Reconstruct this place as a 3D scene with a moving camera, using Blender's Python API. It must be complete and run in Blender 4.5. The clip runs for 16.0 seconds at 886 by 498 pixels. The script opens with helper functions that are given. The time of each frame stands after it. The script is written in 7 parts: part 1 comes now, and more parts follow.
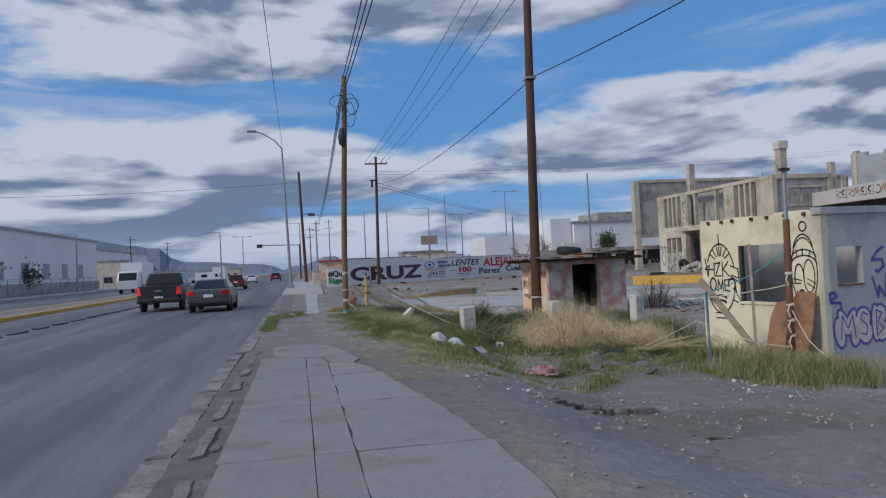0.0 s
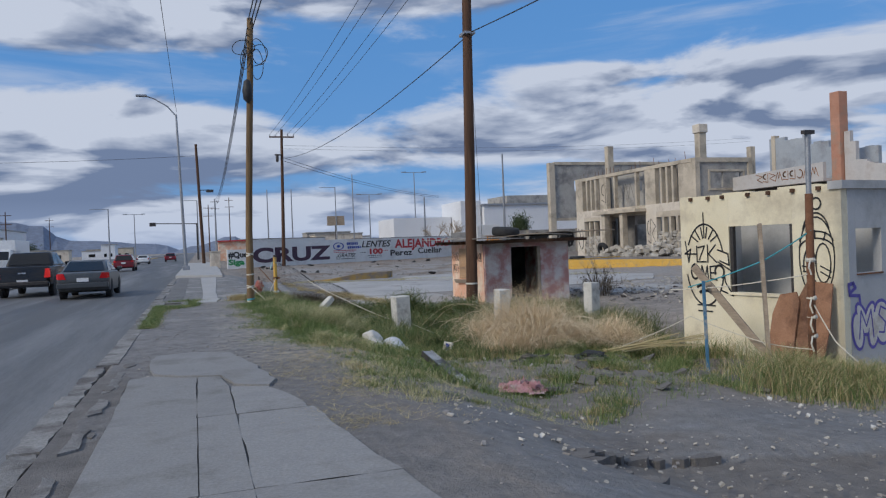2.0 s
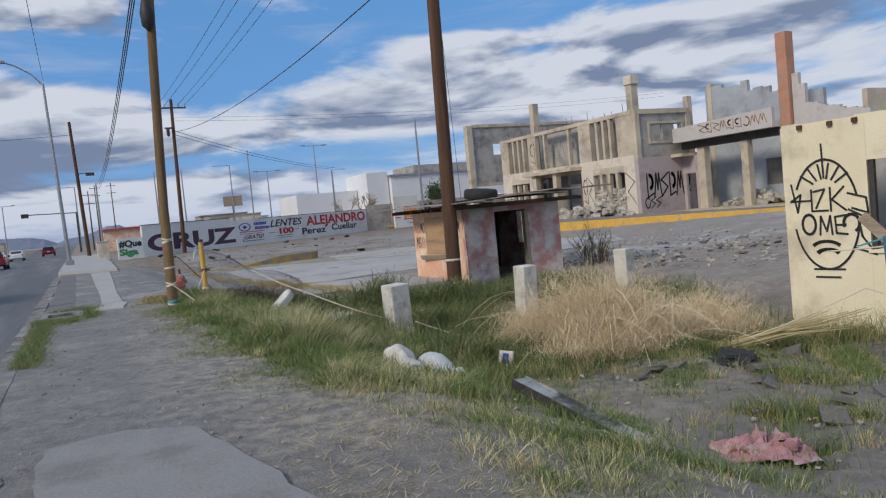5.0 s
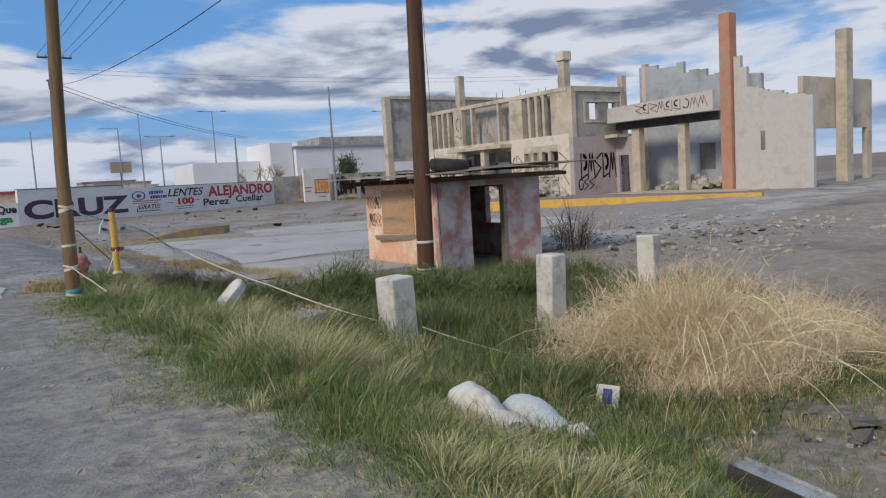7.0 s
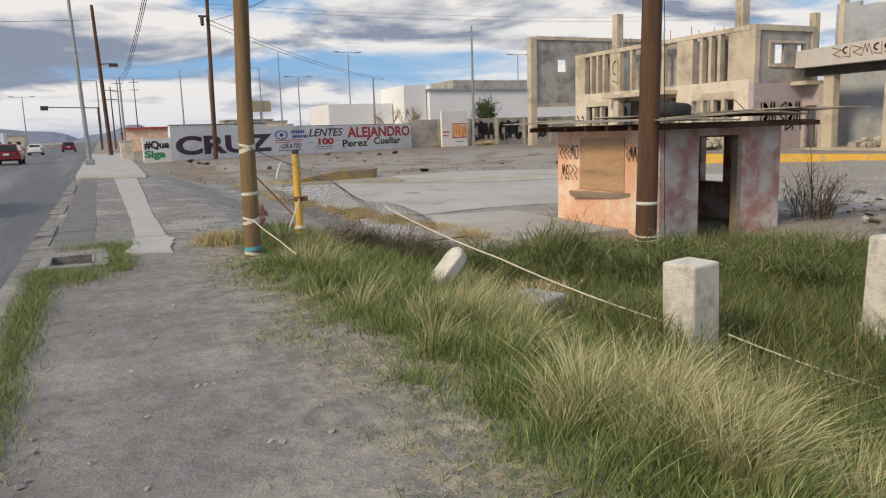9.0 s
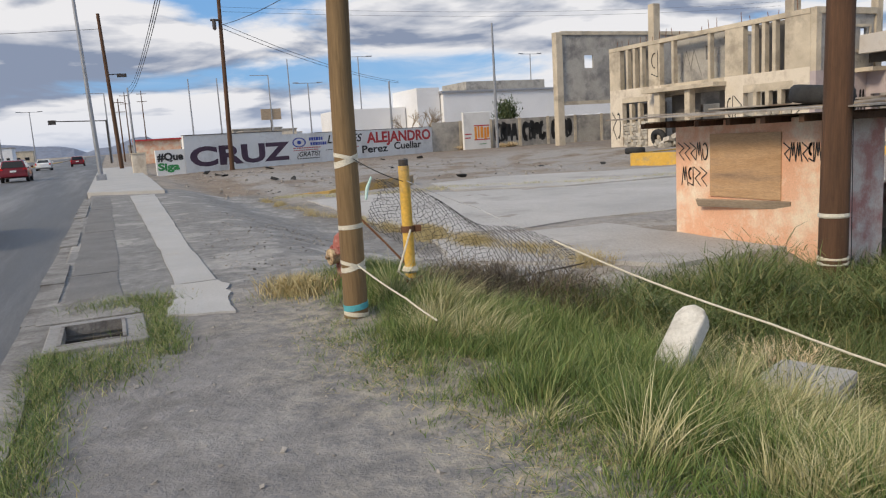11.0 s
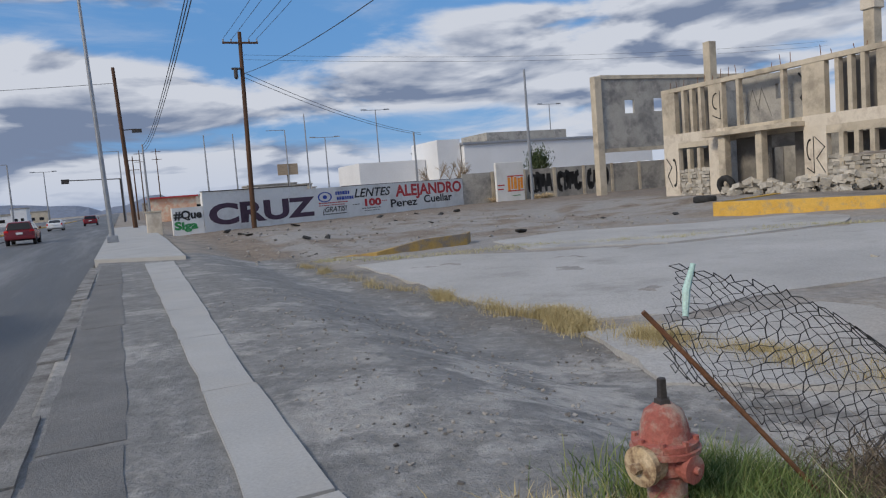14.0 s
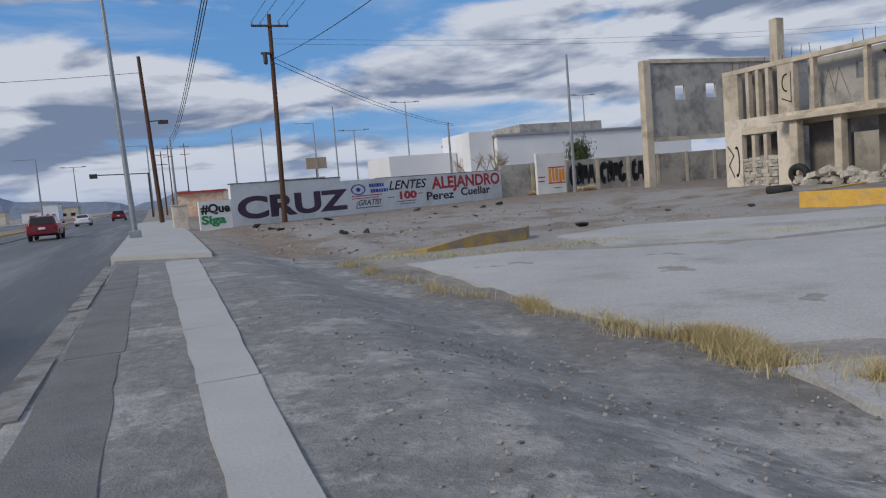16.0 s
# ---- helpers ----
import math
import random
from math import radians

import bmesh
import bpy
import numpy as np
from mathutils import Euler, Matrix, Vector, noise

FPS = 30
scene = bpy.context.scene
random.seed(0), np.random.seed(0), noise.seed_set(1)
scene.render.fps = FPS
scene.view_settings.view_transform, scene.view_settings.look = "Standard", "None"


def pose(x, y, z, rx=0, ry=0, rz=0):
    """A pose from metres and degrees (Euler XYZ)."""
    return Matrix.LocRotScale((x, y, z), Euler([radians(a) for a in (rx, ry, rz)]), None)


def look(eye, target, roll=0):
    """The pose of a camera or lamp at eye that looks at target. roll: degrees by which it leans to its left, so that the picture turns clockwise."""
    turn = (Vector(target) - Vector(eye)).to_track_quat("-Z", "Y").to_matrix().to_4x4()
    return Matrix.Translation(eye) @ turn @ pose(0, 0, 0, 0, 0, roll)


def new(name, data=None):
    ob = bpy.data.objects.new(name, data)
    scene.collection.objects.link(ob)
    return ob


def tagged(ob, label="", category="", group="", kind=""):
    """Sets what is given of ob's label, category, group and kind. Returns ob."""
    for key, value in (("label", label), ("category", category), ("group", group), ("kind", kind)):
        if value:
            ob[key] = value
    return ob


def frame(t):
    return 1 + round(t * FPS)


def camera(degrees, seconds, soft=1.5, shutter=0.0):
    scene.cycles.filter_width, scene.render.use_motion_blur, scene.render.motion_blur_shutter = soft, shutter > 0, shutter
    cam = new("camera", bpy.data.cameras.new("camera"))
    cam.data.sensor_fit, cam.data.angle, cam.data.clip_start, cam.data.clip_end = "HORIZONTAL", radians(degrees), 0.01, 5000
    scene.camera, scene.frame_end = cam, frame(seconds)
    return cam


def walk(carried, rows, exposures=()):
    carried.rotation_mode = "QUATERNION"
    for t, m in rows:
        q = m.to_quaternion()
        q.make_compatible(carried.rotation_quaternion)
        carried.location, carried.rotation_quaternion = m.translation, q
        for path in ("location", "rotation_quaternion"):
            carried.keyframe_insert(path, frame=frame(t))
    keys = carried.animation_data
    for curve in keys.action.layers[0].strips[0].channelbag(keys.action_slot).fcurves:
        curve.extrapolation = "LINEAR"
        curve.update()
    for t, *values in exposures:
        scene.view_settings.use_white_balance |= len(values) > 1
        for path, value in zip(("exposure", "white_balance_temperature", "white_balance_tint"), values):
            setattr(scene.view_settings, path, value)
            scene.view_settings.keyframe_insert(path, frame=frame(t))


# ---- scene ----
cam = camera(62.5, 16.0, 1.2)
PATH = [
    (0, (0.082, -0.696, 1.449), (0.471, 1.265, 1.492), -2.8),
    (0.5, (0.082, 0.172, 1.453), (0.577, 2.109, 1.493), -2.7),
    (1, (0.128, 1.05, 1.457), (0.706, 2.965, 1.474), -2.4),
    (1.5, (0.198, 1.934, 1.444), (0.816, 3.836, 1.44), -2.1),
    (2, (0.185, 2.797, 1.448), (0.824, 4.692, 1.431), -2.2),
    (2.5, (0.166, 3.623, 1.458), (0.786, 5.524, 1.432), -2.8),
    (3, (0.093, 4.475, 1.46), (0.716, 6.375, 1.422), -3.6),
    (3.5, (0.045, 5.331, 1.457), (0.677, 7.228, 1.403), -4.6),
    (4, (0.004, 6.209, 1.431), (0.712, 8.079, 1.361), -5.1),
    (4.5, (0.001, 7.074, 1.419), (0.787, 8.911, 1.329), -5.6),
    (5, (-0.052, 7.937, 1.43), (0.837, 9.725, 1.321), -5.5),
    (7.3, (0.044, 11.944, 1.44), (1.171, 13.583, 1.234), -3.3),
    (7.5, (0.061, 12.241, 1.43), (1.152, 13.902, 1.205), -2.9),
    (8, (0.044, 12.95, 1.44), (1.022, 14.672, 1.158), -2.5),
    (8.5, (-0.045, 13.711, 1.446), (0.841, 15.474, 1.119), -2.0),
    (9, (-0.07, 14.491, 1.472), (0.757, 16.284, 1.151), -1.8),
    (11.3, (-0.251, 18.288, 1.495), (0.556, 20.093, 1.193), -3.6),
    (11.5, (-0.26, 18.611, 1.483), (0.545, 20.419, 1.195), -3.6),
    (12, (-0.258, 19.417, 1.488), (0.536, 21.233, 1.216), -4.1),
    (12.5, (-0.205, 20.187, 1.499), (0.543, 22.028, 1.269), -4.3),
    (13, (-0.203, 20.967, 1.493), (0.542, 22.813, 1.299), -4.3),
    (13.5, (-0.2, 21.799, 1.515), (0.538, 23.649, 1.336), -4.6),
    (14, (-0.132, 22.652, 1.541), (0.663, 24.48, 1.373), -4.5),
    (14.5, (-0.053, 23.444, 1.517), (0.761, 25.262, 1.345), -4.2),
    (15, (0.023, 24.207, 1.491), (0.836, 26.026, 1.313), -3.9),
    (15.5, (0.097, 24.985, 1.444), (0.863, 26.824, 1.264), -4.0),
    (16, (0.151, 25.757, 1.393), (0.88, 27.612, 1.217), -4.7),
]
walk(cam, [(t, look(eye, target, roll)) for t, eye, target, roll in PATH],
     [(0, -0.2, 5600, 10), (3.5, -0.03, 5700, 10), (5, 0.03, 5900, 10), (7.5, 0.13, 6000, 10), (9, 0.38, 6950, 10), (11.5, 0.38, 6500, 10), (12.5, 0.27, 6350, 10), (14, -0.02, 6000, 10), (16, -0.08, 5900, 10)])


# ---- light ----
world = bpy.data.worlds.new("sky")
scene.world = world
world.use_nodes = True
SUN_EL, SUN_AZ = 35.0, -108.0            # degrees; azimuth from +y towards +x


def cloud_sky():
    nt = world.node_tree
    nt.nodes.clear()
    N = nt.nodes.new
    out, bg = N("ShaderNodeOutputWorld"), N("ShaderNodeBackground")
    sky = N("ShaderNodeTexSky")
    sky.sky_type = "NISHITA"
    sky.sun_disc = False
    sky.sun_elevation, sky.sun_rotation = radians(SUN_EL), radians(SUN_AZ)
    sky.air_density, sky.dust_density, sky.ozone_density = 1.0, 0.6, 2.0
    tc, sep = N("ShaderNodeTexCoord"), N("ShaderNodeSeparateXYZ")
    link = nt.links.new
    link(tc.outputs["Generated"], sep.inputs[0])

    def math_node(op, a, b=None):
        n = N("ShaderNodeMath")
        n.operation = op
        for i, v in enumerate((a, b)):
            if v is None:
                continue
            if isinstance(v, (int, float)):
                n.inputs[i].default_value = v
            else:
                link(v, n.inputs[i])
        return n.outputs[0]

    up = math_node("MAXIMUM", sep.outputs[2], 0.0)
    comb = N("ShaderNodeCombineXYZ")
    link(sep.outputs[0], comb.inputs[0])
    link(sep.outputs[1], comb.inputs[1])
    link(math_node("MULTIPLY", math_node("POWER", up, 0.85), 2.1), comb.inputs[2])

    def cloud(scale, detail, rough, lo, hi, offset, stretch, warp=0.25):
        m, n, r = N("ShaderNodeMapping"), N("ShaderNodeTexNoise"), N("ShaderNodeMapRange")
        m.inputs["Location"].default_value = offset
        m.inputs["Scale"].default_value = stretch
        link(comb.outputs[0], m.inputs[0])
        link(m.outputs[0], n.inputs["Vector"])
        n.inputs["Scale"].default_value, n.inputs["Detail"].default_value, n.inputs["Roughness"].default_value = scale, detail, rough
        n.inputs["Distortion"].default_value = warp
        r.interpolation_type = "SMOOTHSTEP"
        r.inputs["From Min"].default_value, r.inputs["From Max"].default_value = lo, hi
        link(n.outputs[0], r.inputs[0])
        return r.outputs[0]

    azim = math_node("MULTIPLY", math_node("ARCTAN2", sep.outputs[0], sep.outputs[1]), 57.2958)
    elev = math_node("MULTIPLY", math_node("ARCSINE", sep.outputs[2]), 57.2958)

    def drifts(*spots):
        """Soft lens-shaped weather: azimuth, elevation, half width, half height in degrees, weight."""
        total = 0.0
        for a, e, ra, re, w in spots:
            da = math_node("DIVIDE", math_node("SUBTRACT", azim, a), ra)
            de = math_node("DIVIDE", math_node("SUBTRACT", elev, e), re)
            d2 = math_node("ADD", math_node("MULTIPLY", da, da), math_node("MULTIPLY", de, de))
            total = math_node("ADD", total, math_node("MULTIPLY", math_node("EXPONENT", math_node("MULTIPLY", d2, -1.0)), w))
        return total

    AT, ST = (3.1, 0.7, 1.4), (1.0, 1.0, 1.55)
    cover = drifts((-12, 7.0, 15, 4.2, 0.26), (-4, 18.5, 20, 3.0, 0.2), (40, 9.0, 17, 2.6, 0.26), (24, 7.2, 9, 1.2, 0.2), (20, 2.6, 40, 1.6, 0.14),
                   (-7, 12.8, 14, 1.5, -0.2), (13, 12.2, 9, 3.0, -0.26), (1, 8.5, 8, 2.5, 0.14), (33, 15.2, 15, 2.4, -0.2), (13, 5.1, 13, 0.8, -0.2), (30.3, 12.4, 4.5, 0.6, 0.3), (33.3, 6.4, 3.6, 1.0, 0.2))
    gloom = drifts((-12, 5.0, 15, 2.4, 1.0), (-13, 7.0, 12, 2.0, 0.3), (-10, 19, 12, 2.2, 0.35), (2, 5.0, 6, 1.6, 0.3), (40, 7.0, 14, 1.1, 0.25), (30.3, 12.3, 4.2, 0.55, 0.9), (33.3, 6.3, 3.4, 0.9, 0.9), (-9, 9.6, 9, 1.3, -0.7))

    def biased(scale, detail, rough, lo, hi, offset, weather):
        m, n, r = N("ShaderNodeMapping"), N("ShaderNodeTexNoise"), N("ShaderNodeMapRange")
        m.inputs["Location"].default_value, m.inputs["Scale"].default_value = offset, ST
        link(comb.outputs[0], m.inputs[0])
        link(m.outputs[0], n.inputs["Vector"])
        n.inputs["Scale"].default_value, n.inputs["Detail"].default_value, n.inputs["Roughness"].default_value = scale, detail, rough
        n.inputs["Distortion"].default_value = 0.3
        r.interpolation_type = "SMOOTHSTEP"
        r.inputs["From Min"].default_value, r.inputs["From Max"].default_value = lo, hi
        link(math_node("ADD", n.outputs[0], weather), r.inputs[0])
        return r.outputs[0]

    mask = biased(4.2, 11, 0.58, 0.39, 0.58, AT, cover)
    here = cloud(4.2, 6, 0.5, 0.30, 0.72, AT, ST)
    sunward = cloud(4.2, 6, 0.5, 0.30, 0.72, (AT[0] - 0.03, AT[1] - 0.01, AT[2] + 0.06), ST)
    thick = cloud(4.2, 8, 0.55, 0.45, 0.70, AT, ST)
    wisps = cloud(2.0, 9, 0.6, 0.50, 0.76, (7.0, 2.0, 0.3), (0.8, 0.8, 3.2), 0.6)

    def mixed(fac, a, b):
        n = N("ShaderNodeMix")
        n.data_type = "RGBA"
        for sock, v in ((n.inputs[0], fac), (n.inputs[6], a), (n.inputs[7], b)):
            if isinstance(v, tuple):
                sock.default_value = v
            elif isinstance(v, (int, float)):
                sock.default_value = v
            else:
                link(v, sock)
        return n.outputs[2]

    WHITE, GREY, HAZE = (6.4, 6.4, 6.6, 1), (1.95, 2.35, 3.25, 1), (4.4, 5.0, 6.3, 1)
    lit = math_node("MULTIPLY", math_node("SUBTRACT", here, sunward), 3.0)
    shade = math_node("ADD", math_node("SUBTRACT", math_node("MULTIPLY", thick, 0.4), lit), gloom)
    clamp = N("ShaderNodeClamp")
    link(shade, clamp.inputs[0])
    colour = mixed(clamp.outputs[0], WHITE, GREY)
    base = mixed(0.75, sky.outputs[0], (1.2, 3.0, 5.9, 1))
    base = mixed(math_node("MULTIPLY", wisps, 0.6), base, WHITE)
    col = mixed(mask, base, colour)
    low = N("ShaderNodeMapRange")
    low.inputs["From Min"].default_value, low.inputs["From Max"].default_value = 0.0, 0.07
    low.inputs["To Min"].default_value, low.inputs["To Max"].default_value = 0.5, 0.0
    link(up, low.inputs[0])
    col = mixed(low.outputs[0], col, HAZE)
    link(col, bg.inputs[0])
    bg.inputs[1].default_value = 0.1
    link(bg.outputs[0], out.inputs[0])


cloud_sky()
sun = new("sun", bpy.data.lights.new("sun", "SUN"))
sun.data.energy, sun.data.angle, sun.data.color = 2.2, radians(14), (1.0, 0.84, 0.62)
az, el = radians(SUN_AZ), radians(SUN_EL)
sun_dir = Vector((math.sin(az) * math.cos(el), math.cos(az) * math.cos(el), math.sin(el)))
sun.matrix_world = look(sun_dir * 50, (0, 0, 0))

# ---- materials ----
def mat(name, a, b, scale=3.0, fine=45.0, rough=0.88, bump=0.25, metal=0.0, stain=None, stain_amount=0.5, stain_scale=0.6, stretch=(1, 1, 1), vary=0.0, gloss_noise=0.0, even=1.0):
    """Colours a to b by a noise, finer grain over it, stains of a third colour with a shape of their own, relief."""
    m = bpy.data.materials.new(name)
    m.use_nodes = True
    nt = m.node_tree
    N, link = nt.nodes.new, nt.links.new
    p = nt.nodes["Principled BSDF"]
    p.inputs["Roughness"].default_value, p.inputs["Metallic"].default_value = rough, metal
    tc, mp = N("ShaderNodeTexCoord"), N("ShaderNodeMapping")
    geo = N("ShaderNodeNewGeometry")
    mp.inputs["Scale"].default_value = stretch
    link(geo.outputs["Position"], mp.inputs[0])

    def tex(s, d, r):
        n = N("ShaderNodeTexNoise")
        n.inputs["Scale"].default_value, n.inputs["Detail"].default_value, n.inputs["Roughness"].default_value = s, d, r
        link(mp.outputs[0], n.inputs["Vector"])
        return n.outputs[0]

    def rng(v, lo, hi, to0=0.0, to1=1.0):
        n = N("ShaderNodeMapRange")
        for i, x in enumerate((lo, hi, to0, to1)):
            n.inputs[i + 1].default_value = x
        link(v, n.inputs[0])
        return n.outputs[0]

    def mix(f, x, y, blend="MIX"):
        n = N("ShaderNodeMix")
        n.data_type, n.blend_type = "RGBA", blend
        for sock, v in ((n.inputs[0], f), (n.inputs[6], x), (n.inputs[7], y)):
            if isinstance(v, tuple):
                sock.default_value = (*v, 1)
            elif isinstance(v, (int, float)):
                sock.default_value = v
            else:
                link(v, sock)
        return n.outputs[2]

    big, grain = tex(scale, 8, 0.62), tex(fine, 4, 0.65)
    col = mix(rng(big, 0.32, 0.68), a, b)
    if stain:
        col = mix(rng(tex(stain_scale, 7, 0.66), 0.62 - 0.3 * stain_amount, 0.78 - 0.3 * stain_amount), col, stain)
    shade = rng(grain, 0.25, 0.75, 1 - 0.28 * even, 1 + 0.22 * even)
    comb = N("ShaderNodeCombineColor")
    for i in range(3):
        link(shade, comb.inputs[i])
    col = mix(1.0, col, comb.outputs[0], "MULTIPLY")
    if vary:
        info = N("ShaderNodeObjectInfo")
        v = rng(info.outputs["Random"], 0, 1, 1 - vary, 1 + vary)
        c2 = N("ShaderNodeCombineColor")
        for i in range(3):
            link(v, c2.inputs[i])
        col = mix(1.0, col, c2.outputs[0], "MULTIPLY")
    link(col, p.inputs["Base Color"])
    if gloss_noise:
        link(rng(big, 0.3, 0.7, rough - gloss_noise, rough + gloss_noise), p.inputs["Roughness"])
    if bump:
        bn = N("ShaderNodeBump")
        bn.inputs["Strength"].default_value = bump
        bn.inputs["Distance"].default_value = 0.02
        h = N("ShaderNodeMath")
        h.operation = "ADD"
        link(grain, h.inputs[0])
        link(big, h.inputs[1])
        link(h.outputs[0], bn.inputs["Height"])
        link(bn.outputs[0], p.inputs["Normal"])
    return m


def leafy(name, low, high, dry):
    """Blades and twigs: each island takes its own tone between three."""
    m = bpy.data.materials.new(name)
    m.use_nodes = True
    nt = m.node_tree
    N, link = nt.nodes.new, nt.links.new
    p = nt.nodes["Principled BSDF"]
    p.inputs["Roughness"].default_value = 0.7
    geo, ramp = N("ShaderNodeNewGeometry"), N("ShaderNodeValToRGB")
    e = ramp.color_ramp.elements
    e[0].position, e[0].color = 0.0, (*low, 1)
    e[1].position, e[1].color = 1.0, (*dry, 1)
    mid = e.new(0.6)
    mid.color = (*high, 1)
    link(geo.outputs["Random Per Island"], ramp.inputs[0])
    link(ramp.outputs[0], p.inputs["Base Color"])
    return m


def plain(name, c, rough=0.5, metal=0.0, emit=0.0):
    return mat(name, tuple(v * 0.92 for v in c), tuple(min(1, v * 1.08) for v in c), 4, 60, rough, 0.05, metal)


M_dirt = mat("dirt", (0.20, 0.175, 0.15), (0.30, 0.265, 0.23), 0.9, 22, 0.95, 0.6, stain=(0.14, 0.125, 0.115), stain_amount=0.45, stain_scale=0.35)
M_path = mat("trodden_dirt", (0.24, 0.22, 0.205), (0.33, 0.305, 0.285), 1.6, 26, 0.95, 0.7, stain=(0.17, 0.155, 0.145), stain_amount=0.4, stain_scale=0.8)
M_apron = mat("gravelly_asphalt", (0.175, 0.172, 0.168), (0.265, 0.26, 0.252), 1.1, 55, 0.9, 0.75, stain=(0.29, 0.275, 0.26), stain_amount=0.4, stain_scale=0.5)
M_road = mat("worn_asphalt", (0.066, 0.069, 0.074), (0.112, 0.115, 0.12), 0.5, 70, 0.62, 0.18, stain=(0.18, 0.181, 0.184), stain_amount=0.5, stain_scale=0.35, stretch=(1.6, 0.1, 1), gloss_noise=0.12)
M_slab = mat("old_concrete", (0.225, 0.222, 0.22), (0.315, 0.312, 0.307), 1.2, 40, 0.9, 0.3, stain=(0.20, 0.195, 0.187), stain_amount=0.45, stain_scale=1.2, vary=0.07, even=0.7)
M_new = mat("pale_concrete", (0.345, 0.343, 0.34), (0.425, 0.423, 0.417), 0.8, 40, 0.88, 0.15, stain=(0.40, 0.39, 0.375), stain_amount=0.4, vary=0.04, even=0.5)
M_lot = mat("lot_concrete", (0.36, 0.352, 0.342), (0.46, 0.45, 0.438), 0.35, 30, 0.92, 0.2, stain=(0.28, 0.27, 0.258), stain_amount=0.3, stain_scale=0.3)
M_kerb = mat("kerb_concrete", (0.19, 0.186, 0.18), (0.31, 0.3, 0.286), 2.5, 40, 0.92, 0.7, stain=(0.13, 0.12, 0.115), stain_amount=0.5, stain_scale=2.0, vary=0.12)
M_ochre = mat("dirty_ochre_paint", (0.36, 0.235, 0.07), (0.46, 0.31, 0.10), 2, 30, 0.85, 0.4, stain=(0.24, 0.205, 0.17), stain_amount=0.6, stain_scale=1.5)
M_oldasph = mat("old_asphalt", (0.12, 0.112, 0.106), (0.20, 0.187, 0.175), 3, 50, 0.95, 0.7)
M_band = mat("worn_gravel_concrete", (0.135, 0.134, 0.135), (0.20, 0.198, 0.197), 1.6, 60, 0.92, 0.7, stain=(0.19, 0.185, 0.18), stain_amount=0.45, stain_scale=1.2)
M_yellow = mat("yellow_paint", (0.62, 0.36, 0.05), (0.70, 0.44, 0.09), 2, 30, 0.7, 0.3, stain=(0.40, 0.31, 0.18), stain_amount=0.28, stain_scale=2.5)
M_wood = mat("weathered_pole_wood", (0.135, 0.085, 0.04), (0.25, 0.165, 0.082), 9, 60, 0.85, 0.5, stain=(0.06, 0.04, 0.025), stain_amount=0.4, stain_scale=3, stretch=(1, 1, 0.06))
M_wood2 = mat("dark_pole_wood", (0.062, 0.032, 0.018), (0.13, 0.066, 0.035), 9, 60, 0.85, 0.5, stretch=(1, 1, 0.06))
M_board = mat("grey_board", (0.28, 0.22, 0.16), (0.42, 0.34, 0.25), 6, 60, 0.85, 0.3, stretch=(0.2, 0.2, 1))
M_ply = mat("plywood", (0.44, 0.27, 0.14), (0.58, 0.38, 0.22), 3, 50, 0.8, 0.2, stain=(0.30, 0.20, 0.13), stain_amount=0.35, stain_scale=1.5, stretch=(1, 0.3, 2.2))
M_yplaster = mat("cream_plaster", (0.77, 0.69, 0.48), (0.84, 0.77, 0.58), 0.9, 40, 0.9, 0.15, stain=(0.58, 0.51, 0.37), stain_amount=0.32, stain_scale=0.8, even=0.25)
M_gplaster = mat("grey_plaster", (0.43, 0.43, 0.43), (0.51, 0.51, 0.505), 1.0, 40, 0.9, 0.15, stain=(0.33, 0.33, 0.325), stain_amount=0.4, stain_scale=0.7, even=0.3)
M_inside = mat("sooty_plaster", (0.15, 0.145, 0.14), (0.24, 0.23, 0.22), 1.5, 40, 0.95, 0.2)
M_pink = mat("flaking_pink_plaster", (0.47, 0.245, 0.22), (0.56, 0.31, 0.27), 1.2, 40, 0.9, 0.35, stain=(0.68, 0.62, 0.58), stain_amount=0.66, stain_scale=1.9, even=0.6)
M_orange = mat("faded_orange_plaster", (0.74, 0.40, 0.25), (0.82, 0.51, 0.35), 1.2, 40, 0.9, 0.3, stain=(0.84, 0.70, 0.54), stain_amount=0.5, stain_scale=1.3, even=0.5)
M_conc = mat("bare_concrete", (0.46, 0.40, 0.31), (0.62, 0.545, 0.43), 0.9, 30, 0.92, 0.35, stain=(0.34, 0.295, 0.235), stain_amount=0.42, stain_scale=0.7, even=0.7)
M_plasterw = mat("stained_white_plaster", (0.64, 0.57, 0.47), (0.77, 0.70, 0.59), 0.9, 30, 0.92, 0.3, stain=(0.48, 0.41, 0.33), stain_amount=0.48, stain_scale=0.9, even=0.7)
M_pale = mat("pale_rendered_wall", (0.47, 0.45, 0.43), (0.60, 0.575, 0.55), 0.9, 30, 0.92, 0.3, stain=(0.44, 0.40, 0.37), stain_amount=0.42, stain_scale=0.9, even=0.5)
M_lilac = mat("lilac_plaster", (0.40, 0.34, 0.35), (0.52, 0.45, 0.45), 0.9, 30, 0.92, 0.3, stain=(0.32, 0.28, 0.27), stain_amount=0.45, stain_scale=0.9, even=0.6)
M_block = mat("grey_block", (0.33, 0.315, 0.29), (0.44, 0.42, 0.385), 0.8, 25, 0.93, 0.4, stain=(0.20, 0.195, 0.19), stain_amount=0.45, stain_scale=0.6)
# Block colour darkened to hold the shade of recesses and openings.
M_shade_block = mat("shaded_block", (0.14, 0.13, 0.12), (0.21, 0.195, 0.175), 0.8, 25, 0.93, 0.3, stain=(0.28, 0.26, 0.23), stain_amount=0.3, stain_scale=0.8)
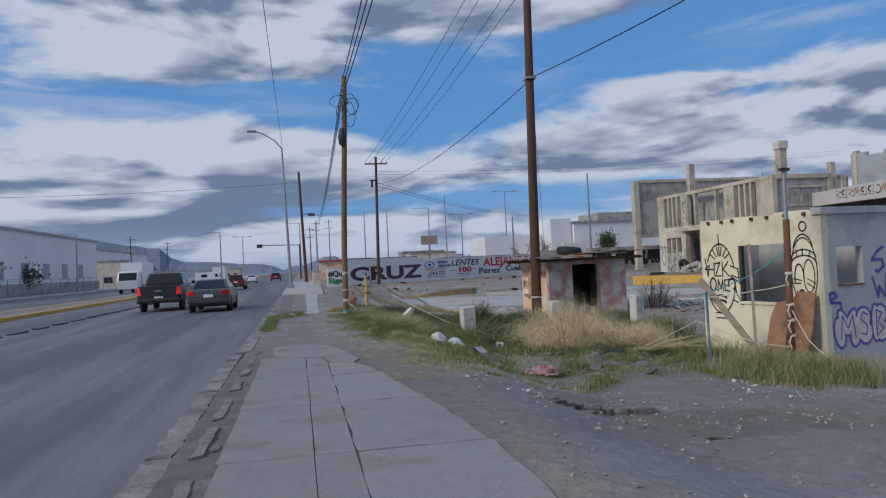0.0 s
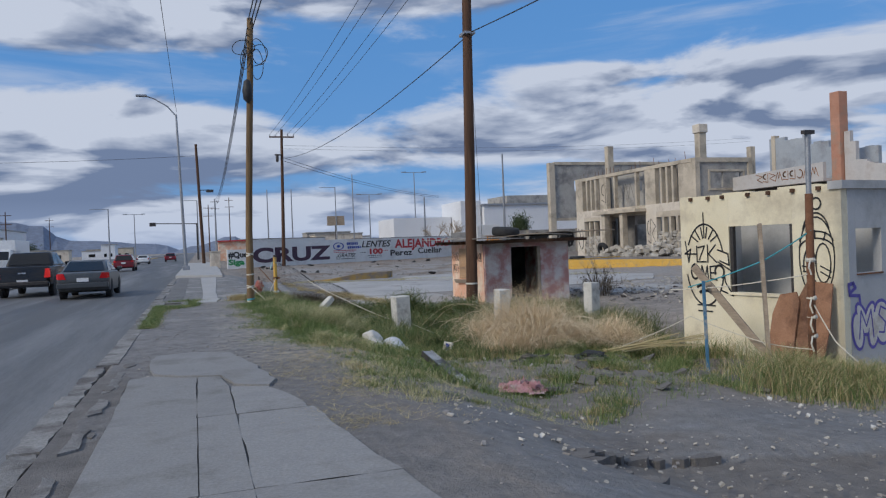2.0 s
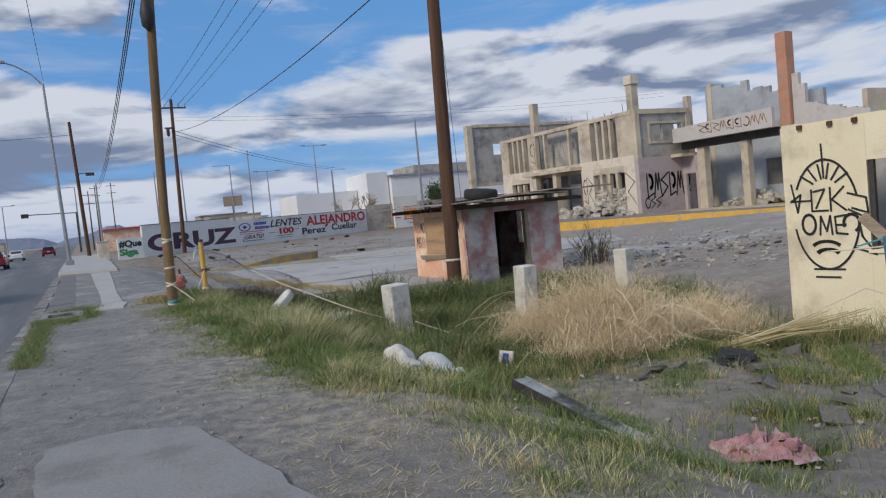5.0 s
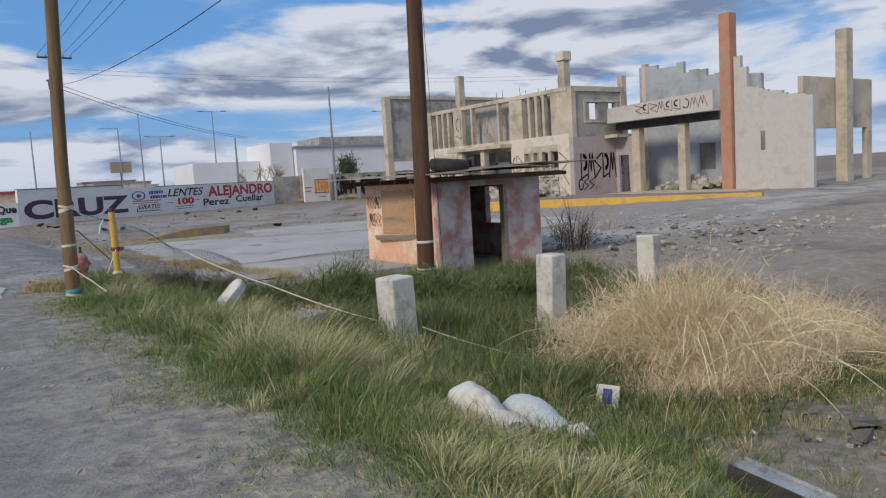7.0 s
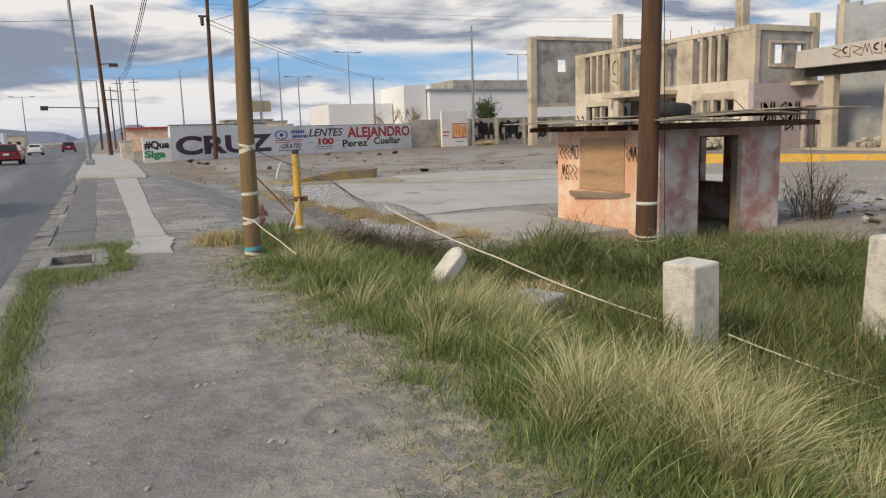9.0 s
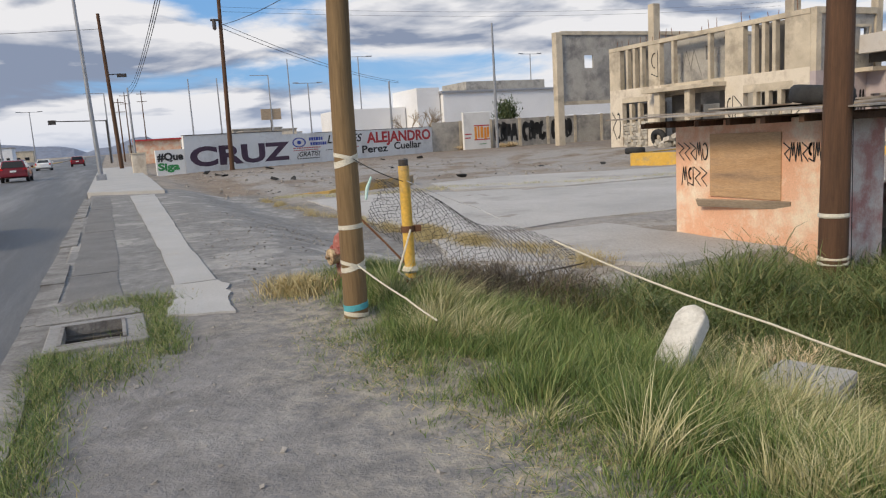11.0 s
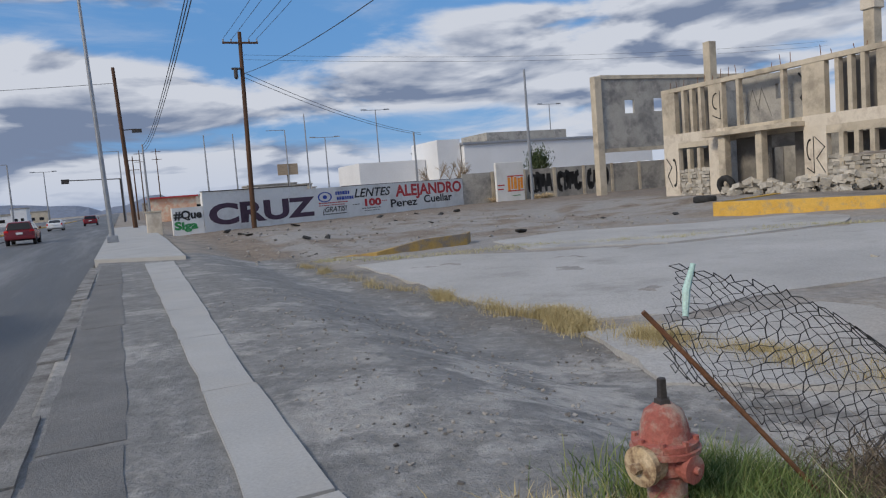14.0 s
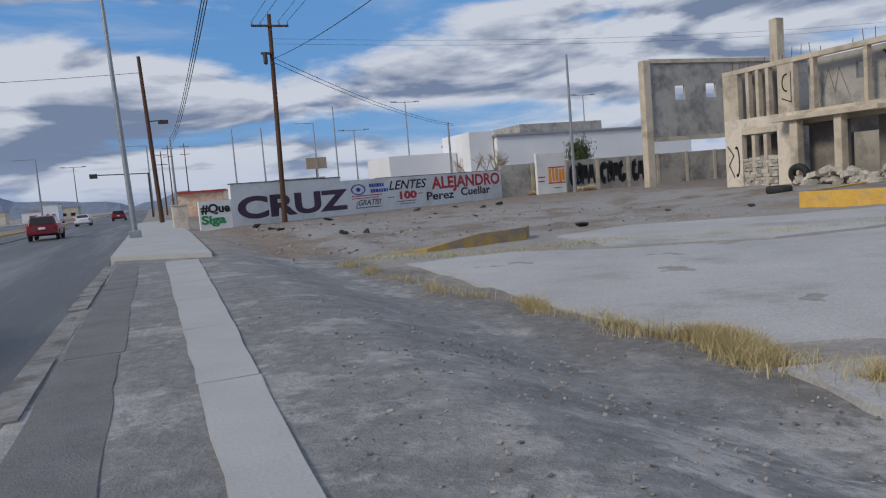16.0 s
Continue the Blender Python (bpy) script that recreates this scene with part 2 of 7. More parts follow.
M_bluewall = mat("blue_grey_block", (0.33, 0.36, 0.40), (0.43, 0.46, 0.49), 0.8, 25, 0.93, 0.3, stain=(0.27, 0.28, 0.30), stain_amount=0.4, stain_scale=0.6, even=0.6)
M_redcol = mat("terracotta_plaster", (0.42, 0.205, 0.13), (0.52, 0.28, 0.19), 1.5, 30, 0.9, 0.3, stain=(0.36, 0.26, 0.2), stain_amount=0.4, stain_scale=1.2)
M_mural = mat("whitewash", (0.70, 0.70, 0.69), (0.80, 0.80, 0.79), 0.6, 30, 0.85, 0.15, stain=(0.60, 0.585, 0.57), stain_amount=0.4, stain_scale=0.5, even=0.4)
M_white = mat("white_metal_sheet", (0.72, 0.73, 0.75), (0.80, 0.81, 0.83), 0.2, 10, 0.6, 0.02)
M_stone = mat("rubble_stone", (0.33, 0.31, 0.27), (0.52, 0.48, 0.42), 3, 30, 0.93, 0.5, vary=0.3)
M_post = mat("white_concrete_post", (0.56, 0.54, 0.49), (0.68, 0.66, 0.61), 3, 40, 0.92, 0.5, stain=(0.38, 0.36, 0.32), stain_amount=0.42, stain_scale=4, even=0.5)
M_black = mat("black_spray", (0.015, 0.015, 0.017), (0.03, 0.03, 0.03), 6, 50, 0.6, 0.05)
M_purple = mat("purple_spray", (0.10, 0.08, 0.34), (0.15, 0.12, 0.45), 6, 50, 0.6, 0.05)
M_dpurple = mat("dark_purple_paint", (0.055, 0.03, 0.055), (0.09, 0.05, 0.085), 3, 30, 0.7, 0.05)
M_red = mat("red_paint", (0.42, 0.03, 0.04), (0.52, 0.06, 0.06), 3, 30, 0.7, 0.05)
M_green = mat("green_paint", (0.03, 0.22, 0.06), (0.05, 0.3, 0.1), 3, 30, 0.7, 0.05)
M_blue = mat("blue_paint", (0.02, 0.05, 0.3), (0.04, 0.08, 0.42), 3, 30, 0.7, 0.05)
M_hyd = mat("faded_red_enamel", (0.30, 0.085, 0.065), (0.42, 0.14, 0.11), 7, 60, 0.7, 0.4, stain=(0.42, 0.32, 0.26), stain_amount=0.5, stain_scale=8)
M_rust = mat("rust", (0.15, 0.065, 0.03), (0.27, 0.13, 0.07), 6, 60, 0.9, 0.5, stain=(0.09, 0.045, 0.025), stain_amount=0.4, stain_scale=3)
M_rustsheet = mat("rusted_sheet", (0.27, 0.135, 0.07), (0.40, 0.22, 0.13), 2.5, 50, 0.85, 0.2, stain=(0.18, 0.09, 0.05), stain_amount=0.45, stain_scale=2)
M_cap = mat("chalky_tan_enamel", (0.50, 0.36, 0.20), (0.62, 0.50, 0.34), 12, 60, 0.8, 0.4, stain=(0.2, 0.12, 0.07), stain_amount=0.5, stain_scale=14)
M_iron = mat("dark_iron", (0.05, 0.045, 0.045), (0.10, 0.09, 0.085), 6, 60, 0.6, 0.3, metal=0.5)
M_galv = mat("galvanised_steel", (0.30, 0.31, 0.33), (0.40, 0.41, 0.43), 5, 50, 0.5, 0.1, metal=0.6)
M_wire = mat("black_cable", (0.02, 0.02, 0.022), (0.04, 0.04, 0.042), 4, 40, 0.6, 0.0)
M_rope = mat("pale_rope", (0.62, 0.57, 0.45), (0.74, 0.69, 0.58), 30, 120, 0.9, 0.4)
M_teal = mat("teal_strap", (0.06, 0.30, 0.36), (0.10, 0.40, 0.46), 12, 80, 0.7, 0.1)
M_tape = mat("pale_tape", (0.55, 0.52, 0.44), (0.68, 0.65, 0.56), 12, 80, 0.6, 0.2)
M_tyre = mat("tyre_rubber", (0.018, 0.018, 0.019), (0.035, 0.035, 0.035), 8, 60, 0.8, 0.3)
M_glass = plain("dark_glass", (0.012, 0.013, 0.015), 0.06)
M_chrome = plain("chrome", (0.6, 0.6, 0.62), 0.15, 1.0)
M_carblack = plain("black_car_paint", (0.012, 0.012, 0.015), 0.18)
M_cargrey = plain("grey_car_paint", (0.085, 0.09, 0.095), 0.28, 0.35)
M_carred = plain("red_car_paint", (0.16, 0.012, 0.02), 0.22)
M_carwhite = plain("white_car_paint", (0.74, 0.75, 0.76), 0.25)
M_lamp_red = plain("red_lens", (0.6, 0.012, 0.015), 0.15)
M_brake = plain("lit_brake_lamp", (0.6, 0.012, 0.015), 0.15)
M_brake.node_tree.nodes["Principled BSDF"].inputs["Emission Color"].default_value = (1.0, 0.05, 0.04, 1)
M_brake.node_tree.nodes["Principled BSDF"].inputs["Emission Strength"].default_value = 0.35
M_plate = plain("white_plate", (0.75, 0.75, 0.76), 0.4)
M_galvtrim = mat("scraped_grey_trim", (0.30, 0.31, 0.32), (0.44, 0.45, 0.45), 5, 50, 0.6, 0.2, metal=0.2, stain=(0.07, 0.07, 0.07), stain_amount=0.55, stain_scale=3.5)
M_cloth = mat("dusty_pink_cloth", (0.36, 0.17, 0.195), (0.50, 0.30, 0.31), 9, 90, 0.95, 0.3, stain=(0.5, 0.42, 0.4), stain_amount=0.4, stain_scale=6)
M_tin = mat("roof_sheet", (0.30, 0.27, 0.24), (0.44, 0.41, 0.37), 2, 40, 0.75, 0.2, stain=(0.16, 0.12, 0.09), stain_amount=0.5, stain_scale=1.5, metal=0.2)
M_plasticw = mat("dirty_white_plastic", (0.58, 0.55, 0.49), (0.70, 0.67, 0.61), 4, 40, 0.6, 0.3, stain=(0.46, 0.40, 0.32), stain_amount=0.36, stain_scale=3, even=0.4)
M_galvp = mat("greyish_plastic", (0.46, 0.48, 0.50), (0.58, 0.60, 0.62), 4, 40, 0.5, 0.3, stain=(0.4, 0.38, 0.35), stain_amount=0.4, stain_scale=4, even=0.4)
M_pebble = mat("dull_pebble", (0.22, 0.205, 0.19), (0.40, 0.375, 0.345), 6, 40, 0.95, 0.3)
M_foam = mat("mint_foam", (0.42, 0.62, 0.58), (0.52, 0.70, 0.66), 6, 60, 0.8, 0.2)
M_bluestick = mat("blue_painted_wood", (0.05, 0.15, 0.27), (0.10, 0.23, 0.36), 6, 60, 0.7, 0.2, stain=(0.35, 0.35, 0.33), stain_amount=0.4, stain_scale=6)
# Near-black colour standing for deep shade on the beam, lining and bar.
M_shade_black = mat("shade_black_concrete", (0.03, 0.028, 0.027), (0.07, 0.065, 0.06), 2, 30, 0.95, 0.2)
M_grass = leafy("green_grass", (0.062, 0.112, 0.024), (0.135, 0.20, 0.052), (0.32, 0.33, 0.14))
M_grassd = leafy("dark_green_weed", (0.055, 0.092, 0.022), (0.11, 0.15, 0.042), (0.27, 0.25, 0.11))
M_dry = leafy("dry_grass", (0.30, 0.235, 0.11), (0.46, 0.38, 0.19), (0.58, 0.50, 0.29))
M_straw = leafy("pale_seeding_grass", (0.30, 0.29, 0.13), (0.46, 0.43, 0.23), (0.62, 0.57, 0.36))
M_twig = leafy("dry_brush", (0.56, 0.43, 0.26), (0.72, 0.58, 0.37), (0.84, 0.73, 0.53))
M_dark_twig = leafy("dark_brush", (0.06, 0.045, 0.03), (0.13, 0.10, 0.065), (0.24, 0.19, 0.12))
M_leaf = leafy("tree_leaf", (0.03, 0.055, 0.02), (0.06, 0.09, 0.03), (0.10, 0.12, 0.05))
# Air haze of the distance is mixed into this blue base colour.
M_hill = mat("haze_blue_hills", (0.16, 0.19, 0.26), (0.20, 0.23, 0.30), 0.004, 0.05, 1.0, 0.0)

# ---- building blocks ----
class Geo:
    """Gathers vertices and faces for one mesh."""

    def __init__(self):
        self.v, self.f = [], []

    def face(self, *pts):
        n = len(self.v)
        self.v += [tuple(p) for p in pts]
        self.f.append(tuple(range(n, n + len(pts))))

    def box(self, x0, y0, z0, x1, y1, z1, jit=0.0):
        n = len(self.v)
        for x in (x0, x1):
            for y in (y0, y1):
                for z in (z0, z1):
                    self.v.append(tuple(c + random.uniform(-jit, jit) for c in (x, y, z)) if jit else (x, y, z))
        self.f += [(n, n + 1, n + 3, n + 2), (n + 4, n + 6, n + 7, n + 5), (n, n + 4, n + 5, n + 1), (n + 2, n + 3, n + 7, n + 6), (n, n + 2, n + 6, n + 4), (n + 1, n + 5, n + 7, n + 3)]
        return self

    def tube(self, pts, r, n=8, caps=True):
        """A tube along points; r is one radius or one for each point."""
        pts = [Vector(p) for p in pts]
        rs = r if isinstance(r, (list, tuple)) else [r] * len(pts)
        base = len(self.v)
        up = None
        for i, p in enumerate(pts):
            d = (pts[min(i + 1, len(pts) - 1)] - pts[max(i - 1, 0)]).normalized()
            if up is None:
                up = Vector((1, 0, 0)) if abs(d.x) < 0.8 else Vector((0, 1, 0))
            a = (up - d * up.dot(d)).normalized()
            up = a
            b = d.cross(a)
            for k in range(n):
                t = 2 * math.pi * k / n
                self.v.append(tuple(p + (a * math.cos(t) + b * math.sin(t)) * rs[i]))
        for i in range(len(pts) - 1):
            for k in range(n):
                j, l = base + i * n, (k + 1) % n
                self.f.append((j + k, j + l, j + n + l, j + n + k))
        if caps:
            self.f.append(tuple(base + k for k in reversed(range(n))))
            self.f.append(tuple(base + (len(pts) - 1) * n + k for k in range(n)))
        return self

    def lathe(self, x, y, profile, n=20, sx=1.0, sy=1.0):
        """A turned shape about the upright axis at x, y; profile: (radius, z)."""
        base = len(self.v)
        for r, z in profile:
            for k in range(n):
                t = 2 * math.pi * k / n
                self.v.append((x + sx * r * math.cos(t), y + sy * r * math.sin(t), z))
        for i in range(len(profile) - 1):
            for k in range(n):
                j, l = base + i * n, (k + 1) % n
                self.f.append((j + k, j + l, j + n + l, j + n + k))
        self.f.append(tuple(base + k for k in reversed(range(n))))
        self.f.append(tuple(base + (len(profile) - 1) * n + k for k in range(n)))
        return self

    def prism(self, outline, z0, z1, jit=0.0):
        """An upright prism over an outline that runs counter-clockwise."""
        n, b = len(outline), len(self.v)
        for z in (z0, z1):
            for x, y in outline:
                self.v.append((x, y, (z(x, y) if callable(z) else z)))
        self.f.append(tuple(b + i for i in reversed(range(n))))
        self.f.append(tuple(b + n + i for i in range(n)))
        for i in range(n):
            j = (i + 1) % n
            self.f.append((b + i, b + j, b + n + j, b + n + i))
        return self

    def extrude_x(self, profile, x0, x1):
        """A solid whose (y, z) outline is pushed along x."""
        n, b = len(profile), len(self.v)
        for x in (x0, x1):
            for y, z in profile:
                self.v.append((x, y, z))
        self.f.append(tuple(b + i for i in range(n)))
        self.f.append(tuple(b + n + i for i in reversed(range(n))))
        for i in range(n):
            j = (i + 1) % n
            self.f.append((b + j, b + i, b + n + i, b + n + j))
        return self

    def move(self, m, start=0):
        self.v[start:] = [tuple(m @ Vector(p)) for p in self.v[start:]]
        return self

    def mesh(self, name, material, smooth=False):
        me = bpy.data.meshes.new(name)
        me.from_pydata(self.v, [], self.f)
        me.materials.append(material)
        bm = bmesh.new()
        bm.from_mesh(me)
        bmesh.ops.recalc_face_normals(bm, faces=bm.faces)
        bm.to_mesh(me)
        bm.free()
        if smooth:
            me.polygons.foreach_set("use_smooth", [True] * len(me.polygons))
        return me

    def part(self, name, material, parent=None, label="", smooth=False, bevel=0.0):
        ob = new(name, self.mesh(name, material, smooth))
        if parent:
            ob.parent = parent
        if label:
            tagged(ob, label)
        if bevel:
            b = ob.modifiers.new("edge", "BEVEL")
            b.width, b.segments, b.limit_method = bevel, 2, "ANGLE"
        if smooth:
            ob.data.set_sharp_from_angle(angle=radians(40))
        return ob


def thing(name, label, category, m=None, group="", kind=""):
    ob = tagged(new(name), label, category, group, kind)
    if m is not None:
        ob.matrix_world = m
    return ob


def blades(name, spots, material, parent=None, seg=2):
    """Grass or twigs: arrays of root x, y, z, height, lean x, lean y, width. One mesh of bent tapered blades."""
    s = np.asarray(spots, dtype=np.float64)
    n = len(s)
    root, h, lean, w = s[:, :3], s[:, 3:4], s[:, 4:6], s[:, 6:7]
    ang = np.random.uniform(0, math.pi, (n, 1))
    side = np.hstack((np.cos(ang), np.sin(ang), np.zeros((n, 1)))) * w * 0.5
    rows = []
    for k in range(seg):
        t = k / seg
        c = root + np.hstack((lean * t * t, h * (t - 0.15 * t * t)))
        taper = 1 - 0.45 * t
        rows += [c - side * taper, c + side * taper]
    rows.append(root + np.hstack((lean, h * 0.85)))
    v = np.stack(rows, 1).reshape(-1, 3)
    per = 2 * seg + 1
    tri = []
    for k in range(seg - 1):
        a = 2 * k
        tri += [(a, a + 1, a + 3), (a, a + 3, a + 2)]
    tri.append((per - 3, per - 2, per - 1))
    f = (np.arange(n)[:, None, None] * per + np.array(tri)[None]).reshape(-1, 3)
    me = bpy.data.meshes.new(name)
    me.vertices.add(len(v))
    me.vertices.foreach_set("co", v.ravel())
    me.loops.add(f.size)
    me.loops.foreach_set("vertex_index", f.ravel().astype(np.int32))
    me.polygons.add(len(f))
    me.polygons.foreach_set("loop_start", np.arange(0, f.size, 3, dtype=np.int32))
    me.polygons.foreach_set("loop_total", np.full(len(f), 3, dtype=np.int32))
    me.update(calc_edges=True)
    me.materials.append(material)
    ob = new(name, me)
    if parent:
        ob.parent = parent
    return ob


def smooth(a, b, x):
    t = np.clip((x - a) / (b - a), 0, 1)
    return t * t * (3 - 2 * t)


def gz(x, y):
    """Height of the bare ground, without the small roughness."""
    s = smooth(1.7, 4.4, x)
    z = -0.58 * s
    z = z - 0.28 * smooth(4.0, 5.5, x) * (1 - smooth(10.0, 12.5, x)) * smooth(14, 17, y) * (1 - smooth(24.9, 25.7, y))
    z = z - 0.36 * smooth(5.5, 9.0, x) * (1 - smooth(15, 19, x)) * smooth(4.5, 9.5, y) * (1 - smooth(16, 19, y))
    z = z + 0.46 * smooth(22, 30, x)
    z = z + (-0.14 - z) * smooth(50, 70, y) * smooth(1.5, 4, x)
    z = z + 0.35 * np.exp(-((x - 6.5) / 3.0) ** 2 - ((y - 57) / 5.0) ** 2)
    z = np.where(x < -0.95, -0.30, z)
    return z


def g(x, y):
    return float(gz(np.array(float(x)), np.array(float(y))))

# ---- ground, road, pavement ----
def ground_material():
    m = bpy.data.materials.new("ground")
    m.use_nodes = True
    nt = m.node_tree
    N, link = nt.nodes.new, nt.links.new
    p = nt.nodes["Principled BSDF"]
    p.inputs["Roughness"].default_value = 0.94
    geo, sep = N("ShaderNodeNewGeometry"), N("ShaderNodeSeparateXYZ")
    link(geo.outputs["Position"], sep.inputs[0])

    def tex(s, d=8, r=0.62):
        n = N("ShaderNodeTexNoise")
        n.inputs["Scale"].default_value, n.inputs["Detail"].default_value, n.inputs["Roughness"].default_value = s, d, r
        link(geo.outputs["Position"], n.inputs["Vector"])
        return n.outputs[0]

    def rng(v, lo, hi, a=0.0, b=1.0):
        n = N("ShaderNodeMapRange")
        for i, x in enumerate((lo, hi, a, b)):
            n.inputs[i + 1].default_value = x
        link(v, n.inputs[0])
        return n.outputs[0]

    def op(kind, a, b):
        n = N("ShaderNodeMath")
        n.operation = kind
        for i, v in enumerate((a, b)):
            if isinstance(v, (int, float)):
                n.inputs[i].default_value = v
            else:
                link(v, n.inputs[i])
        return n.outputs[0]

    def mix(f, a, b, blend="MIX"):
        n = N("ShaderNodeMix")
        n.data_type, n.blend_type = "RGBA", blend
        for sock, v in ((n.inputs[0], f), (n.inputs[6], a), (n.inputs[7], b)):
            if isinstance(v, tuple):
                sock.default_value = (*v, 1)
            elif isinstance(v, (int, float)):
                sock.default_value = v
            else:
                link(v, sock)
        return n.outputs[2]

    big, mid, grain, peb, scuff = tex(0.35), tex(1.7), tex(28, 4), tex(70, 3), tex(6.5, 6)
    wob = op("MULTIPLY", op("SUBTRACT", tex(0.9), 0.5), 2.2)
    x, y = op("ADD", sep.outputs[0], wob), op("ADD", sep.outputs[1], wob)
    dirt = mix(rng(mid, 0.3, 0.7), (0.235, 0.205, 0.175), (0.35, 0.31, 0.268))
    dirt = mix(rng(big, 0.5, 0.66), dirt, (0.155, 0.14, 0.128))
    path = mix(rng(mid, 0.3, 0.7), (0.185, 0.178, 0.176), (0.25, 0.242, 0.238))
    path = mix(rng(tex(3.2, 7), 0.5, 0.64), path, (0.165, 0.158, 0.155))
    path = mix(rng(tex(0.8, 7), 0.54, 0.66), path, (0.285, 0.275, 0.266))
    dirt = mix(op("MULTIPLY", rng(y, 46, 50), rng(x, 3.0, 4.0)), dirt, mix(rng(mid, 0.3, 0.7), (0.165, 0.132, 0.104), (0.27, 0.222, 0.178)))
    apron = mix(rng(mid, 0.3, 0.7), (0.17, 0.169, 0.168), (0.255, 0.252, 0.248))
    apron = mix(rng(tex(0.5, 9, 0.7), 0.54, 0.58), apron, (0.33, 0.322, 0.312))
    apron = mix(op("MULTIPLY", op("MULTIPLY", rng(x, 4.3, 4.9), rng(mid, 0.36, 0.5)), 0.7), apron, (0.15, 0.135, 0.12))
    slick = op("MULTIPLY", rng(x, 1.9, 2.3), op("MULTIPLY", rng(y, 10.6, 9.6), rng(x, 14.0, 11.0)))
    tar = mix(rng(mid, 0.3, 0.7), (0.205, 0.207, 0.212), (0.29, 0.29, 0.292))
    dirt = mix(op("MULTIPLY", slick, rng(big, 0.62, 0.54)), dirt, tar)
    ux = op("MULTIPLY", op("SUBTRACT", op("ADD", sep.outputs[0], op("MULTIPLY", wob, 0.12)), 5.0), 0.47)
    uy = op("ADD", op("SUBTRACT", op("ADD", sep.outputs[1], op("MULTIPLY", wob, 0.12)), 7.5), op("MULTIPLY", op("SUBTRACT", sep.outputs[0], 4.5), 0.22))
    hole = op("ADD", op("MULTIPLY", ux, ux), op("MULTIPLY", op("MULTIPLY", uy, uy), 1.4))
    dirt = mix(op("MULTIPLY", rng(hole, 1.05, 0.8), 0.85), dirt, mix(rng(mid, 0.3, 0.7), (0.13, 0.115, 0.10), (0.235, 0.21, 0.185)))
    is_path = op("MULTIPLY", rng(x, 1.9, 1.4), rng(y, 25.6, 25.0))
    is_apron = op("MULTIPLY", op("MULTIPLY", rng(x, 6.0, 5.2), rng(y, 25.0, 25.8)), rng(y, 49.5, 48.0))
    lot = op("MULTIPLY", op("MULTIPLY", rng(x, 5.2, 6.0), rng(x, 34, 30)), op("MULTIPLY", rng(y, 25, 27), rng(y, 72, 60)))
    col = mix(is_path, dirt, path)
    col = mix(op("MULTIPLY", lot, rng(big, 0.40, 0.52)), col, (0.30, 0.285, 0.27))
    col = mix(is_apron, col, apron)
    sandy = op("MULTIPLY", op("MULTIPLY", rng(y, 31.5, 29.0), rng(y, 25.3, 26.3)), rng(x, 1.3, 2.3))
    col = mix(op("MULTIPLY", sandy, rng(tex(0.62, 9, 0.68), 0.47, 0.53)), col, (0.41, 0.395, 0.375))
    rubbed = op("MULTIPLY", is_apron, rng(scuff, 0.54, 0.66))
    col = mix(op("MULTIPLY", rubbed, 0.2), col, (0.36, 0.35, 0.335))
    straw = op("MULTIPLY", op("MULTIPLY", rng(x, 0.35, 1.5), rng(x, 3.6, 2.2)), op("MULTIPLY", rng(y, 25.4, 24.6), rng(y, 10.0, 13.0)))
    col = mix(op("MULTIPLY", straw, rng(scuff, 0.40, 0.60)), col, (0.36, 0.325, 0.26))
    # Darker stretch of ground, fading out beyond about y 14.
    dark_stretch = op("MULTIPLY", op("MULTIPLY", rng(y, 14.5, 11.5), rng(y, 3.0, 6.0)), op("MULTIPLY", rng(x, 9.0, 7.0), rng(mid, 0.25, 0.5)))
    col = mix(op("MULTIPLY", dark_stretch, 0.6), col, (0.15, 0.142, 0.135))
    # Patchy darker brown on the ground of the grassed verge and hollow.
    under_grass = op("MULTIPLY", op("MULTIPLY", rng(x, 1.5, 2.3), rng(x, 11.5, 10.0)), op("MULTIPLY", rng(y, 13.0, 15.5), rng(y, 25.2, 24.4)))
    col = mix(op("MULTIPLY", under_grass, rng(scuff, 0.62, 0.42)), col, mix(rng(mid, 0.3, 0.7), (0.075, 0.062, 0.042), (0.15, 0.12, 0.08)))
    speck = rng(peb, 0.68, 0.74)
    col = mix(op("MULTIPLY", speck, 0.6), col, (0.42, 0.40, 0.37))
    col = mix(op("MULTIPLY", op("MULTIPLY", rng(tex(38, 2), 0.34, 0.28), is_apron), 0.7), col, (0.09, 0.088, 0.086))
    sh, comb = rng(op("ADD", op("MULTIPLY", scuff, 0.55), op("ADD", op("MULTIPLY", grain, 0.28), op("MULTIPLY", peb, 0.17))), 0.34, 0.66, 0.7, 1.26), N("ShaderNodeCombineColor")
    for i in range(3):
        link(sh, comb.inputs[i])
    link(mix(1.0, col, comb.outputs[0], "MULTIPLY"), p.inputs["Base Color"])
    bn = N("ShaderNodeBump")
    bn.inputs["Strength"].default_value, bn.inputs["Distance"].default_value = 0.5, 0.045
    link(op("ADD", op("MULTIPLY", op("ADD", grain, peb), 0.55), op("ADD", op("MULTIPLY", scuff, 2.6), mid)), bn.inputs["Height"])
    link(bn.outputs[0], p.inputs["Normal"])
    return m


def lines(*runs):
    out = []
    for a, b, step in runs:
        out += list(np.arange(a, b, step))
    return np.array(out)


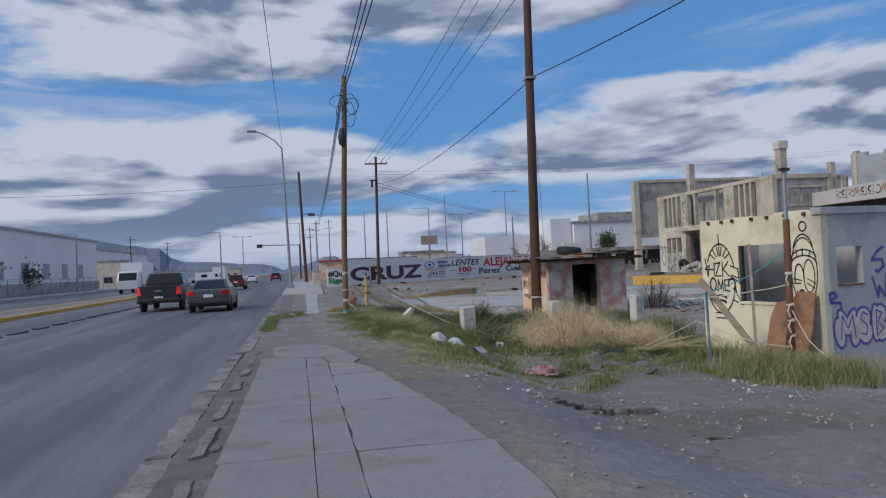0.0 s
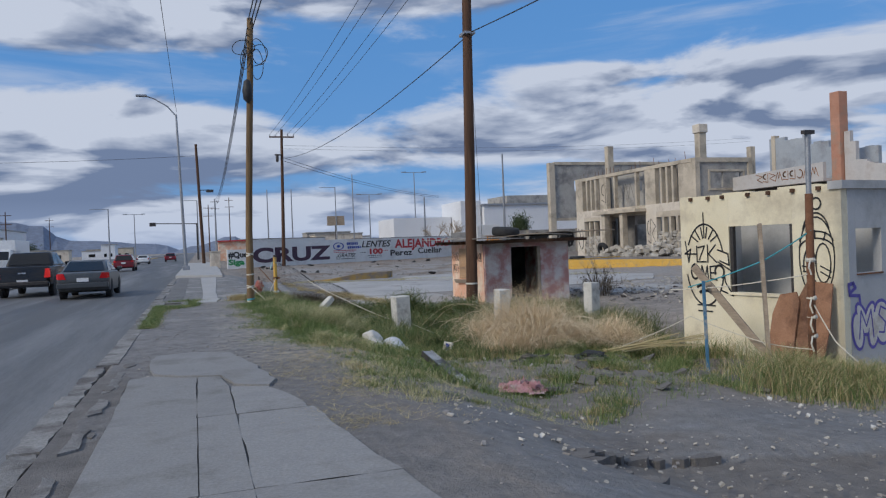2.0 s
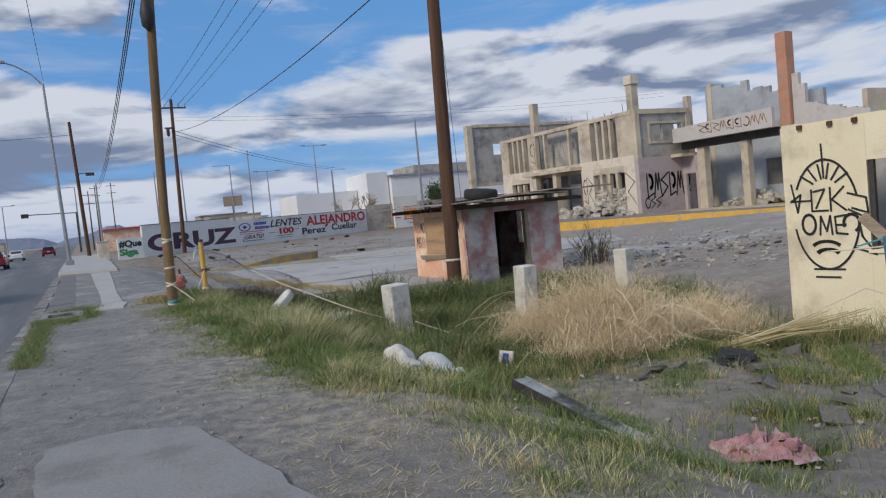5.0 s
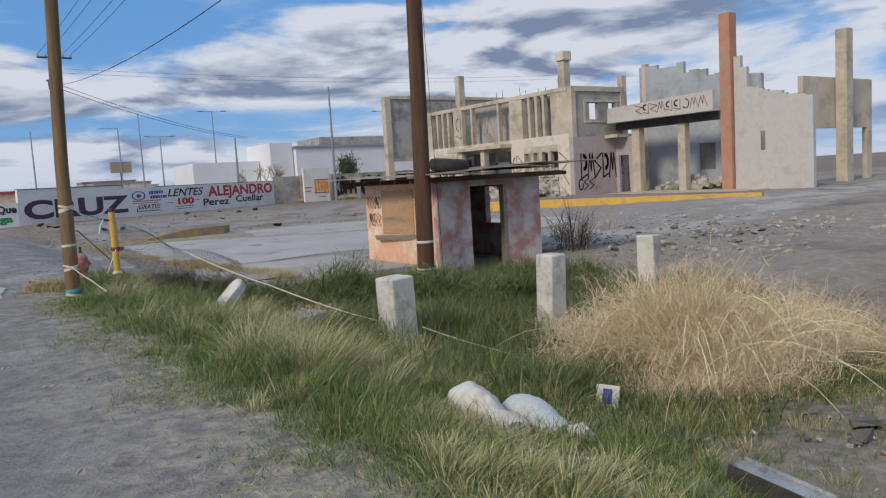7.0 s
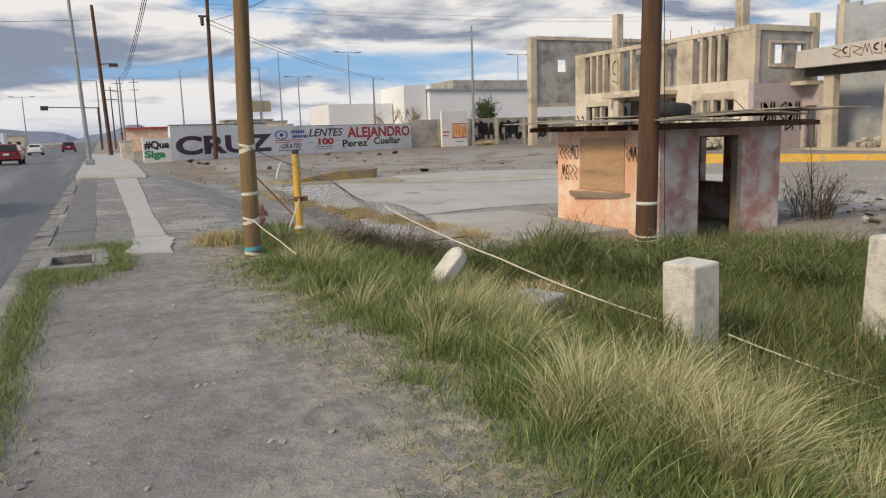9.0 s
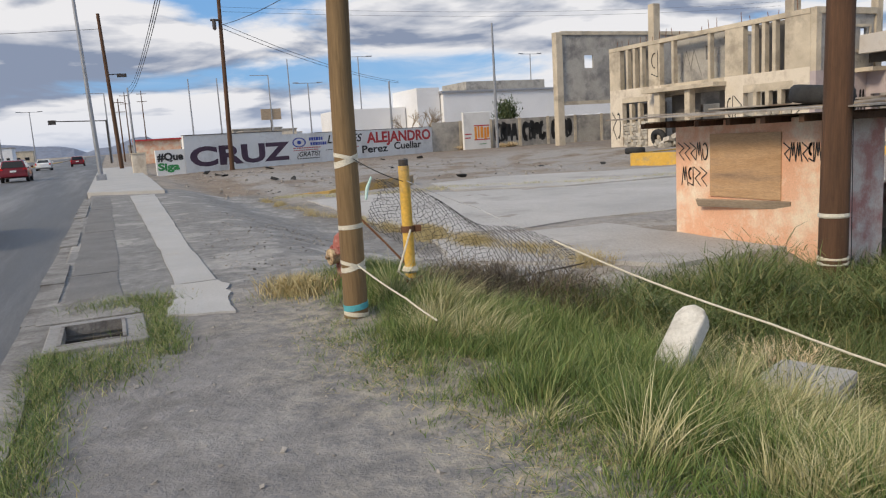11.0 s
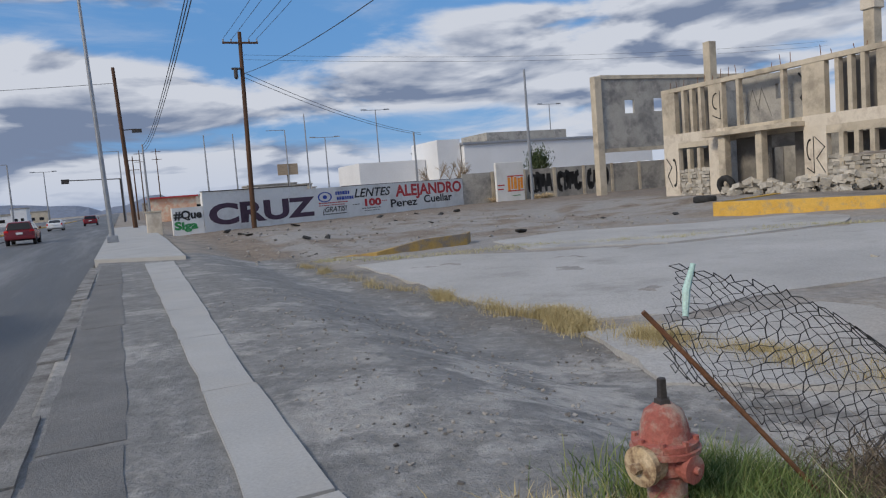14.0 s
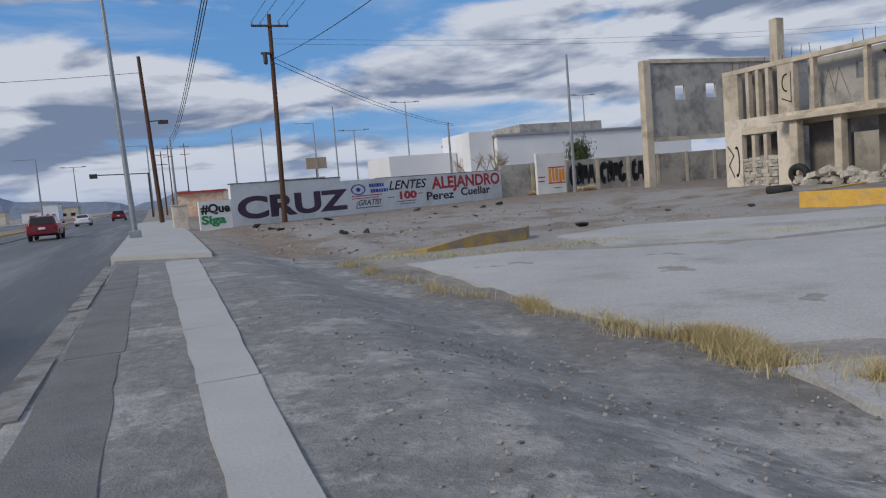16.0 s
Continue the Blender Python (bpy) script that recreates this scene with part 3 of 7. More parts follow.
DRAIN = (-0.76, -0.25, 24.1, 24.82)
gx = np.unique(np.concatenate((lines((-1.2, 12, 0.15), (12, 34, 0.6)), [-3000, -1200, -500, -200, -90, -40, -15, -5, -1.7, -0.96, -0.94, DRAIN[0] - 0.01, DRAIN[0], DRAIN[1], DRAIN[1] + 0.01, 36, 42, 55, 80, 140, 300, 900, 3000])))
gy = np.unique(np.concatenate((lines((-4, 46, 0.17), (46, 92, 0.7)), [-3000, -900, -200, -60, -20, -8, DRAIN[2] - 0.01, DRAIN[2], DRAIN[3], DRAIN[3] + 0.01, 100, 120, 160, 250, 500, 1200, 4500])))
X, Y = np.meshgrid(gx, gy, indexing="ij")
Z = gz(X, Y)
rough = np.array([noise.noise((x * 0.8, y * 0.8, 0)) * 0.5 + noise.noise((x * 3.1, y * 3.1, 4)) * 0.25 for x, y in zip(X.ravel(), Y.ravel())]).reshape(X.shape)
Z += rough * (0.02 + 0.09 * smooth(1.6, 3.0, X)) * (X > -0.9) * (1 + 1.2 * smooth(46, 54, Y) * smooth(3, 5, X) * (1 - smooth(66, 72, Y)))
pot = ((X - 5.0) * 0.47) ** 2 + 1.4 * (Y - 7.5 + 0.22 * (X - 4.5)) ** 2 + 0.8 * rough
Z -= 0.06 * (1 - smooth(0.85, 1.0, pot)) * (X > 2.2)
Z = np.where((X >= DRAIN[0]) & (X <= DRAIN[1]) & (Y >= DRAIN[2]) & (Y <= DRAIN[3]), -1.3, Z)
n1 = len(gy)
verts = np.stack((X, Y, Z), -1).reshape(-1, 3)
ii, jj = np.meshgrid(np.arange(len(gx) - 1), np.arange(n1 - 1), indexing="ij")
a = (ii * n1 + jj).ravel()
gm = bpy.data.meshes.new("ground")
gm.from_pydata(verts.tolist(), [], np.stack((a, a + n1, a + n1 + 1, a + 1), 1).tolist())
gm.materials.append(ground_material())
gm.polygons.foreach_set("use_smooth", [True] * len(gm.polygons))
tagged(new("ground", gm), "bare grey-brown dirt and gravel ground", "ground", kind="structure")

ROAD_Z = -0.15
road = Geo()
for x0, x1 in ((-13.0, -1.12), (-30.0, -16.0)):
    for y0, y1 in ((-60, 0), (0, 40), (40, 120), (120, 400), (400, 1500)):
        road.face((x0, y0, ROAD_Z), (x1, y0, ROAD_Z), (x1, y1, ROAD_Z), (x0, y1, ROAD_Z))
tagged(road.part("road", M_road), "worn grey asphalt road with pale tyre tracks", "road", kind="structure")

median = Geo().box(-15.8, -60, -0.4, -13.2, 1500, 0.02)
med = tagged(median.part("median", M_dirt), "low dirt median between the two roadways", "median", kind="structure")
far_side = Geo().box(-34, -60, -0.4, -30.2, 1500, 0.0)
tagged(far_side.part("pavement_far", M_lot), "concrete pavement along the far roadway", "pavement", kind="structure")

def wavy(pts, step=0.22, amp=0.03, seed=1):
    """An outline with its edges broken up a little."""
    random.seed(seed)
    out = []
    for (xa, ya), (xb, yb) in zip(pts, pts[1:] + pts[:1]):
        n = max(1, int(math.hypot(xb - xa, yb - ya) / step))
        for i in range(n):
            t = i / n
            out.append((xa + (xb - xa) * t + random.uniform(-amp, amp), ya + (yb - ya) * t + random.uniform(-amp, amp)))
    return out



# kerbs in single stones
kerb = thing("kerb", "broken concrete kerb stones along the pavement edge", "kerb", kind="structure")
random.seed(3)
y = -6.0
while y < 46:
    ln = random.uniform(1.4, 2.8)
    if y > 11.6:
        k = Geo()
        top = random.uniform(-0.01, 0.035)
        broken = y < 17 and random.random() < 0.7
        x0 = -1.1 + (random.uniform(0, 0.04) if broken else 0)
        x1 = -0.86 - (random.uniform(0, 0.06) if broken else 0)
        k.prism(wavy([(x0 - 0.02, y + 0.006), (x1, y + 0.006), (x1, y + ln - 0.006), (x0, y + ln - 0.006)], 0.3, 0.014 if broken else 0.006, int(y * 10) + 60), -0.3, top)
        random.seed(int(y * 100) + 900)
        k.part("kerb_stone", M_kerb, kerb)
    y += ln
for x0, x1, m_, nm in ((-13.24, -13.0, M_yellow, "kerb_median"), (-16.0, -15.78, M_yellow, "kerb_median")):
    kk = Geo()
    for i in range(60):
        kk.box(x0, -20 + i * 5, -0.3, x1, -20 + i * 5 + 4.97, 0.03)
    tagged(kk.part(nm, m_), "yellow-painted concrete kerb of the median", "kerb", kind="structure")
# towards the start the kerb is broken up: a ragged outer strip, slivers of the old inner edge, dark fill between
random.seed(6)
y = -6.0
while y < 12.0:
    ln = random.uniform(1.0, 2.4)
    wv = random.uniform(0.0, 0.035)
    Geo().prism(wavy([(-1.2 + wv, y + 0.01), (-0.97 - wv, y + 0.004), (-0.97 - wv, y + ln - 0.004), (-1.2 + wv * 0.5, y + ln - 0.004)], 0.12, 0.026, int(y * 10) + 160), -0.3, random.uniform(-0.012, 0.012)).part("kerb_stone", M_kerb, kerb)
    random.seed(int(y * 100) + 1900)
    y += ln
y = -5.6
while y < 12.2:
    ln = random.uniform(0.5, 1.5)
    xm = random.uniform(-0.8, -0.75)
    Geo().prism(wavy([(xm - 0.06, y), (xm + 0.05, y + 0.1), (xm + 0.06, y + ln - 0.1), (xm - 0.04, y + ln)], 0.14, 0.018, int(y * 10) + 260), -0.3, random.uniform(0.004, 0.03)).part("kerb_stone", M_kerb, kerb)
    random.seed(int(y * 100) + 2900)
    y += ln + random.uniform(0.1, 0.7)
# broken lumps of asphalt beside the kerb
lump = thing("broken_asphalt_edge", "crumbled asphalt strip between road and pavement", "asphalt", kind="structure")
Geo().prism(wavy([(-0.98, -6), (-0.57, -6), (-0.59, 6), (-0.61, 12.1), (-0.8, 12.6), (-0.97, 12.3)], 0.3, 0.012, 15), -0.3, 0.002).part("fill", M_oldasph, lump)
random.seed(5)
for i in range(9):
    yy = -2 + i * 1.9 + random.uniform(-.15, .15)
    xx, r = random.uniform(-0.86, -0.66), random.uniform(0.07, 0.2)
    outline = [(xx + r * random.uniform(.5, 1) * math.cos(t) * 0.55, yy + r * random.uniform(.9, 1.7) * math.sin(t)) for t in np.linspace(0, 2 * math.pi, 8)[:-1]]
    Geo().prism(outline, -0.3, (0.0 if xx > -1 else ROAD_Z) + random.uniform(0.004, 0.014)).part("asphalt_lump", M_oldasph, lump)
# lane studs
studs = Geo()
for i in range(60):
    studs.box(-9.25, -10 + i * 2.2, ROAD_Z - 0.02, -9.0, -10 + i * 2.2 + 1.2, ROAD_Z + 0.05, 0.015)
tagged(studs.part("lane_divider", M_iron), "row of low dark lane divider blocks on the road", "lane divider", kind="structure")

pave = thing("pavement", "cracked old concrete pavement slabs", "pavement", kind="structure")


def slab(outline, top=0.022, material=None, name="slab", parent=None, thick=0.12):
    return Geo().prism(outline, top - thick, top).part(name, material or M_slab, parent or pave)


cuts = [-6, -3.2, -0.4, 2.3, 5.1, 7.3, 9.45]
for i, (ya, yb) in enumerate(zip(cuts, cuts[1:])):
    e0, e1 = [1.56 - 0.115 * max(0.0, q - 5.6) for q in (ya, yb)]
    slab(wavy([(-0.6, ya + 0.01), (0.136, ya + 0.005), (0.13, yb - 0.005), (-0.58, yb - 0.01)], 0.4, 0.003, i))
    slab([(0.145, ya + 0.005), (0.455, ya + 0.005), (0.455, yb - 0.005), (0.139, yb - 0.005)], 0.021)
    slab(wavy([(0.467, ya + 0.005), (e0, ya + 0.005), (e1, yb - 0.005), (0.467, yb - 0.005)], 0.35, 0.025, i + 20), 0.018)
slab(wavy([(-0.58, 9.46), (0.13, 9.46), (0.13, 11.62), (-0.1, 11.72), (-0.36, 11.98), (-0.6, 11.85)], 0.25, 0.012, 8), 0.018)
slab(wavy([(0.139, 9.46), (0.455, 9.46), (0.452, 10.85), (0.37, 11.52), (0.139, 11.62)], 0.3, 0.006, 18), 0.021)
slab(wavy([(0.467, 9.46), (1.1, 9.46), (0.97, 10.3), (0.82, 10.64), (0.47, 10.85)], 0.25, 0.02, 9), 0.019)
slab(wavy([(-0.36, 12.1), (-0.08, 11.8), (0.2, 11.68), (0.4, 11.6), (0.5, 10.95), (0.85, 10.72), (0.95, 11.05), (0.8, 12.3), (0.58, 13.5), (0.1, 13.85), (-0.41, 13.75), (-0.46, 13.1)], 0.2, 0.022, 10), 0.024)
# newer pale strip and pads
strip_y = [26.3, 28.9, 31.6, 34.3, 37.0, 39.7, 42.4, 45.3]
slab(wavy([(0.1, 24.75), (0.66, 24.5), (0.8, 25.9), (0.77, 26.28), (0.27, 26.28), (0.22, 25.5)], 0.14, 0.03, 12), 0.024, M_new)
for i, (ya, yb) in enumerate(zip(strip_y, strip_y[1:])):
    r0, r1 = [0.75 + 0.024 * max(0.0, q - 29) for q in (ya, yb)]
    slab(wavy([(0.29 if i == 0 else 0.34, ya + 0.008), (r0, ya + 0.008), (r1, yb - 0.008), (0.34, yb - 0.008)], 0.6, 0.014, 30 + i), 0.024, M_new)
slab([(-1.05, 48.3), (1.5, 45.6), (1.75, 60), (1.9, 78), (1.9, 100), (-1.05, 100)], 0.12, M_new, thick=0.4)
for i, (a0, a1) in enumerate(((26.2, 27.9), (28.0, 33.5), (33.6, 40.0), (40.1, 46.5))):
    slab(wavy([(-0.8, a0), (-0.25, a0), (-0.28, a1), (-0.82, a1)], 0.5, 0.015, 50 + i), 0.007, M_band)

old = thing("asphalt_remnant", "dark crumbling rim of a hole in the old asphalt", "asphalt", kind="structure")
random.seed(77)
for i in range(22):
    t = radians(105 + i * 7.5)
    xx, yy = 5.0 + 2.05 * math.cos(t), 7.5 + 0.83 * math.sin(t)
    yy -= 0.22 * (xx - 4.5)
    r = random.uniform(0.05, 0.14)
    Geo().prism([(xx + r * random.uniform(.8, 1.7) * math.cos(q), yy + r * random.uniform(.4, .9) * math.sin(q)) for q in np.linspace(0, 2 * math.pi, 9)[:-1]], -1.0, g(xx, yy) + random.uniform(-0.01, 0.016)).part("asphalt_lump", M_oldasph, old)

# the storm drain
drain = thing("storm_drain", "open storm drain with a concrete rim", "drain")
x0, x1, y0, y1 = DRAIN
rim = Geo()
rim.box(x0 - 0.1, y0 - 0.14, -0.3, x1 + 0.16, y0 + 0.01, 0.035).box(x0 - 0.1, y1 - 0.01, -0.3, x1 + 0.16, y1 + 0.14, 0.035).box(x0 - 0.1, y0 + 0.012, -0.3, x0 + 0.01, y1 - 0.012, 0.033).box(x1 - 0.01, y0 + 0.012, -0.3, x1 + 0.16, y1 - 0.012, 0.033)
rim.part("rim", M_slab, drain, bevel=0.012)
frame_ = Geo()
frame_.box(x0, y0, -0.05, x0 + 0.03, y1, 0.045).box(x1 - 0.03, y0, -0.05, x1, y1, 0.045).box(x0 + 0.032, y1 - 0.03, -0.05, x1 - 0.032, y1, 0.045).box(x0 + 0.032, y0, -0.05, x1 - 0.032, y0 + 0.03, 0.04)
frame_.part("frame", M_kerb, drain)
# Bar coloured near-black to pass for the shade in the drain.
Geo().box(x0 + 0.02, y1 - 0.16, -0.14, x1 - 0.02, y1 - 0.1, -0.06).part("bar", M_shade_black, drain)
slab(wavy([(-0.98, 25.1), (-0.1, 25.1), (-0.12, 26.1), (-0.95, 26.15)], 0.2, 0.025, 61), 0.02, M_kerb)

# concrete of the lot
lot = thing("lot_paving", "old pale concrete paving of the empty lot", "paving", kind="structure")
def lotpoly(pts, top, seed, thick=0.3):
    Geo().prism(wavy(pts, 0.5, 0.07, seed), top - thick, top).part("slab", M_lot, lot)
lotpoly([(5.7, 31.6), (7.2, 30.9), (9.5, 31.2), (14, 30.5), (20, 31.5), (22.5, 35), (20.5, 38), (14, 38.8), (10.6, 41.2), (9.0, 43.2), (6.1, 43.4), (5.8, 38.3), (5.5, 34.6)], -0.545, 71)
lotpoly([(4.6, 28.2), (6.4, 26.5), (6.9, 25.75), (9.0, 25.72), (9.0, 30.0), (7.2, 30.3), (5.3, 30.7)], -0.52, 72, 0.6)
lotpoly([(14.2, 39.3), (20.5, 38.6), (26, 42.0), (20, 44.0), (15.5, 47.0), (12.0, 46.0), (11.2, 42.0)], -0.54, 73)

# yellow island kerbs
isl = thing("island_kerb", "low kerb of a traffic island with flaking yellow paint", "kerb", group="island kerbs")
kb = Geo()
pts_l = [(6.3, 46.9), (7.6, 46.0), (9.4, 46.2), (11.2, 46.5), (11.8, 47.4)]
for (xa, ya), (xb, yb) in zip(pts_l, pts_l[1:]):
    nx, ny = -(yb - ya), (xb - xa)
    l = math.hypot(nx, ny)
    nx, ny = nx / l * 0.2, ny / l * 0.2
    kb.prism([(xa, ya), (xb, yb), (xb + nx, yb + ny), (xa + nx, ya + ny)], -0.8, lambda x, y: -0.55 + 0.36 * float(smooth(6.6, 9.8, np.array(x))))
kb.part("kerb", M_ochre, isl)
isl2 = thing("island_kerb", "long yellow-painted concrete kerb before the ruin", "kerb", group="island kerbs")
Geo().prism([(22.6, 46.2), (26.5, 36.5), (29.0, 29.5), (29.3, 29.6), (26.8, 36.7), (22.95, 46.4)], -0.9, 0.02).part("kerb", M_yellow, isl2)
Geo().prism([(22.6, 46.2), (22.95, 46.4), (29, 48.4), (29.0, 48.8)], -0.9, 0.0).part("kerb", M_yellow, isl2)
Geo().prism([(22.98, 46.38), (26.82, 36.68), (29.3, 31), (31.5, 31), (31.7, 48), (29, 48.35)], -0.9, -0.05).part("island_fill", M_dirt, isl2)
plat = thing("shop_platform", "raised concrete platform with ochre edge before the roofless shop", "platform", kind="structure")
Geo().box(33.6, 33.2, -0.9, 41, 42.6, -0.1).part("platform", M_conc, plat)
Geo().box(33.4, 33.0, -0.9, 33.59, 42.8, -0.14).part("edge", M_yellow, plat)

# ---- distance ----
hills = Geo()
random.seed(11)
prev = None
for i in range(120):
    t = radians(-62 + i * 0.8)
    d = 3600
    x, y = d * math.sin(t), d * math.cos(t)
    deg = -62 + i * 0.8
    h = 40 + 150 * math.exp(-((deg + 15) / 7.0) ** 2) + 110 * math.exp(-((deg + 30) / 10.0) ** 2) + 60 * noise.noise((i * 0.23, 1, 0)) + 25 * noise.noise((i * 0.9, 5, 0))
    h = max(15, h)
    if prev:
        hills.face((prev[0], prev[1], -5), (x, y, -5), (x * 1.08, y * 1.08, h), (prev[0] * 1.08, prev[1] * 1.08, prev[2]))
        hills.face((prev[0] * 1.08, prev[1] * 1.08, prev[2]), (x * 1.08, y * 1.08, h), (x * 1.2, y * 1.2, -5), (prev[0] * 1.2, prev[1] * 1.2, -5))
    prev = (x, y, h)
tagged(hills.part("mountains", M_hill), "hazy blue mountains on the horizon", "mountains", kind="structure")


def warehouse(x0, y0, x1, y1, h, label, rib=4.0):
    t = thing("warehouse", label, "building")
    Geo().box(x0, y0, -0.6, x1, y1, h).part("wall", M_white, t)
    Geo().box(x0 - 0.3, y0 - 0.3, h, x1 + 0.3, y1 + 0.3, h + 0.35).part("roof", M_galv, t)
    return t


w = warehouse(50.7, 128, 88, 150, 8.0, "long white windowless warehouse behind the lot wall")
Geo().box(58, 134, 8.36, 74, 144, 10.2).part("roof_hood", M_block, w)
Geo().box(46.5, 129, -0.6, 50.5, 140, 9.0).part("annex", M_white, w)
Geo().box(35, 134, -0.6, 46.3, 146, 6.3).part("annex", M_white, w)
w = warehouse(-80, 62, -38, 150, 9.0, "long white industrial hall across the road")
Geo().box(-37.95, 62, 0, -37.7, 150, 1.6).part("plinth", M_block, w)
for i in range(9):
    Geo().box(-37.98, 66 + i * 9, 2.2, -37.9, 68.5 + i * 9, 4.6).part("door", M_galv, w)
w = warehouse(-120, 190, -50, 260, 9.5, "white factory hall beyond the road")
random.seed(21)
for i in range(16):
    x, y = random.choice((random.uniform(-60, -36), random.uniform(5, 60))), random.uniform(170, 420)
    if -32 < x < 4:
        x += 40
    h = random.uniform(3, 6)
    b = thing("house", "small pale far building along the road", "building", group="far buildings")
    dx, dy = random.uniform(5, 14), random.uniform(6, 14)
    Geo().box(x, y, -0.6, x + dx, y + dy, h).part("wall", random.choice((M_white, M_plasterw, M_block, M_conc)), b)
    Geo().box(x - 0.2, y - 0.2, h, x + dx + 0.2, y + dy + 0.2, h + 0.3).part("roof", M_block, b)
    for k in range(2):
        Geo().box(x + dx * (0.2 + 0.4 * k), y - 0.05, 1.0, x + dx * (0.4 + 0.4 * k), y + 0.02, 2.3).part("window", M_glass, b)
ors = thing("roadside_stall", "far orange painted roadside stall", "stall")
Geo().box(3.6, 128, -0.4, 9.5, 131, 3.0).part("wall", M_orange, ors)
Geo().box(3.3, 127.6, 3.0, 9.8, 131.4, 3.2).part("roof", M_red, ors)
# fence of the far side
fen = thing("chain_link_fence", "long wire fence with posts across the road", "fence")
for i in range(40):
    Geo().tube([(-34.5, 20 + i * 4, 0), (-34.5, 20 + i * 4, 2.2)], 0.05, 6).part("post", M_galv, fen)
rl = Geo()
for z in (0.4, 0.8, 1.2, 1.6, 2.0, 2.2):
    rl.tube([(-34.5, 20, z), (-34.5, 176, z)], 0.02, 4)
rl.part("wires", M_galv, fen)
for i in range(12):
    x, y = random.uniform(-60, -36), random.uniform(90, 260)
    tr = thing("tree", "small dark far tree", "tree", group="far trees")
    hh = random.uniform(3, 5.5)
    Geo().tube([(x, y, -0.3), (x + 0.1, y, hh * 0.5), (x, y, hh * 0.8)], [0.16, 0.11, 0.04], 6).part("trunk", M_wood, tr)
    c = np.random.normal(0, 1, (900, 3)) * (1.0, 1.0, 0.8) + (x, y, hh * 0.8)
    blades("crown", np.hstack((c, np.random.uniform(.15, .4, (900, 1)), np.random.normal(0, .15, (900, 2)), np.full((900, 1), .3))), M_leaf, tr)


# ---- ruined two-storey building ----
FX = 31.9
ruin = thing("ruined_building", "roofless two-storey concrete ruin with open window slots and graffiti", "building")
def fbox(y0, y1, z0, z1, material, name="wall", x0=FX, x1=FX + 0.35, label=""):
    return Geo().box(x0, y0, z0, x1, y1, z1).part(name, material, ruin, label)
Z0, ZB, ZT = -0.5, 3.5, 6.5
# upper storey piers, spandrel and head
fbox(43.9, 49.45, 3.1, 3.68, M_plasterw, "spandrel")
fbox(54.65, 59.8, 3.1, 3.68, M_plasterw, "spandrel")
fbox(49.452, 54.648, 3.3, 3.68, M_conc, "beam")
fbox(43.9, 59.8, 6.25, ZT, M_conc, "head_beam", x0=FX - 0.03)
for ya, yb in ((43.9, 45.4), (48.1, 49.4), (54.75, 55.8), (58.65, 59.8)):
    fbox(ya, yb, 3.682, 6.248, M_conc, "pier")
for k in range(3):
    for base in (45.4, 55.8):
        ww = 2.7 if base < 50 else 2.85
        yc = base + ww * (k + 1) / 4
        fbox(yc - 0.11, yc + 0.11, 3.682, 6.248, M_conc, "mullion", x1=FX + 0.3)
for yc in (50.6, 53.6):
    fbox(yc - 0.1, yc + 0.1, 3.682, 6.248, M_conc, "mullion", x1=FX + 0.3)
# block infill set back behind the openings, window backs darkened in colour for shade
fbox(45.3, 48.2, 3.6, 6.3, M_shade_block, "back_wall", x0=FX + 0.9, x1=FX + 1.1)
fbox(55.7, 58.8, 3.6, 6.3, M_shade_block, "back_wall", x0=FX + 0.9, x1=FX + 1.1)
for ya, yb, za, zb in ((49.5, 51.2, 3.6, 6.3), (51.9, 54.7, 3.6, 6.3), (51.202, 51.898, 3.6, 4.9), (51.202, 51.898, 5.7, 6.3)):
    fbox(ya, yb, za, zb, M_block, "back_wall", x0=FX + 1.0, x1=FX + 1.2)
# ground storey
for ya, yb in ((43.9, 44.9), (48.1, 49.4), (54.7, 55.95), (58.5, 59.8)):
    fbox(ya, yb, Z0, 3.098, M_plasterw, "pier")
fbox(44.902, 48.098, 2.7, 3.098, M_conc, "lintel")
fbox(55.952, 58.498, 2.78, 3.098, M_conc, "lintel")
for base, n, wv in ((44.9, 4, 3.2), (55.95, 3, 2.55)):
    for k in range(n - 1):
        yc = base + wv * (k + 1) / n
        fbox(yc - 0.12, yc + 0.12, Z0, 2.698, M_conc, "mullion", x1=FX + 0.3)
    # Ground-storey back wall: interior shade painted in as dark block.
    fbox(base + 0.01, base + wv - 0.01, Z0, 2.69, M_shade_block, "back_wall", x0=FX + 1.4, x1=FX + 1.6)
# entrance: canopy, columns, recess; its side walls carry the shade as dark colour
Geo().box(FX - 1.0, 49.3, 3.2, FX + 1.3, 55.4, 3.45).part("canopy", M_conc, ruin, bevel=0.02)
for yc, ww in ((54.2, 0.5), (51.6, 0.42)):
    Geo().box(FX - 0.75, yc - ww / 2, Z0, FX - 0.3, yc + ww / 2, 3.2).part("column", M_conc, ruin, bevel=0.02)
fbox(49.402, 50.7, Z0, 3.19, M_shade_block, "side_wall", x0=FX + 0.9, x1=FX + 1.1)
fbox(52.2, 54.69, Z0, 3.19, M_shade_block, "side_wall", x0=FX + 0.9, x1=FX + 1.1)
fbox(50.702, 52.198, 2.3, 3.19, M_block, "door_head", x0=FX + 0.9, x1=FX + 1.1)
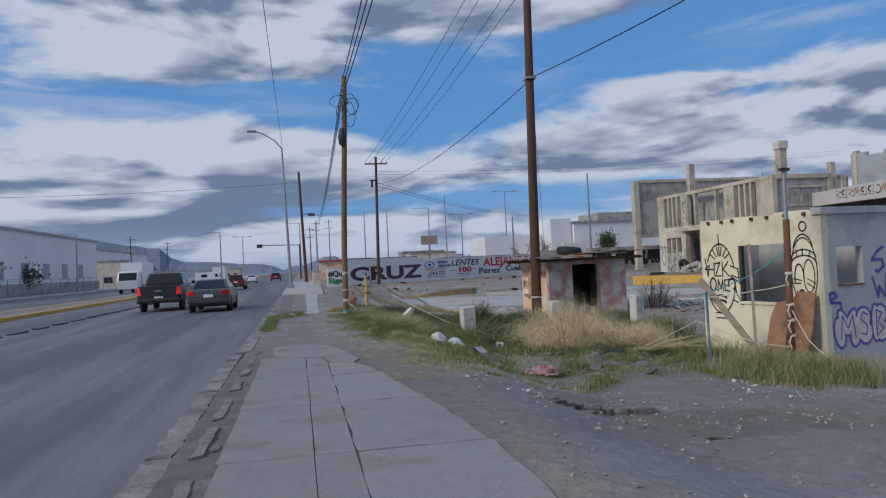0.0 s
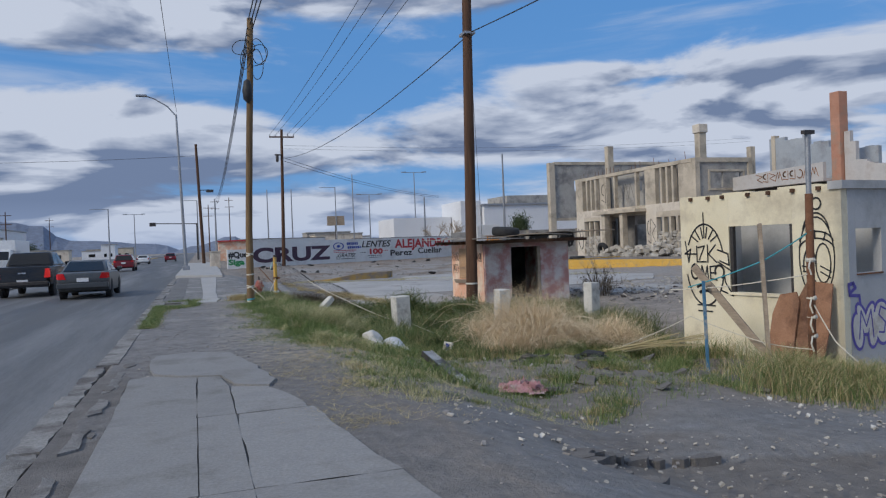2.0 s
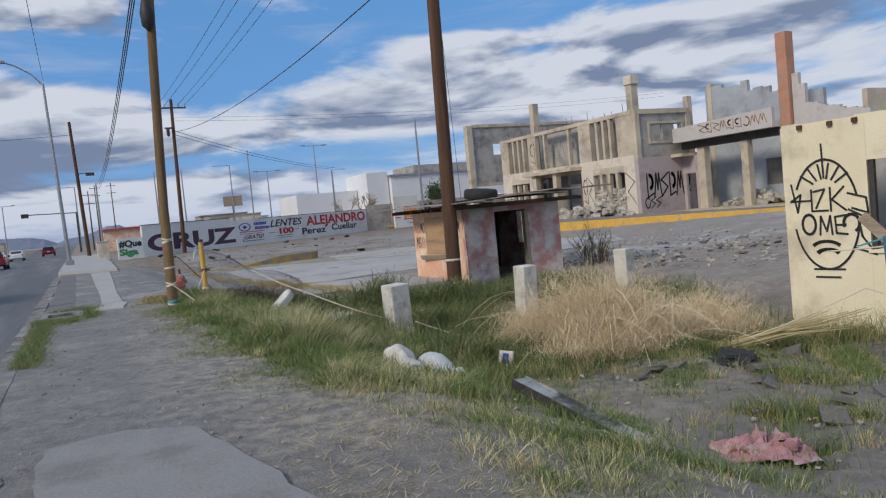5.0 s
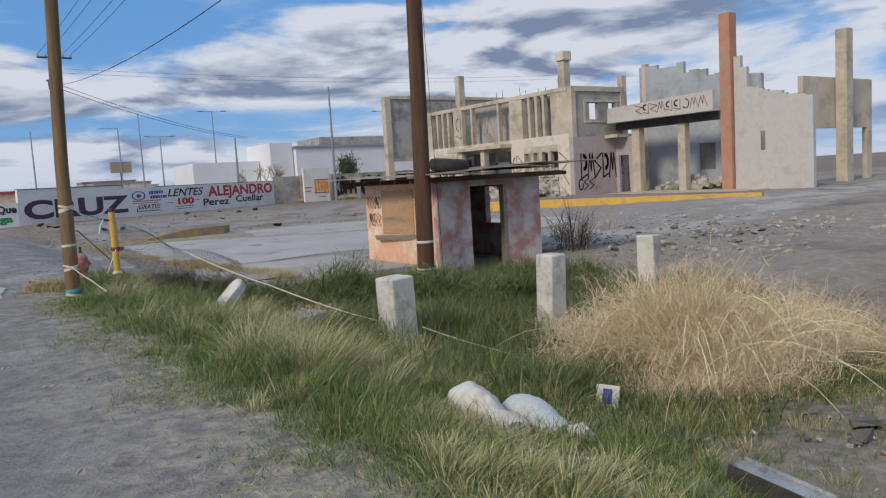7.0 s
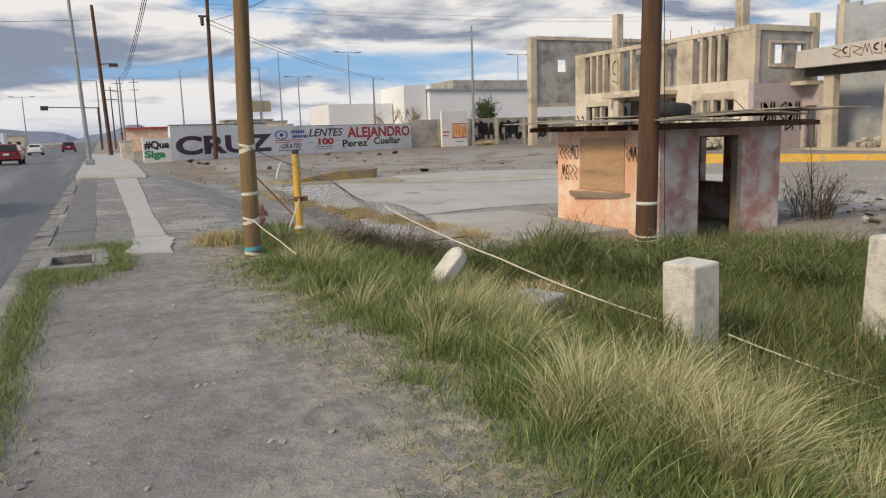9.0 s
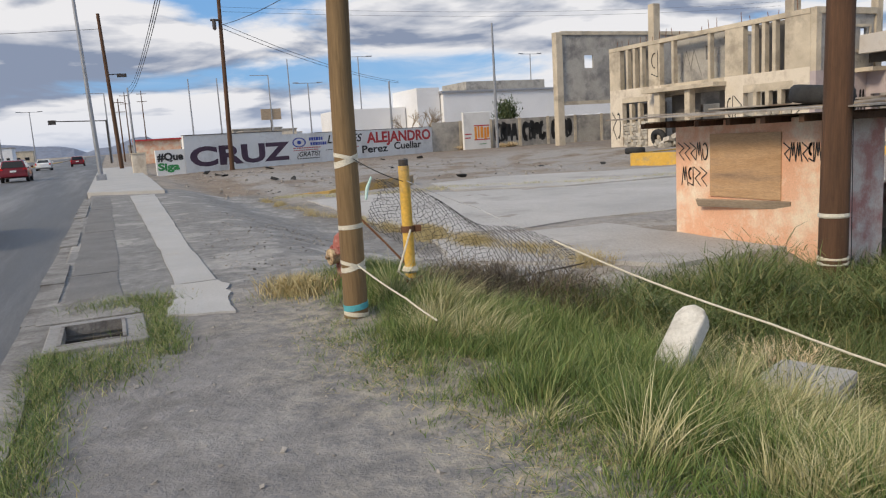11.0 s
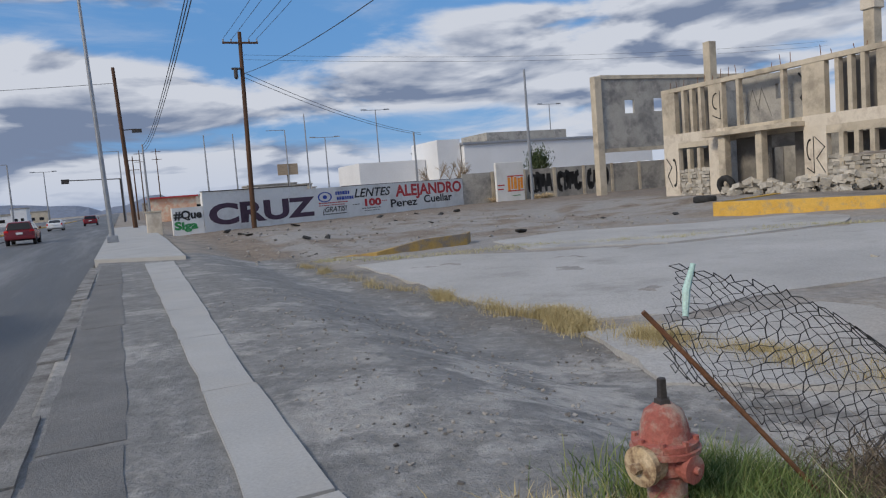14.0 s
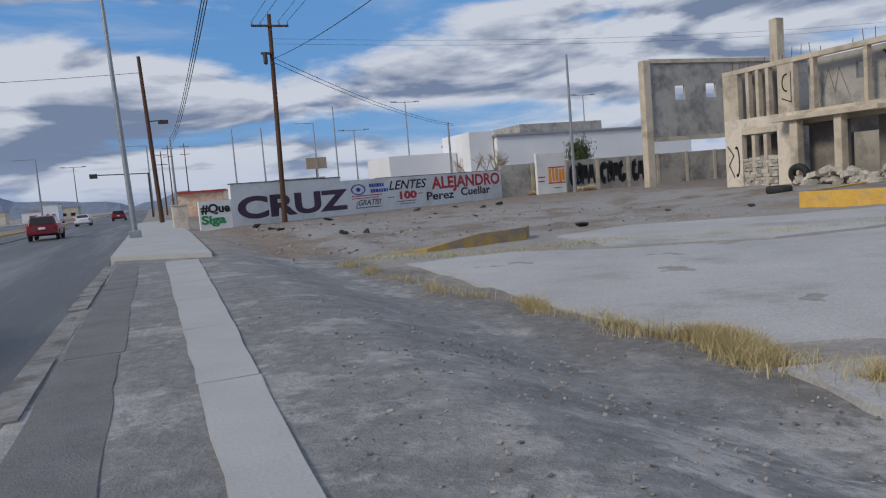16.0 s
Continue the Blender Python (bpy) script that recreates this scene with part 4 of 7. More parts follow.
# end wall facing the shop: frame below, block and two small openings above
def ebox(x0, x1, z0, z1, material, name="wall", y0=43.55, y1=43.89):
    return Geo().box(x0, y0, z0, x1, y1, z1).part(name, material, ruin)
ebox(FX, 36.6, Z0, 3.45, M_lilac, "end_wall")
ebox(FX, 36.6, 6.2, ZT, M_conc, "end_beam")
ebox(FX, FX + 0.35, 3.452, 6.198, M_conc, "post")
ebox(36.25, 36.6, 3.452, 6.198, M_conc, "post")
for xa, xb, za, zb in ((FX + 0.352, 33.5, 3.452, 6.198), (34.2, 35.2, 4.5, 5.5), (35.7, 36.248, 3.452, 6.198), (33.502, 35.698, 3.452, 4.498), (33.502, 35.698, 5.502, 6.198)):
    ebox(xa, xb, za, zb, M_block, "end_panel", y0=43.66, y1=43.84)
for xa, xb, za, zb in ((33.0, 36.0, 5.56, 5.7), (33.0, 36.0, 4.3, 4.44), (33.0, 33.14, 4.442, 5.558), (35.86, 36.0, 4.442, 5.558)):
    ebox(xa, xb, za, zb, M_conc, "surround", y0=43.6, y1=43.658)
# inner and rear walls
Geo().box(42.0, 43.9, Z0, 42.3, 59.8, 3.2).part("rear_wall", M_block, ruin)
Geo().box(FX + 0.36, 59.45, Z0, 41.9, 59.79, 6.4).part("end_wall", M_block, ruin)
Geo().box(FX + 0.36, 44.9, 3.0, 34.8, 58.9, 3.25).part("floor_slab", M_conc, ruin)
# columns and bars left standing above the roofline
for x, y, h, ww in ((34.2, 57.9, 9.2, 0.55), (36.6, 48.9, 9.0, 0.6), (36.9, 44.0, 7.3, 0.4)):
    Geo().box(x - ww / 2, y - ww / 2, Z0, x + ww / 2, y + ww / 2, h).part("column", M_conc, ruin, bevel=0.02)
Geo().box(36.2, 48.5, 9.0, 37.0, 49.3, 9.65).part("water_tank", M_plasterw, ruin, "pale concrete tank on top of a column", bevel=0.05)
random.seed(31)
for i in range(26):
    y = 44.2 + i * 0.6
    h = random.choice((0, 0.25, 0.4, 0.55))
    if h:
        Geo().tube([(FX + 0.2, y, ZT - 0.05), (FX + 0.2 + random.uniform(-.08, .08), y + random.uniform(-.05, .05), ZT + h)], 0.018, 5).part("rebar", M_rust, ruin)
# dry-laid stones filling the lower openings
random.seed(41)
def stones(y0, y1, z0, z1, x, parent, size=0.2):
    z = z0
    while z < z1:
        y = y0
        while y < y1:
            l, h = random.uniform(0.7, 1.6) * size, size * random.uniform(0.45, 0.8)
            s = Geo().box(x + random.uniform(-.08, .05), y, z, x + 0.3, min(y + l, y1), z + h * 0.96, 0.02)
            s.part("stone", M_stone, parent)
            y += l + 0.015
        z += size * 0.62
rub = thing("stone_pile", "dry-stacked pale stones filling the lower window openings", "stones", group="stone heaps")
stones(44.95, 48.05, Z0 + 0.3, 1.5, FX + 0.02, rub, 0.3)
rub2 = thing("stone_pile", "dry-stacked pale stones filling the lower window openings", "stones", group="stone heaps")
stones(55.98, 58.45, Z0 + 0.3, 1.4, FX + 0.02, rub2, 0.3)
def heap(cx, cy, rx, ry, h, n, size, label, flat=0.6, material=None):
    t = thing("rubble_heap", label, "rubble", group="rubble heaps")
    for i in range(n):
        a, r = random.uniform(0, 6.28), math.sqrt(random.random())
        x, y = cx + rx * r * math.cos(a), cy + ry * r * math.sin(a)
        s = size * random.uniform(0.5, 1.4)
        z = max(g(x, y), -0.1 if x > 33 else -9) + max(0, h * (1 - r * r)) * random.random()
        b = Geo().box(-s / 2, -s * 0.35, -s * 0.3 * flat, s / 2, s * 0.35, s * 0.5 * flat, s * 0.09)
        b.move(pose(x, y, z + s * 0.1, random.uniform(-25, 25), random.uniform(-25, 25), random.uniform(0, 180)))
        b.part("stone", material or M_stone, t)
heap(FX - 1.3, 46.6, 0.8, 3.4, 0.9, 110, 0.42, "heap of pale stones and blocks before the ruin")
heap(FX - 1.0, 51.5, 0.7, 2.4, 0.8, 70, 0.42, "heap of pale stones and blocks before the ruin")
heap(37.1, 38.4, 1.0, 3.2, 0.8, 80, 0.5, "rubble inside the roofless shop")

# ---- tall free-standing frame with block wall ----
tall = thing("block_wall_frame", "tall grey block wall with two small square openings on a concrete frame", "building")
PY = 72.0
Geo().box(35.5, PY - 0.3, Z0, 36.15, PY + 0.35, 9.4).part("column", M_conc, tall, bevel=0.03)
for xa, xb, za, zb in ((36.152, 38.5, 3.6, 9.2), (38.5, 39.45, 3.6, 6.4), (38.5, 39.45, 7.5, 9.2), (39.45, 41.5, 3.6, 9.2), (41.5, 42.5, 3.6, 6.5), (41.5, 42.5, 7.6, 9.2), (42.5, 62, 3.6, 9.2)):
    Geo().box(xa, PY - 0.1, za, xb, PY + 0.1, zb).part("block_panel", M_block, tall)
Geo().box(36.152, PY - 0.2, 9.2, 62, PY + 0.2, 9.5).part("top_beam", M_conc, tall)
Geo().box(36.152, PY - 0.2, 3.3, 62, PY + 0.2, 3.6).part("low_beam", M_conc, tall)
Geo().box(61, PY - 0.3, Z0, 61.6, PY + 0.35, 9.4).part("column", M_conc, tall)
row = thing("white_tank_row", "row of white tanks seen under the tall wall", "tanks")
for i in range(6):
    Geo().lathe(53.5 + i * 2.2, 96, [(0.9, 1.2), (1.0, 1.4), (1.0, 2.6), (0.8, 2.8), (0.2, 2.9)], 12).part("tank", M_white, row, smooth=True)
Geo().box(50, 95, -0.5, 68, 97, 1.18).part("base", M_block, row)

# ---- roofless shop beside the ruin ----
shop = thing("roofless_shop", "roofless shop with terracotta column and painted parapet", "building")
SX = 35.5
Geo().box(SX, 41.55, -0.2, SX + 0.5, 42.15, 4.05).part("column", M_conc, shop, bevel=0.02)
Geo().box(SX, 38.25, -0.2, SX + 0.45, 38.75, 3.9).part("column", M_conc, shop, bevel=0.02)
Geo().box(SX - 0.1, 35.2, -0.2, SX + 0.55, 35.85, 9.3).part("column", M_redcol, shop, "terracotta-plastered tall column", bevel=0.03)
# Beam carries the eave's shadow as a near-black base colour.
Geo().box(SX - 0.1, 35.852, 3.75, SX + 0.5, 43.3, 4.2).part("beam", M_shade_black, shop, "beam coloured near-black for the shadow under the eave")
Geo().box(SX - 0.75, 35.852, 4.202, SX + 0.9, 43.4, 4.36).part("eave", M_pale, shop)
Geo().prism([(SX - 0.73, 35.855), (SX - 0.5, 35.855), (SX - 0.5, 43.38), (SX - 0.73, 43.38)], 4.362, lambda x, y: 5.1 + 0.2 * float(smooth(43, 36, np.array(y)))).part("parapet", M_pale, shop)
Geo().box(SX - 0.9, 42.5, 3.3, SX + 0.4, 43.52, 3.5).part("awning", M_conc, shop)
for ya, yb, za, zb in ((42.152, 42.45, -0.2, 3.298), (43.3, 43.54, -0.2, 3.298), (42.452, 43.298, 2.2, 3.298)):
    Geo().box(SX + 0.1, ya, za, SX + 0.3, yb, zb).part("door_wall", M_lilac, shop)
random.seed(51)
BXW = 38.3
yy = 35.2
while yy < 43.3:
    wb = random.uniform(0.4, 0.6)
    top = next(h for lim, h in ((37.2, 6.2), (38.6, 6.6), (40.1, 7.0), (40.6, 7.6), (41.9, 7.45), (99, 7.7)) if yy < lim) + random.uniform(-0.09, 0.09)
    lo_w, hi_w = max(yy, 38.0), min(yy + wb, 39.4)
    if hi_w - lo_w > 0.3:
        Geo().box(BXW, yy, -0.4, BXW + 0.25, yy + wb, 1.0).part("wall_bay", M_bluewall, shop)
        Geo().box(BXW, yy, 2.6, BXW + 0.25, yy + wb, top).part("wall_bay", M_bluewall, shop)
        # Dark panel fills the window gap in place of the shade behind it.
        Geo().box(BXW + 0.1, yy, 1.002, BXW + 0.2, yy + wb, 2.598).part("window_board", M_shade_block, shop)
    else:
        Geo().box(BXW, yy, -0.4, BXW + 0.25, yy + wb, top).part("wall_bay", M_bluewall, shop)
    yy += wb
Geo().box(BXW - 0.05, 43.2, -0.4, BXW + 0.35, 43.52, 7.95).part("pier", M_conc, shop)
yy = 35.15
while yy > 31.2:
    wb = random.uniform(0.18, 0.4)
    top = (6.9 - 1.6 * (35.15 - yy) if yy > 34.7 else 5.4 - 0.3 * (34.7 - yy)) + random.uniform(-0.08, 0.08)
    Geo().box(SX + 0.15, yy - wb, -0.4, SX + 0.4, yy, top).part("wall_bay", M_pale, shop)
    yy -= wb
# Thin dark plate on the wall face stands for the shade in a slot.
Geo().box(SX + 0.143, 33.4, 1.9, SX + 0.149, 33.65, 2.9).part("slot", M_shade_block, shop)
far_r = thing("ruined_wall", "sand-coloured rendered wall panel on a concrete frame", "wall")
Geo().box(40.2, 33.9, 3.0, 48, 34.2, 5.9).part("panel", M_conc, far_r)
Geo().box(40.2, 33.9, -0.4, 40.8, 34.2, 2.998).part("column", M_conc, far_r)
Geo().box(43.6, 33.2, -0.4, 44.3, 33.85, 8.6).part("column", M_conc, far_r)
Geo().box(47.4, 33.9, -0.4, 48, 34.2, 2.998).part("column", M_conc, far_r)

# ---- boundary walls ----
def along(a, b):
    """Local frame along the line a to b: x runs along it, y away from the walker, z up."""
    d = Vector((b[0] - a[0], b[1] - a[1], 0))
    return pose(a[0], a[1], 0, 0, 0, math.degrees(math.atan2(d.y, d.x))), d.length


mural_m, mural_l = along((4.65, 71.0), (27.6, 81.0))
mural = thing("mural_wall", "whitewashed block wall painted with large campaign lettering", "wall", mural_m, kind="structure")
Geo().box(0, 0, -0.7, mural_l, 0.25, 2.18).part("wall", M_mural, mural)
Geo().box(0.02, 0.02, 2.18, 8.2, 0.23, 2.42).part("raised_top", M_mural, mural)
Geo().box(0, -0.02, 2.42, 8.2, 0.27, 2.47).part("coping", M_iron, mural)
Geo().box(11.5, -0.02, 2.182, mural_l, 0.27, 2.22).part("coping", M_iron, mural)


def words(text, x, z, size, material, parent, bold=0.0, stretch=1.0, y=-0.012, slant=0.0, spacing=1.0, name="lettering"):
    cu = bpy.data.curves.new(name, "FONT")
    cu.body, cu.size, cu.offset, cu.extrude, cu.shear, cu.space_character = text, size, bold, 0.003, slant, spacing
    cu.resolution_u = 4
    tmp = bpy.data.objects.new(name, cu)
    scene.collection.objects.link(tmp)
    me = bpy.data.meshes.new_from_object(tmp.evaluated_get(bpy.context.evaluated_depsgraph_get()))
    bpy.data.objects.remove(tmp)
    me.transform(Matrix.Translation((x, y, z)) @ Matrix.Rotation(radians(90), 4, "X") @ Matrix.Diagonal((stretch, 1, 1, 1)))
    me.materials.clear()
    me.materials.append(material)
    ob = new(name, me)
    ob.parent = parent
    return ob


def fitted(text, x0, x1, z0, h, material, parent, bold=0.0, **kw):
    """Words set from x0 to x1 with capitals h high."""
    ob = words(text, 0, 0, h / 0.72, material, parent, bold, **kw)
    xs = [v.co.x for v in ob.data.vertices]
    lo, hi = min(xs), max(xs)
    ob.data.transform(Matrix.Translation((x0, 0, z0)) @ Matrix.Diagonal(((x1 - x0) / (hi - lo), 1, 1, 1)) @ Matrix.Translation((-lo, 0, 0)))
    return ob


fitted("CRUZ", 0.35, 8.75, 0.32, 1.3, M_dpurple, mural, 0.07)
fitted("LENTES", 12.5, 16.3, 1.3, 0.66, M_black, mural, 0.014, slant=0.3)
fitted("ALEJANDRO", 16.8, 24.8, 1.12, 0.9, M_red, mural, 0.04)
fitted("Perez", 16.2, 19.2, 0.3, 0.62, M_black, mural, 0.02)
fitted("Cuellar", 20.0, 23.5, 0.42, 0.62, M_black, mural, 0.02)
fitted("100", 13.5, 15.2, 0.6, 0.52, M_red, mural, 0.035)
fitted("¡GRATIS!", 9.4, 11.7, 0.4, 0.38, M_black, mural, 0.008, slant=0.3)
for i, (xa, xb, za, zb, mm) in enumerate(((10.7, 12.2, 1.6, 1.85, M_blue), (10.8, 12.4, 1.22, 1.46, M_blue), (9.1, 11.8, 1.02, 1.1, M_red), (9.1, 11.5, 0.86, 0.92, M_red), (9.4, 11.6, 0.2, 0.27, M_black), (13.2, 15.2, 0.38, 0.44, M_black), (15.3, 16.0, 0.85, 0.92, M_red), (12.3, 13.0, 0.75, 0.8, M_black), (13.4, 15.0, 0.2, 0.25, M_black))):
    seg = Geo()
    x = xa
    random.seed(60 + i)
    while x < xb - 0.1:
        l = random.uniform(0.1, 0.26)
        seg.box(x, -0.014, za, min(x + l, xb), -0.006, zb)
        x += l + 0.06
    seg.part("small_print", mm, mural)
eye = Geo()
for k in range(24):
    a0, a1 = 2 * math.pi * k / 24, 2 * math.pi * (k + 1) / 24
    for r0, r1, sx in ((0.42, 0.52, 1.25), (0.0, 0.2, 1.0)):
        eye.face(*[(9.7 + r * math.cos(a) * sx, -0.012, 1.5 + r * math.sin(a) * 0.72) for r, a in ((r0, a0), (r1, a0), (r1, a1), (r0, a1))])
eye.part("eye_sign", M_blue, mural)

que_m, que_l = along((2.75, 70.7), (4.62, 71.0))
que = thing("painted_wall_end", "low white wall end with a painted slogan", "wall", que_m, kind="structure")
Geo().box(0, 0, -0.6, que_l, 0.25, 1.55).part("wall", M_mural, que)
fitted("#Que", 0.08, 1.8, 0.85, 0.5, M_black, que, 0.03)
fitted("Siga", 0.08, 1.5, 0.2, 0.48, M_green, que, 0.03)
box = thing("utility_box", "tan painted concrete utility box at the wall end", "utility box")
Geo().box(1.3, 72, -0.4, 2.2, 73, 1.4).part("body", M_plasterw, box, bevel=0.03)
Geo().box(1.25, 71.95, 1.4, 2.25, 73.05, 1.48).part("cap", M_conc, box)
gw_m, gw_l = along((27.62, 81.0), (66, 80.0))
gwall = thing("boundary_wall", "grey block boundary wall sprayed with black tags", "wall", gw_m, kind="structure")
Geo().box(0, 0, -0.7, gw_l, 0.22, 2.55).part("wall", M_block, gwall)
for i in range(12):
    Geo().box(2.8 + i * 3.2, -0.06, -0.7, 3.1 + i * 3.2, -0.002, 2.6).part("pier", M_conc, gwall)
sgn = thing("painted_slab", "white free-standing slab with orange sprayed lettering", "slab", pose(30.2, 79.5, 0, 0, 0, 4))
Geo().box(0, 0, -0.5, 2.9, 0.3, 3.3).part("slab", M_mural, sgn, bevel=0.03)
M_orange2 = mat("orange_spray", (0.75, 0.22, 0.03), (0.85, 0.4, 0.05), 5, 40, 0.7, 0.05)
for k, (xa, xb, za, zb, mm) in enumerate(((1.15, 1.4, 0.8, 1.95, M_orange2), (1.5, 1.7, 0.9, 2.0, M_orange2), (1.8, 2.1, 0.9, 1.95, M_orange2), (2.2, 2.45, 0.8, 1.85, M_orange2), (2.5, 2.75, 0.9, 1.9, M_orange2), (1.1, 2.8, 0.7, 0.8, M_red), (1.1, 2.8, 2.0, 2.1, M_red), (0.1, 0.7, 0.9, 1.0, M_red), (0.1, 0.8, 1.25, 1.35, M_red), (1.6, 2.4, 0.3, 0.36, M_green))):
    s = Geo().box(xa, -0.012, za, xb, -0.004, zb)
    s.part("spray_stroke", mm, sgn)

# ---- poles and wires ----
def pole(name, base, top, r0, r1, material, label, group="utility poles"):
    t = thing(name, label, "pole", group=group)
    b, e = Vector(base), Vector(top)
    pts = [b.lerp(e, k / 6) for k in range(7)]
    Geo().tube(pts, [r0 + (r1 - r0) * k / 6 for k in range(7)], 14).part("shaft", material, t, smooth=True)
    return t


def crossarm(t, x, y, z, half=1.1):
    Geo().box(x - half, y - 0.14, z - 0.06, x + half, y - 0.02, z + 0.06).part("crossarm", M_wood2, t, bevel=0.01)
    for k in (-0.95, -0.5, 0.5, 0.95):
        Geo().lathe(x + k * half, y - 0.08, [(0.03, z + 0.06), (0.06, z + 0.12), (0.035, z + 0.16), (0.06, z + 0.2), (0.02, z + 0.25)], 8).part("insulator", M_galv, t)


def wire(points, r=0.012, sag=0.0, name="cable", label="black overhead cable between the poles", material=None, group="overhead cables"):
    a, b = Vector(points[0]), Vector(points[-1])
    if len(points) == 2:
        n = 24
        pts = [a.lerp(b, k / n) - Vector((0, 0, sag * 4 * (k / n) * (1 - k / n))) for k in range(n + 1)]
    else:
        pts = points
    return tagged(Geo().tube(pts, r, 5).part(name, material or M_wire), label, "cable", group)


pA = thing("utility_pole", "weathered brown wooden utility pole wound with tape", "pole", pose(0.08, 0.18, 0), group="utility poles")
Geo().tube([(1.47, 23.5, -0.3), (1.485, 23.5, 1), (1.5, 23.5, 2), (1.55, 23.51, 3.2), (1.61, 23.53, 4.5), (1.69, 23.55, 6.1), (1.76, 23.57, 7.9)], [0.104, 0.1, 0.093, 0.091, 0.09, 0.088, 0.085], 16).part("shaft", M_wood, pA, smooth=True)
pB = pole("utility_pole", (8.36, 24.38, -1.1), (8.68, 24.47, 13.2), 0.185, 0.13, M_wood2, "tall dark wooden utility pole beside the booth")
pC = pole("utility_pole", (7.75, 71.4, -0.6), (8.02, 71.3, 12.45), 0.17, 0.12, M_wood2, "dark wooden power pole with a crossarm before the mural")
crossarm(pC, 8.0, 71.3, 11.75, 1.12)
Geo().box(7.3, 71.05, 10.05, 7.9, 71.28, 10.16).part("bracket", M_iron, pC)
Geo().lathe(7.5, 70.95, [(0.05, 9.4), (0.13, 9.5), (0.13, 10.05), (0.05, 10.15)], 10).part("fuse_box", M_iron, pC)
pG = pole("utility_pole", (0.95, 92, -0.1), (0.55, 91.7, 13.9), 0.2, 0.14, M_wood2, "leaning dark wooden pole on the far pavement")
Geo().tube([(0.7, 92, 8.6), (1.9, 91.8, 8.65)], 0.05, 6).part("arm", M_iron, pG)
Geo().box(1.5, 91.6, 8.35, 2.3, 92.0, 8.65).part("lamp_head", M_iron, pG)
Geo().box(8.38, 24.2, 7.98, 8.75, 24.7, 8.06).part("clamp", M_galv, pB)
# tape and straps round the near pole
for z, h, mm, tilt in ((1.3, 0.05, M_tape, 0.35), (1.33, 0.03, M_tape, -0.3), (0.76, 0.035, M_tape, 0.06), (0.42, 0.04, M_tape, 0.3), (0.43, 0.03, M_tape, -0.35), (0.07, 0.05, M_teal, 0.12), (0.01, 0.035, M_rope, -0.15)):
    c = Vector((1.475 + 0.012 * z, 23.5, 0))
    band = Geo().lathe(c.x, c.y, [(0.094, z - 0.004), (0.106 - 0.004 * z, z), (0.107 - 0.004 * z, z + h), (0.092, z + h + 0.004)], 20)
    band.v = [(bx, by, bz + tilt * (bx - c.x)) for bx, by, bz in band.v]
    band.part("tape_band", mm, pA, smooth=True)
for k, (cx, cz, rx, rz, tilt) in enumerate(((1.55, 7.05, 0.3, 0.2, 0.3), (1.95, 6.95, 0.2, 0.36, -0.2), (1.92, 6.85, 0.26, 0.3, 0.5), (1.9, 6.6, 0.16, 0.42, 0.0), (1.6, 6.75, 0.14, 0.3, 0.2))):
    pts = [(cx + rx * math.cos(a) + tilt * 0.2 * math.sin(a), 23.46 + 0.06 * math.sin(2 * a), cz + rz * math.sin(a)) for a in np.linspace(0, 2 * math.pi, 24)]
    Geo().tube(pts, 0.011, 5).part("cable_loop", M_wire, pA)
Geo().lathe(1.6, 23.36, [(0.02, 5.5), (0.12, 5.6), (0.14, 5.85), (0.09, 6.1), (0.03, 6.15)], 10).part("splice_box", M_wire, pA, smooth=True)
for k, (xb, xc) in enumerate(((7.6, 6.95), (8.2, 7.5), (9.2, 8.5), (9.8, 9.05))):
    wire([(xb, 24.4, 13.0), (xc, 71.2, 12.0)], 0.014, 0.5)
    wire([(xb, 24.4, 13.0), (xb - 0.4, -32, 12.8)], 0.014, 0.5)
Geo().box(7.3, 24.25, 12.85, 10.1, 24.37, 12.97).part("crossarm", M_wood2, pB)
wire([(8.6, 24.4, 8.0), (8.0, 71.3, 9.8)], 0.018, 0.9)
wire([(8.6, 24.4, 8.05), (10.6, 3.0, 7.4)], 0.018, 0.25)
wire([(8.62, 24.4, 8.0), (8.9, 24.5, -0.9)], 0.006, 0.0, label="thin wire down the pole")
for k in range(3):
    wire([(1.78 + 0.05 * k, 23.55, 7.8 - 0.12 * k), (2.1 + 0.35 * k, -28, 9.2)], 0.016, 0.35)
    wire([(1.75, 23.6, 7.2 + 0.2 * k), (2.9, 112, 8.2 + 0.35 * k)], 0.016, 1.3)
wire([(-0.75, -30, 12.4), (-0.86, 62, 12.2)], 0.014, 0.5)
wire([(-60, 96, 13.0), (0.6, 91.8, 12.6)], 0.02, 0.9)
wire([(8.0, 71.3, 9.9), (36, 110, 8.7)], 0.02, 0.6)
wire([(8.0, 71.3, 9.6), (36, 110, 8.5)], 0.02, 0.6)
wire([(8.15, 71.3, 11.0), (60, 70, 12.0)], 0.009, 0.6)
wire([(8.15, 71.3, 10.7), (60, 70, 11.6)], 0.009, 0.6)

lampost = thing("street_lamp", "tall grey steel street lamp leaning over the road", "street lamp", group="street lamps")
Geo().tube([(-0.62, 62, 0.2), (-0.76, 62, 6), (-0.9, 62, 12.0)], [0.13, 0.1, 0.07], 12).part("post", M_galv, lampost, smooth=True)
Geo().box(-0.88, 61.75, 0.1, -0.36, 62.25, 0.45).part("base", M_galv, lampost, bevel=0.04)
Geo().tube([(-0.9, 62, 11.9), (-1.5, 62, 12.6), (-2.4, 62, 13.15), (-3.0, 62, 13.35)], 0.05, 8).part("arm", M_galv, lampost)
Geo().box(-3.7, 61.85, 13.28, -2.9, 62.15, 13.45).part("lamp_head", M_galv, lampost, bevel=0.04)


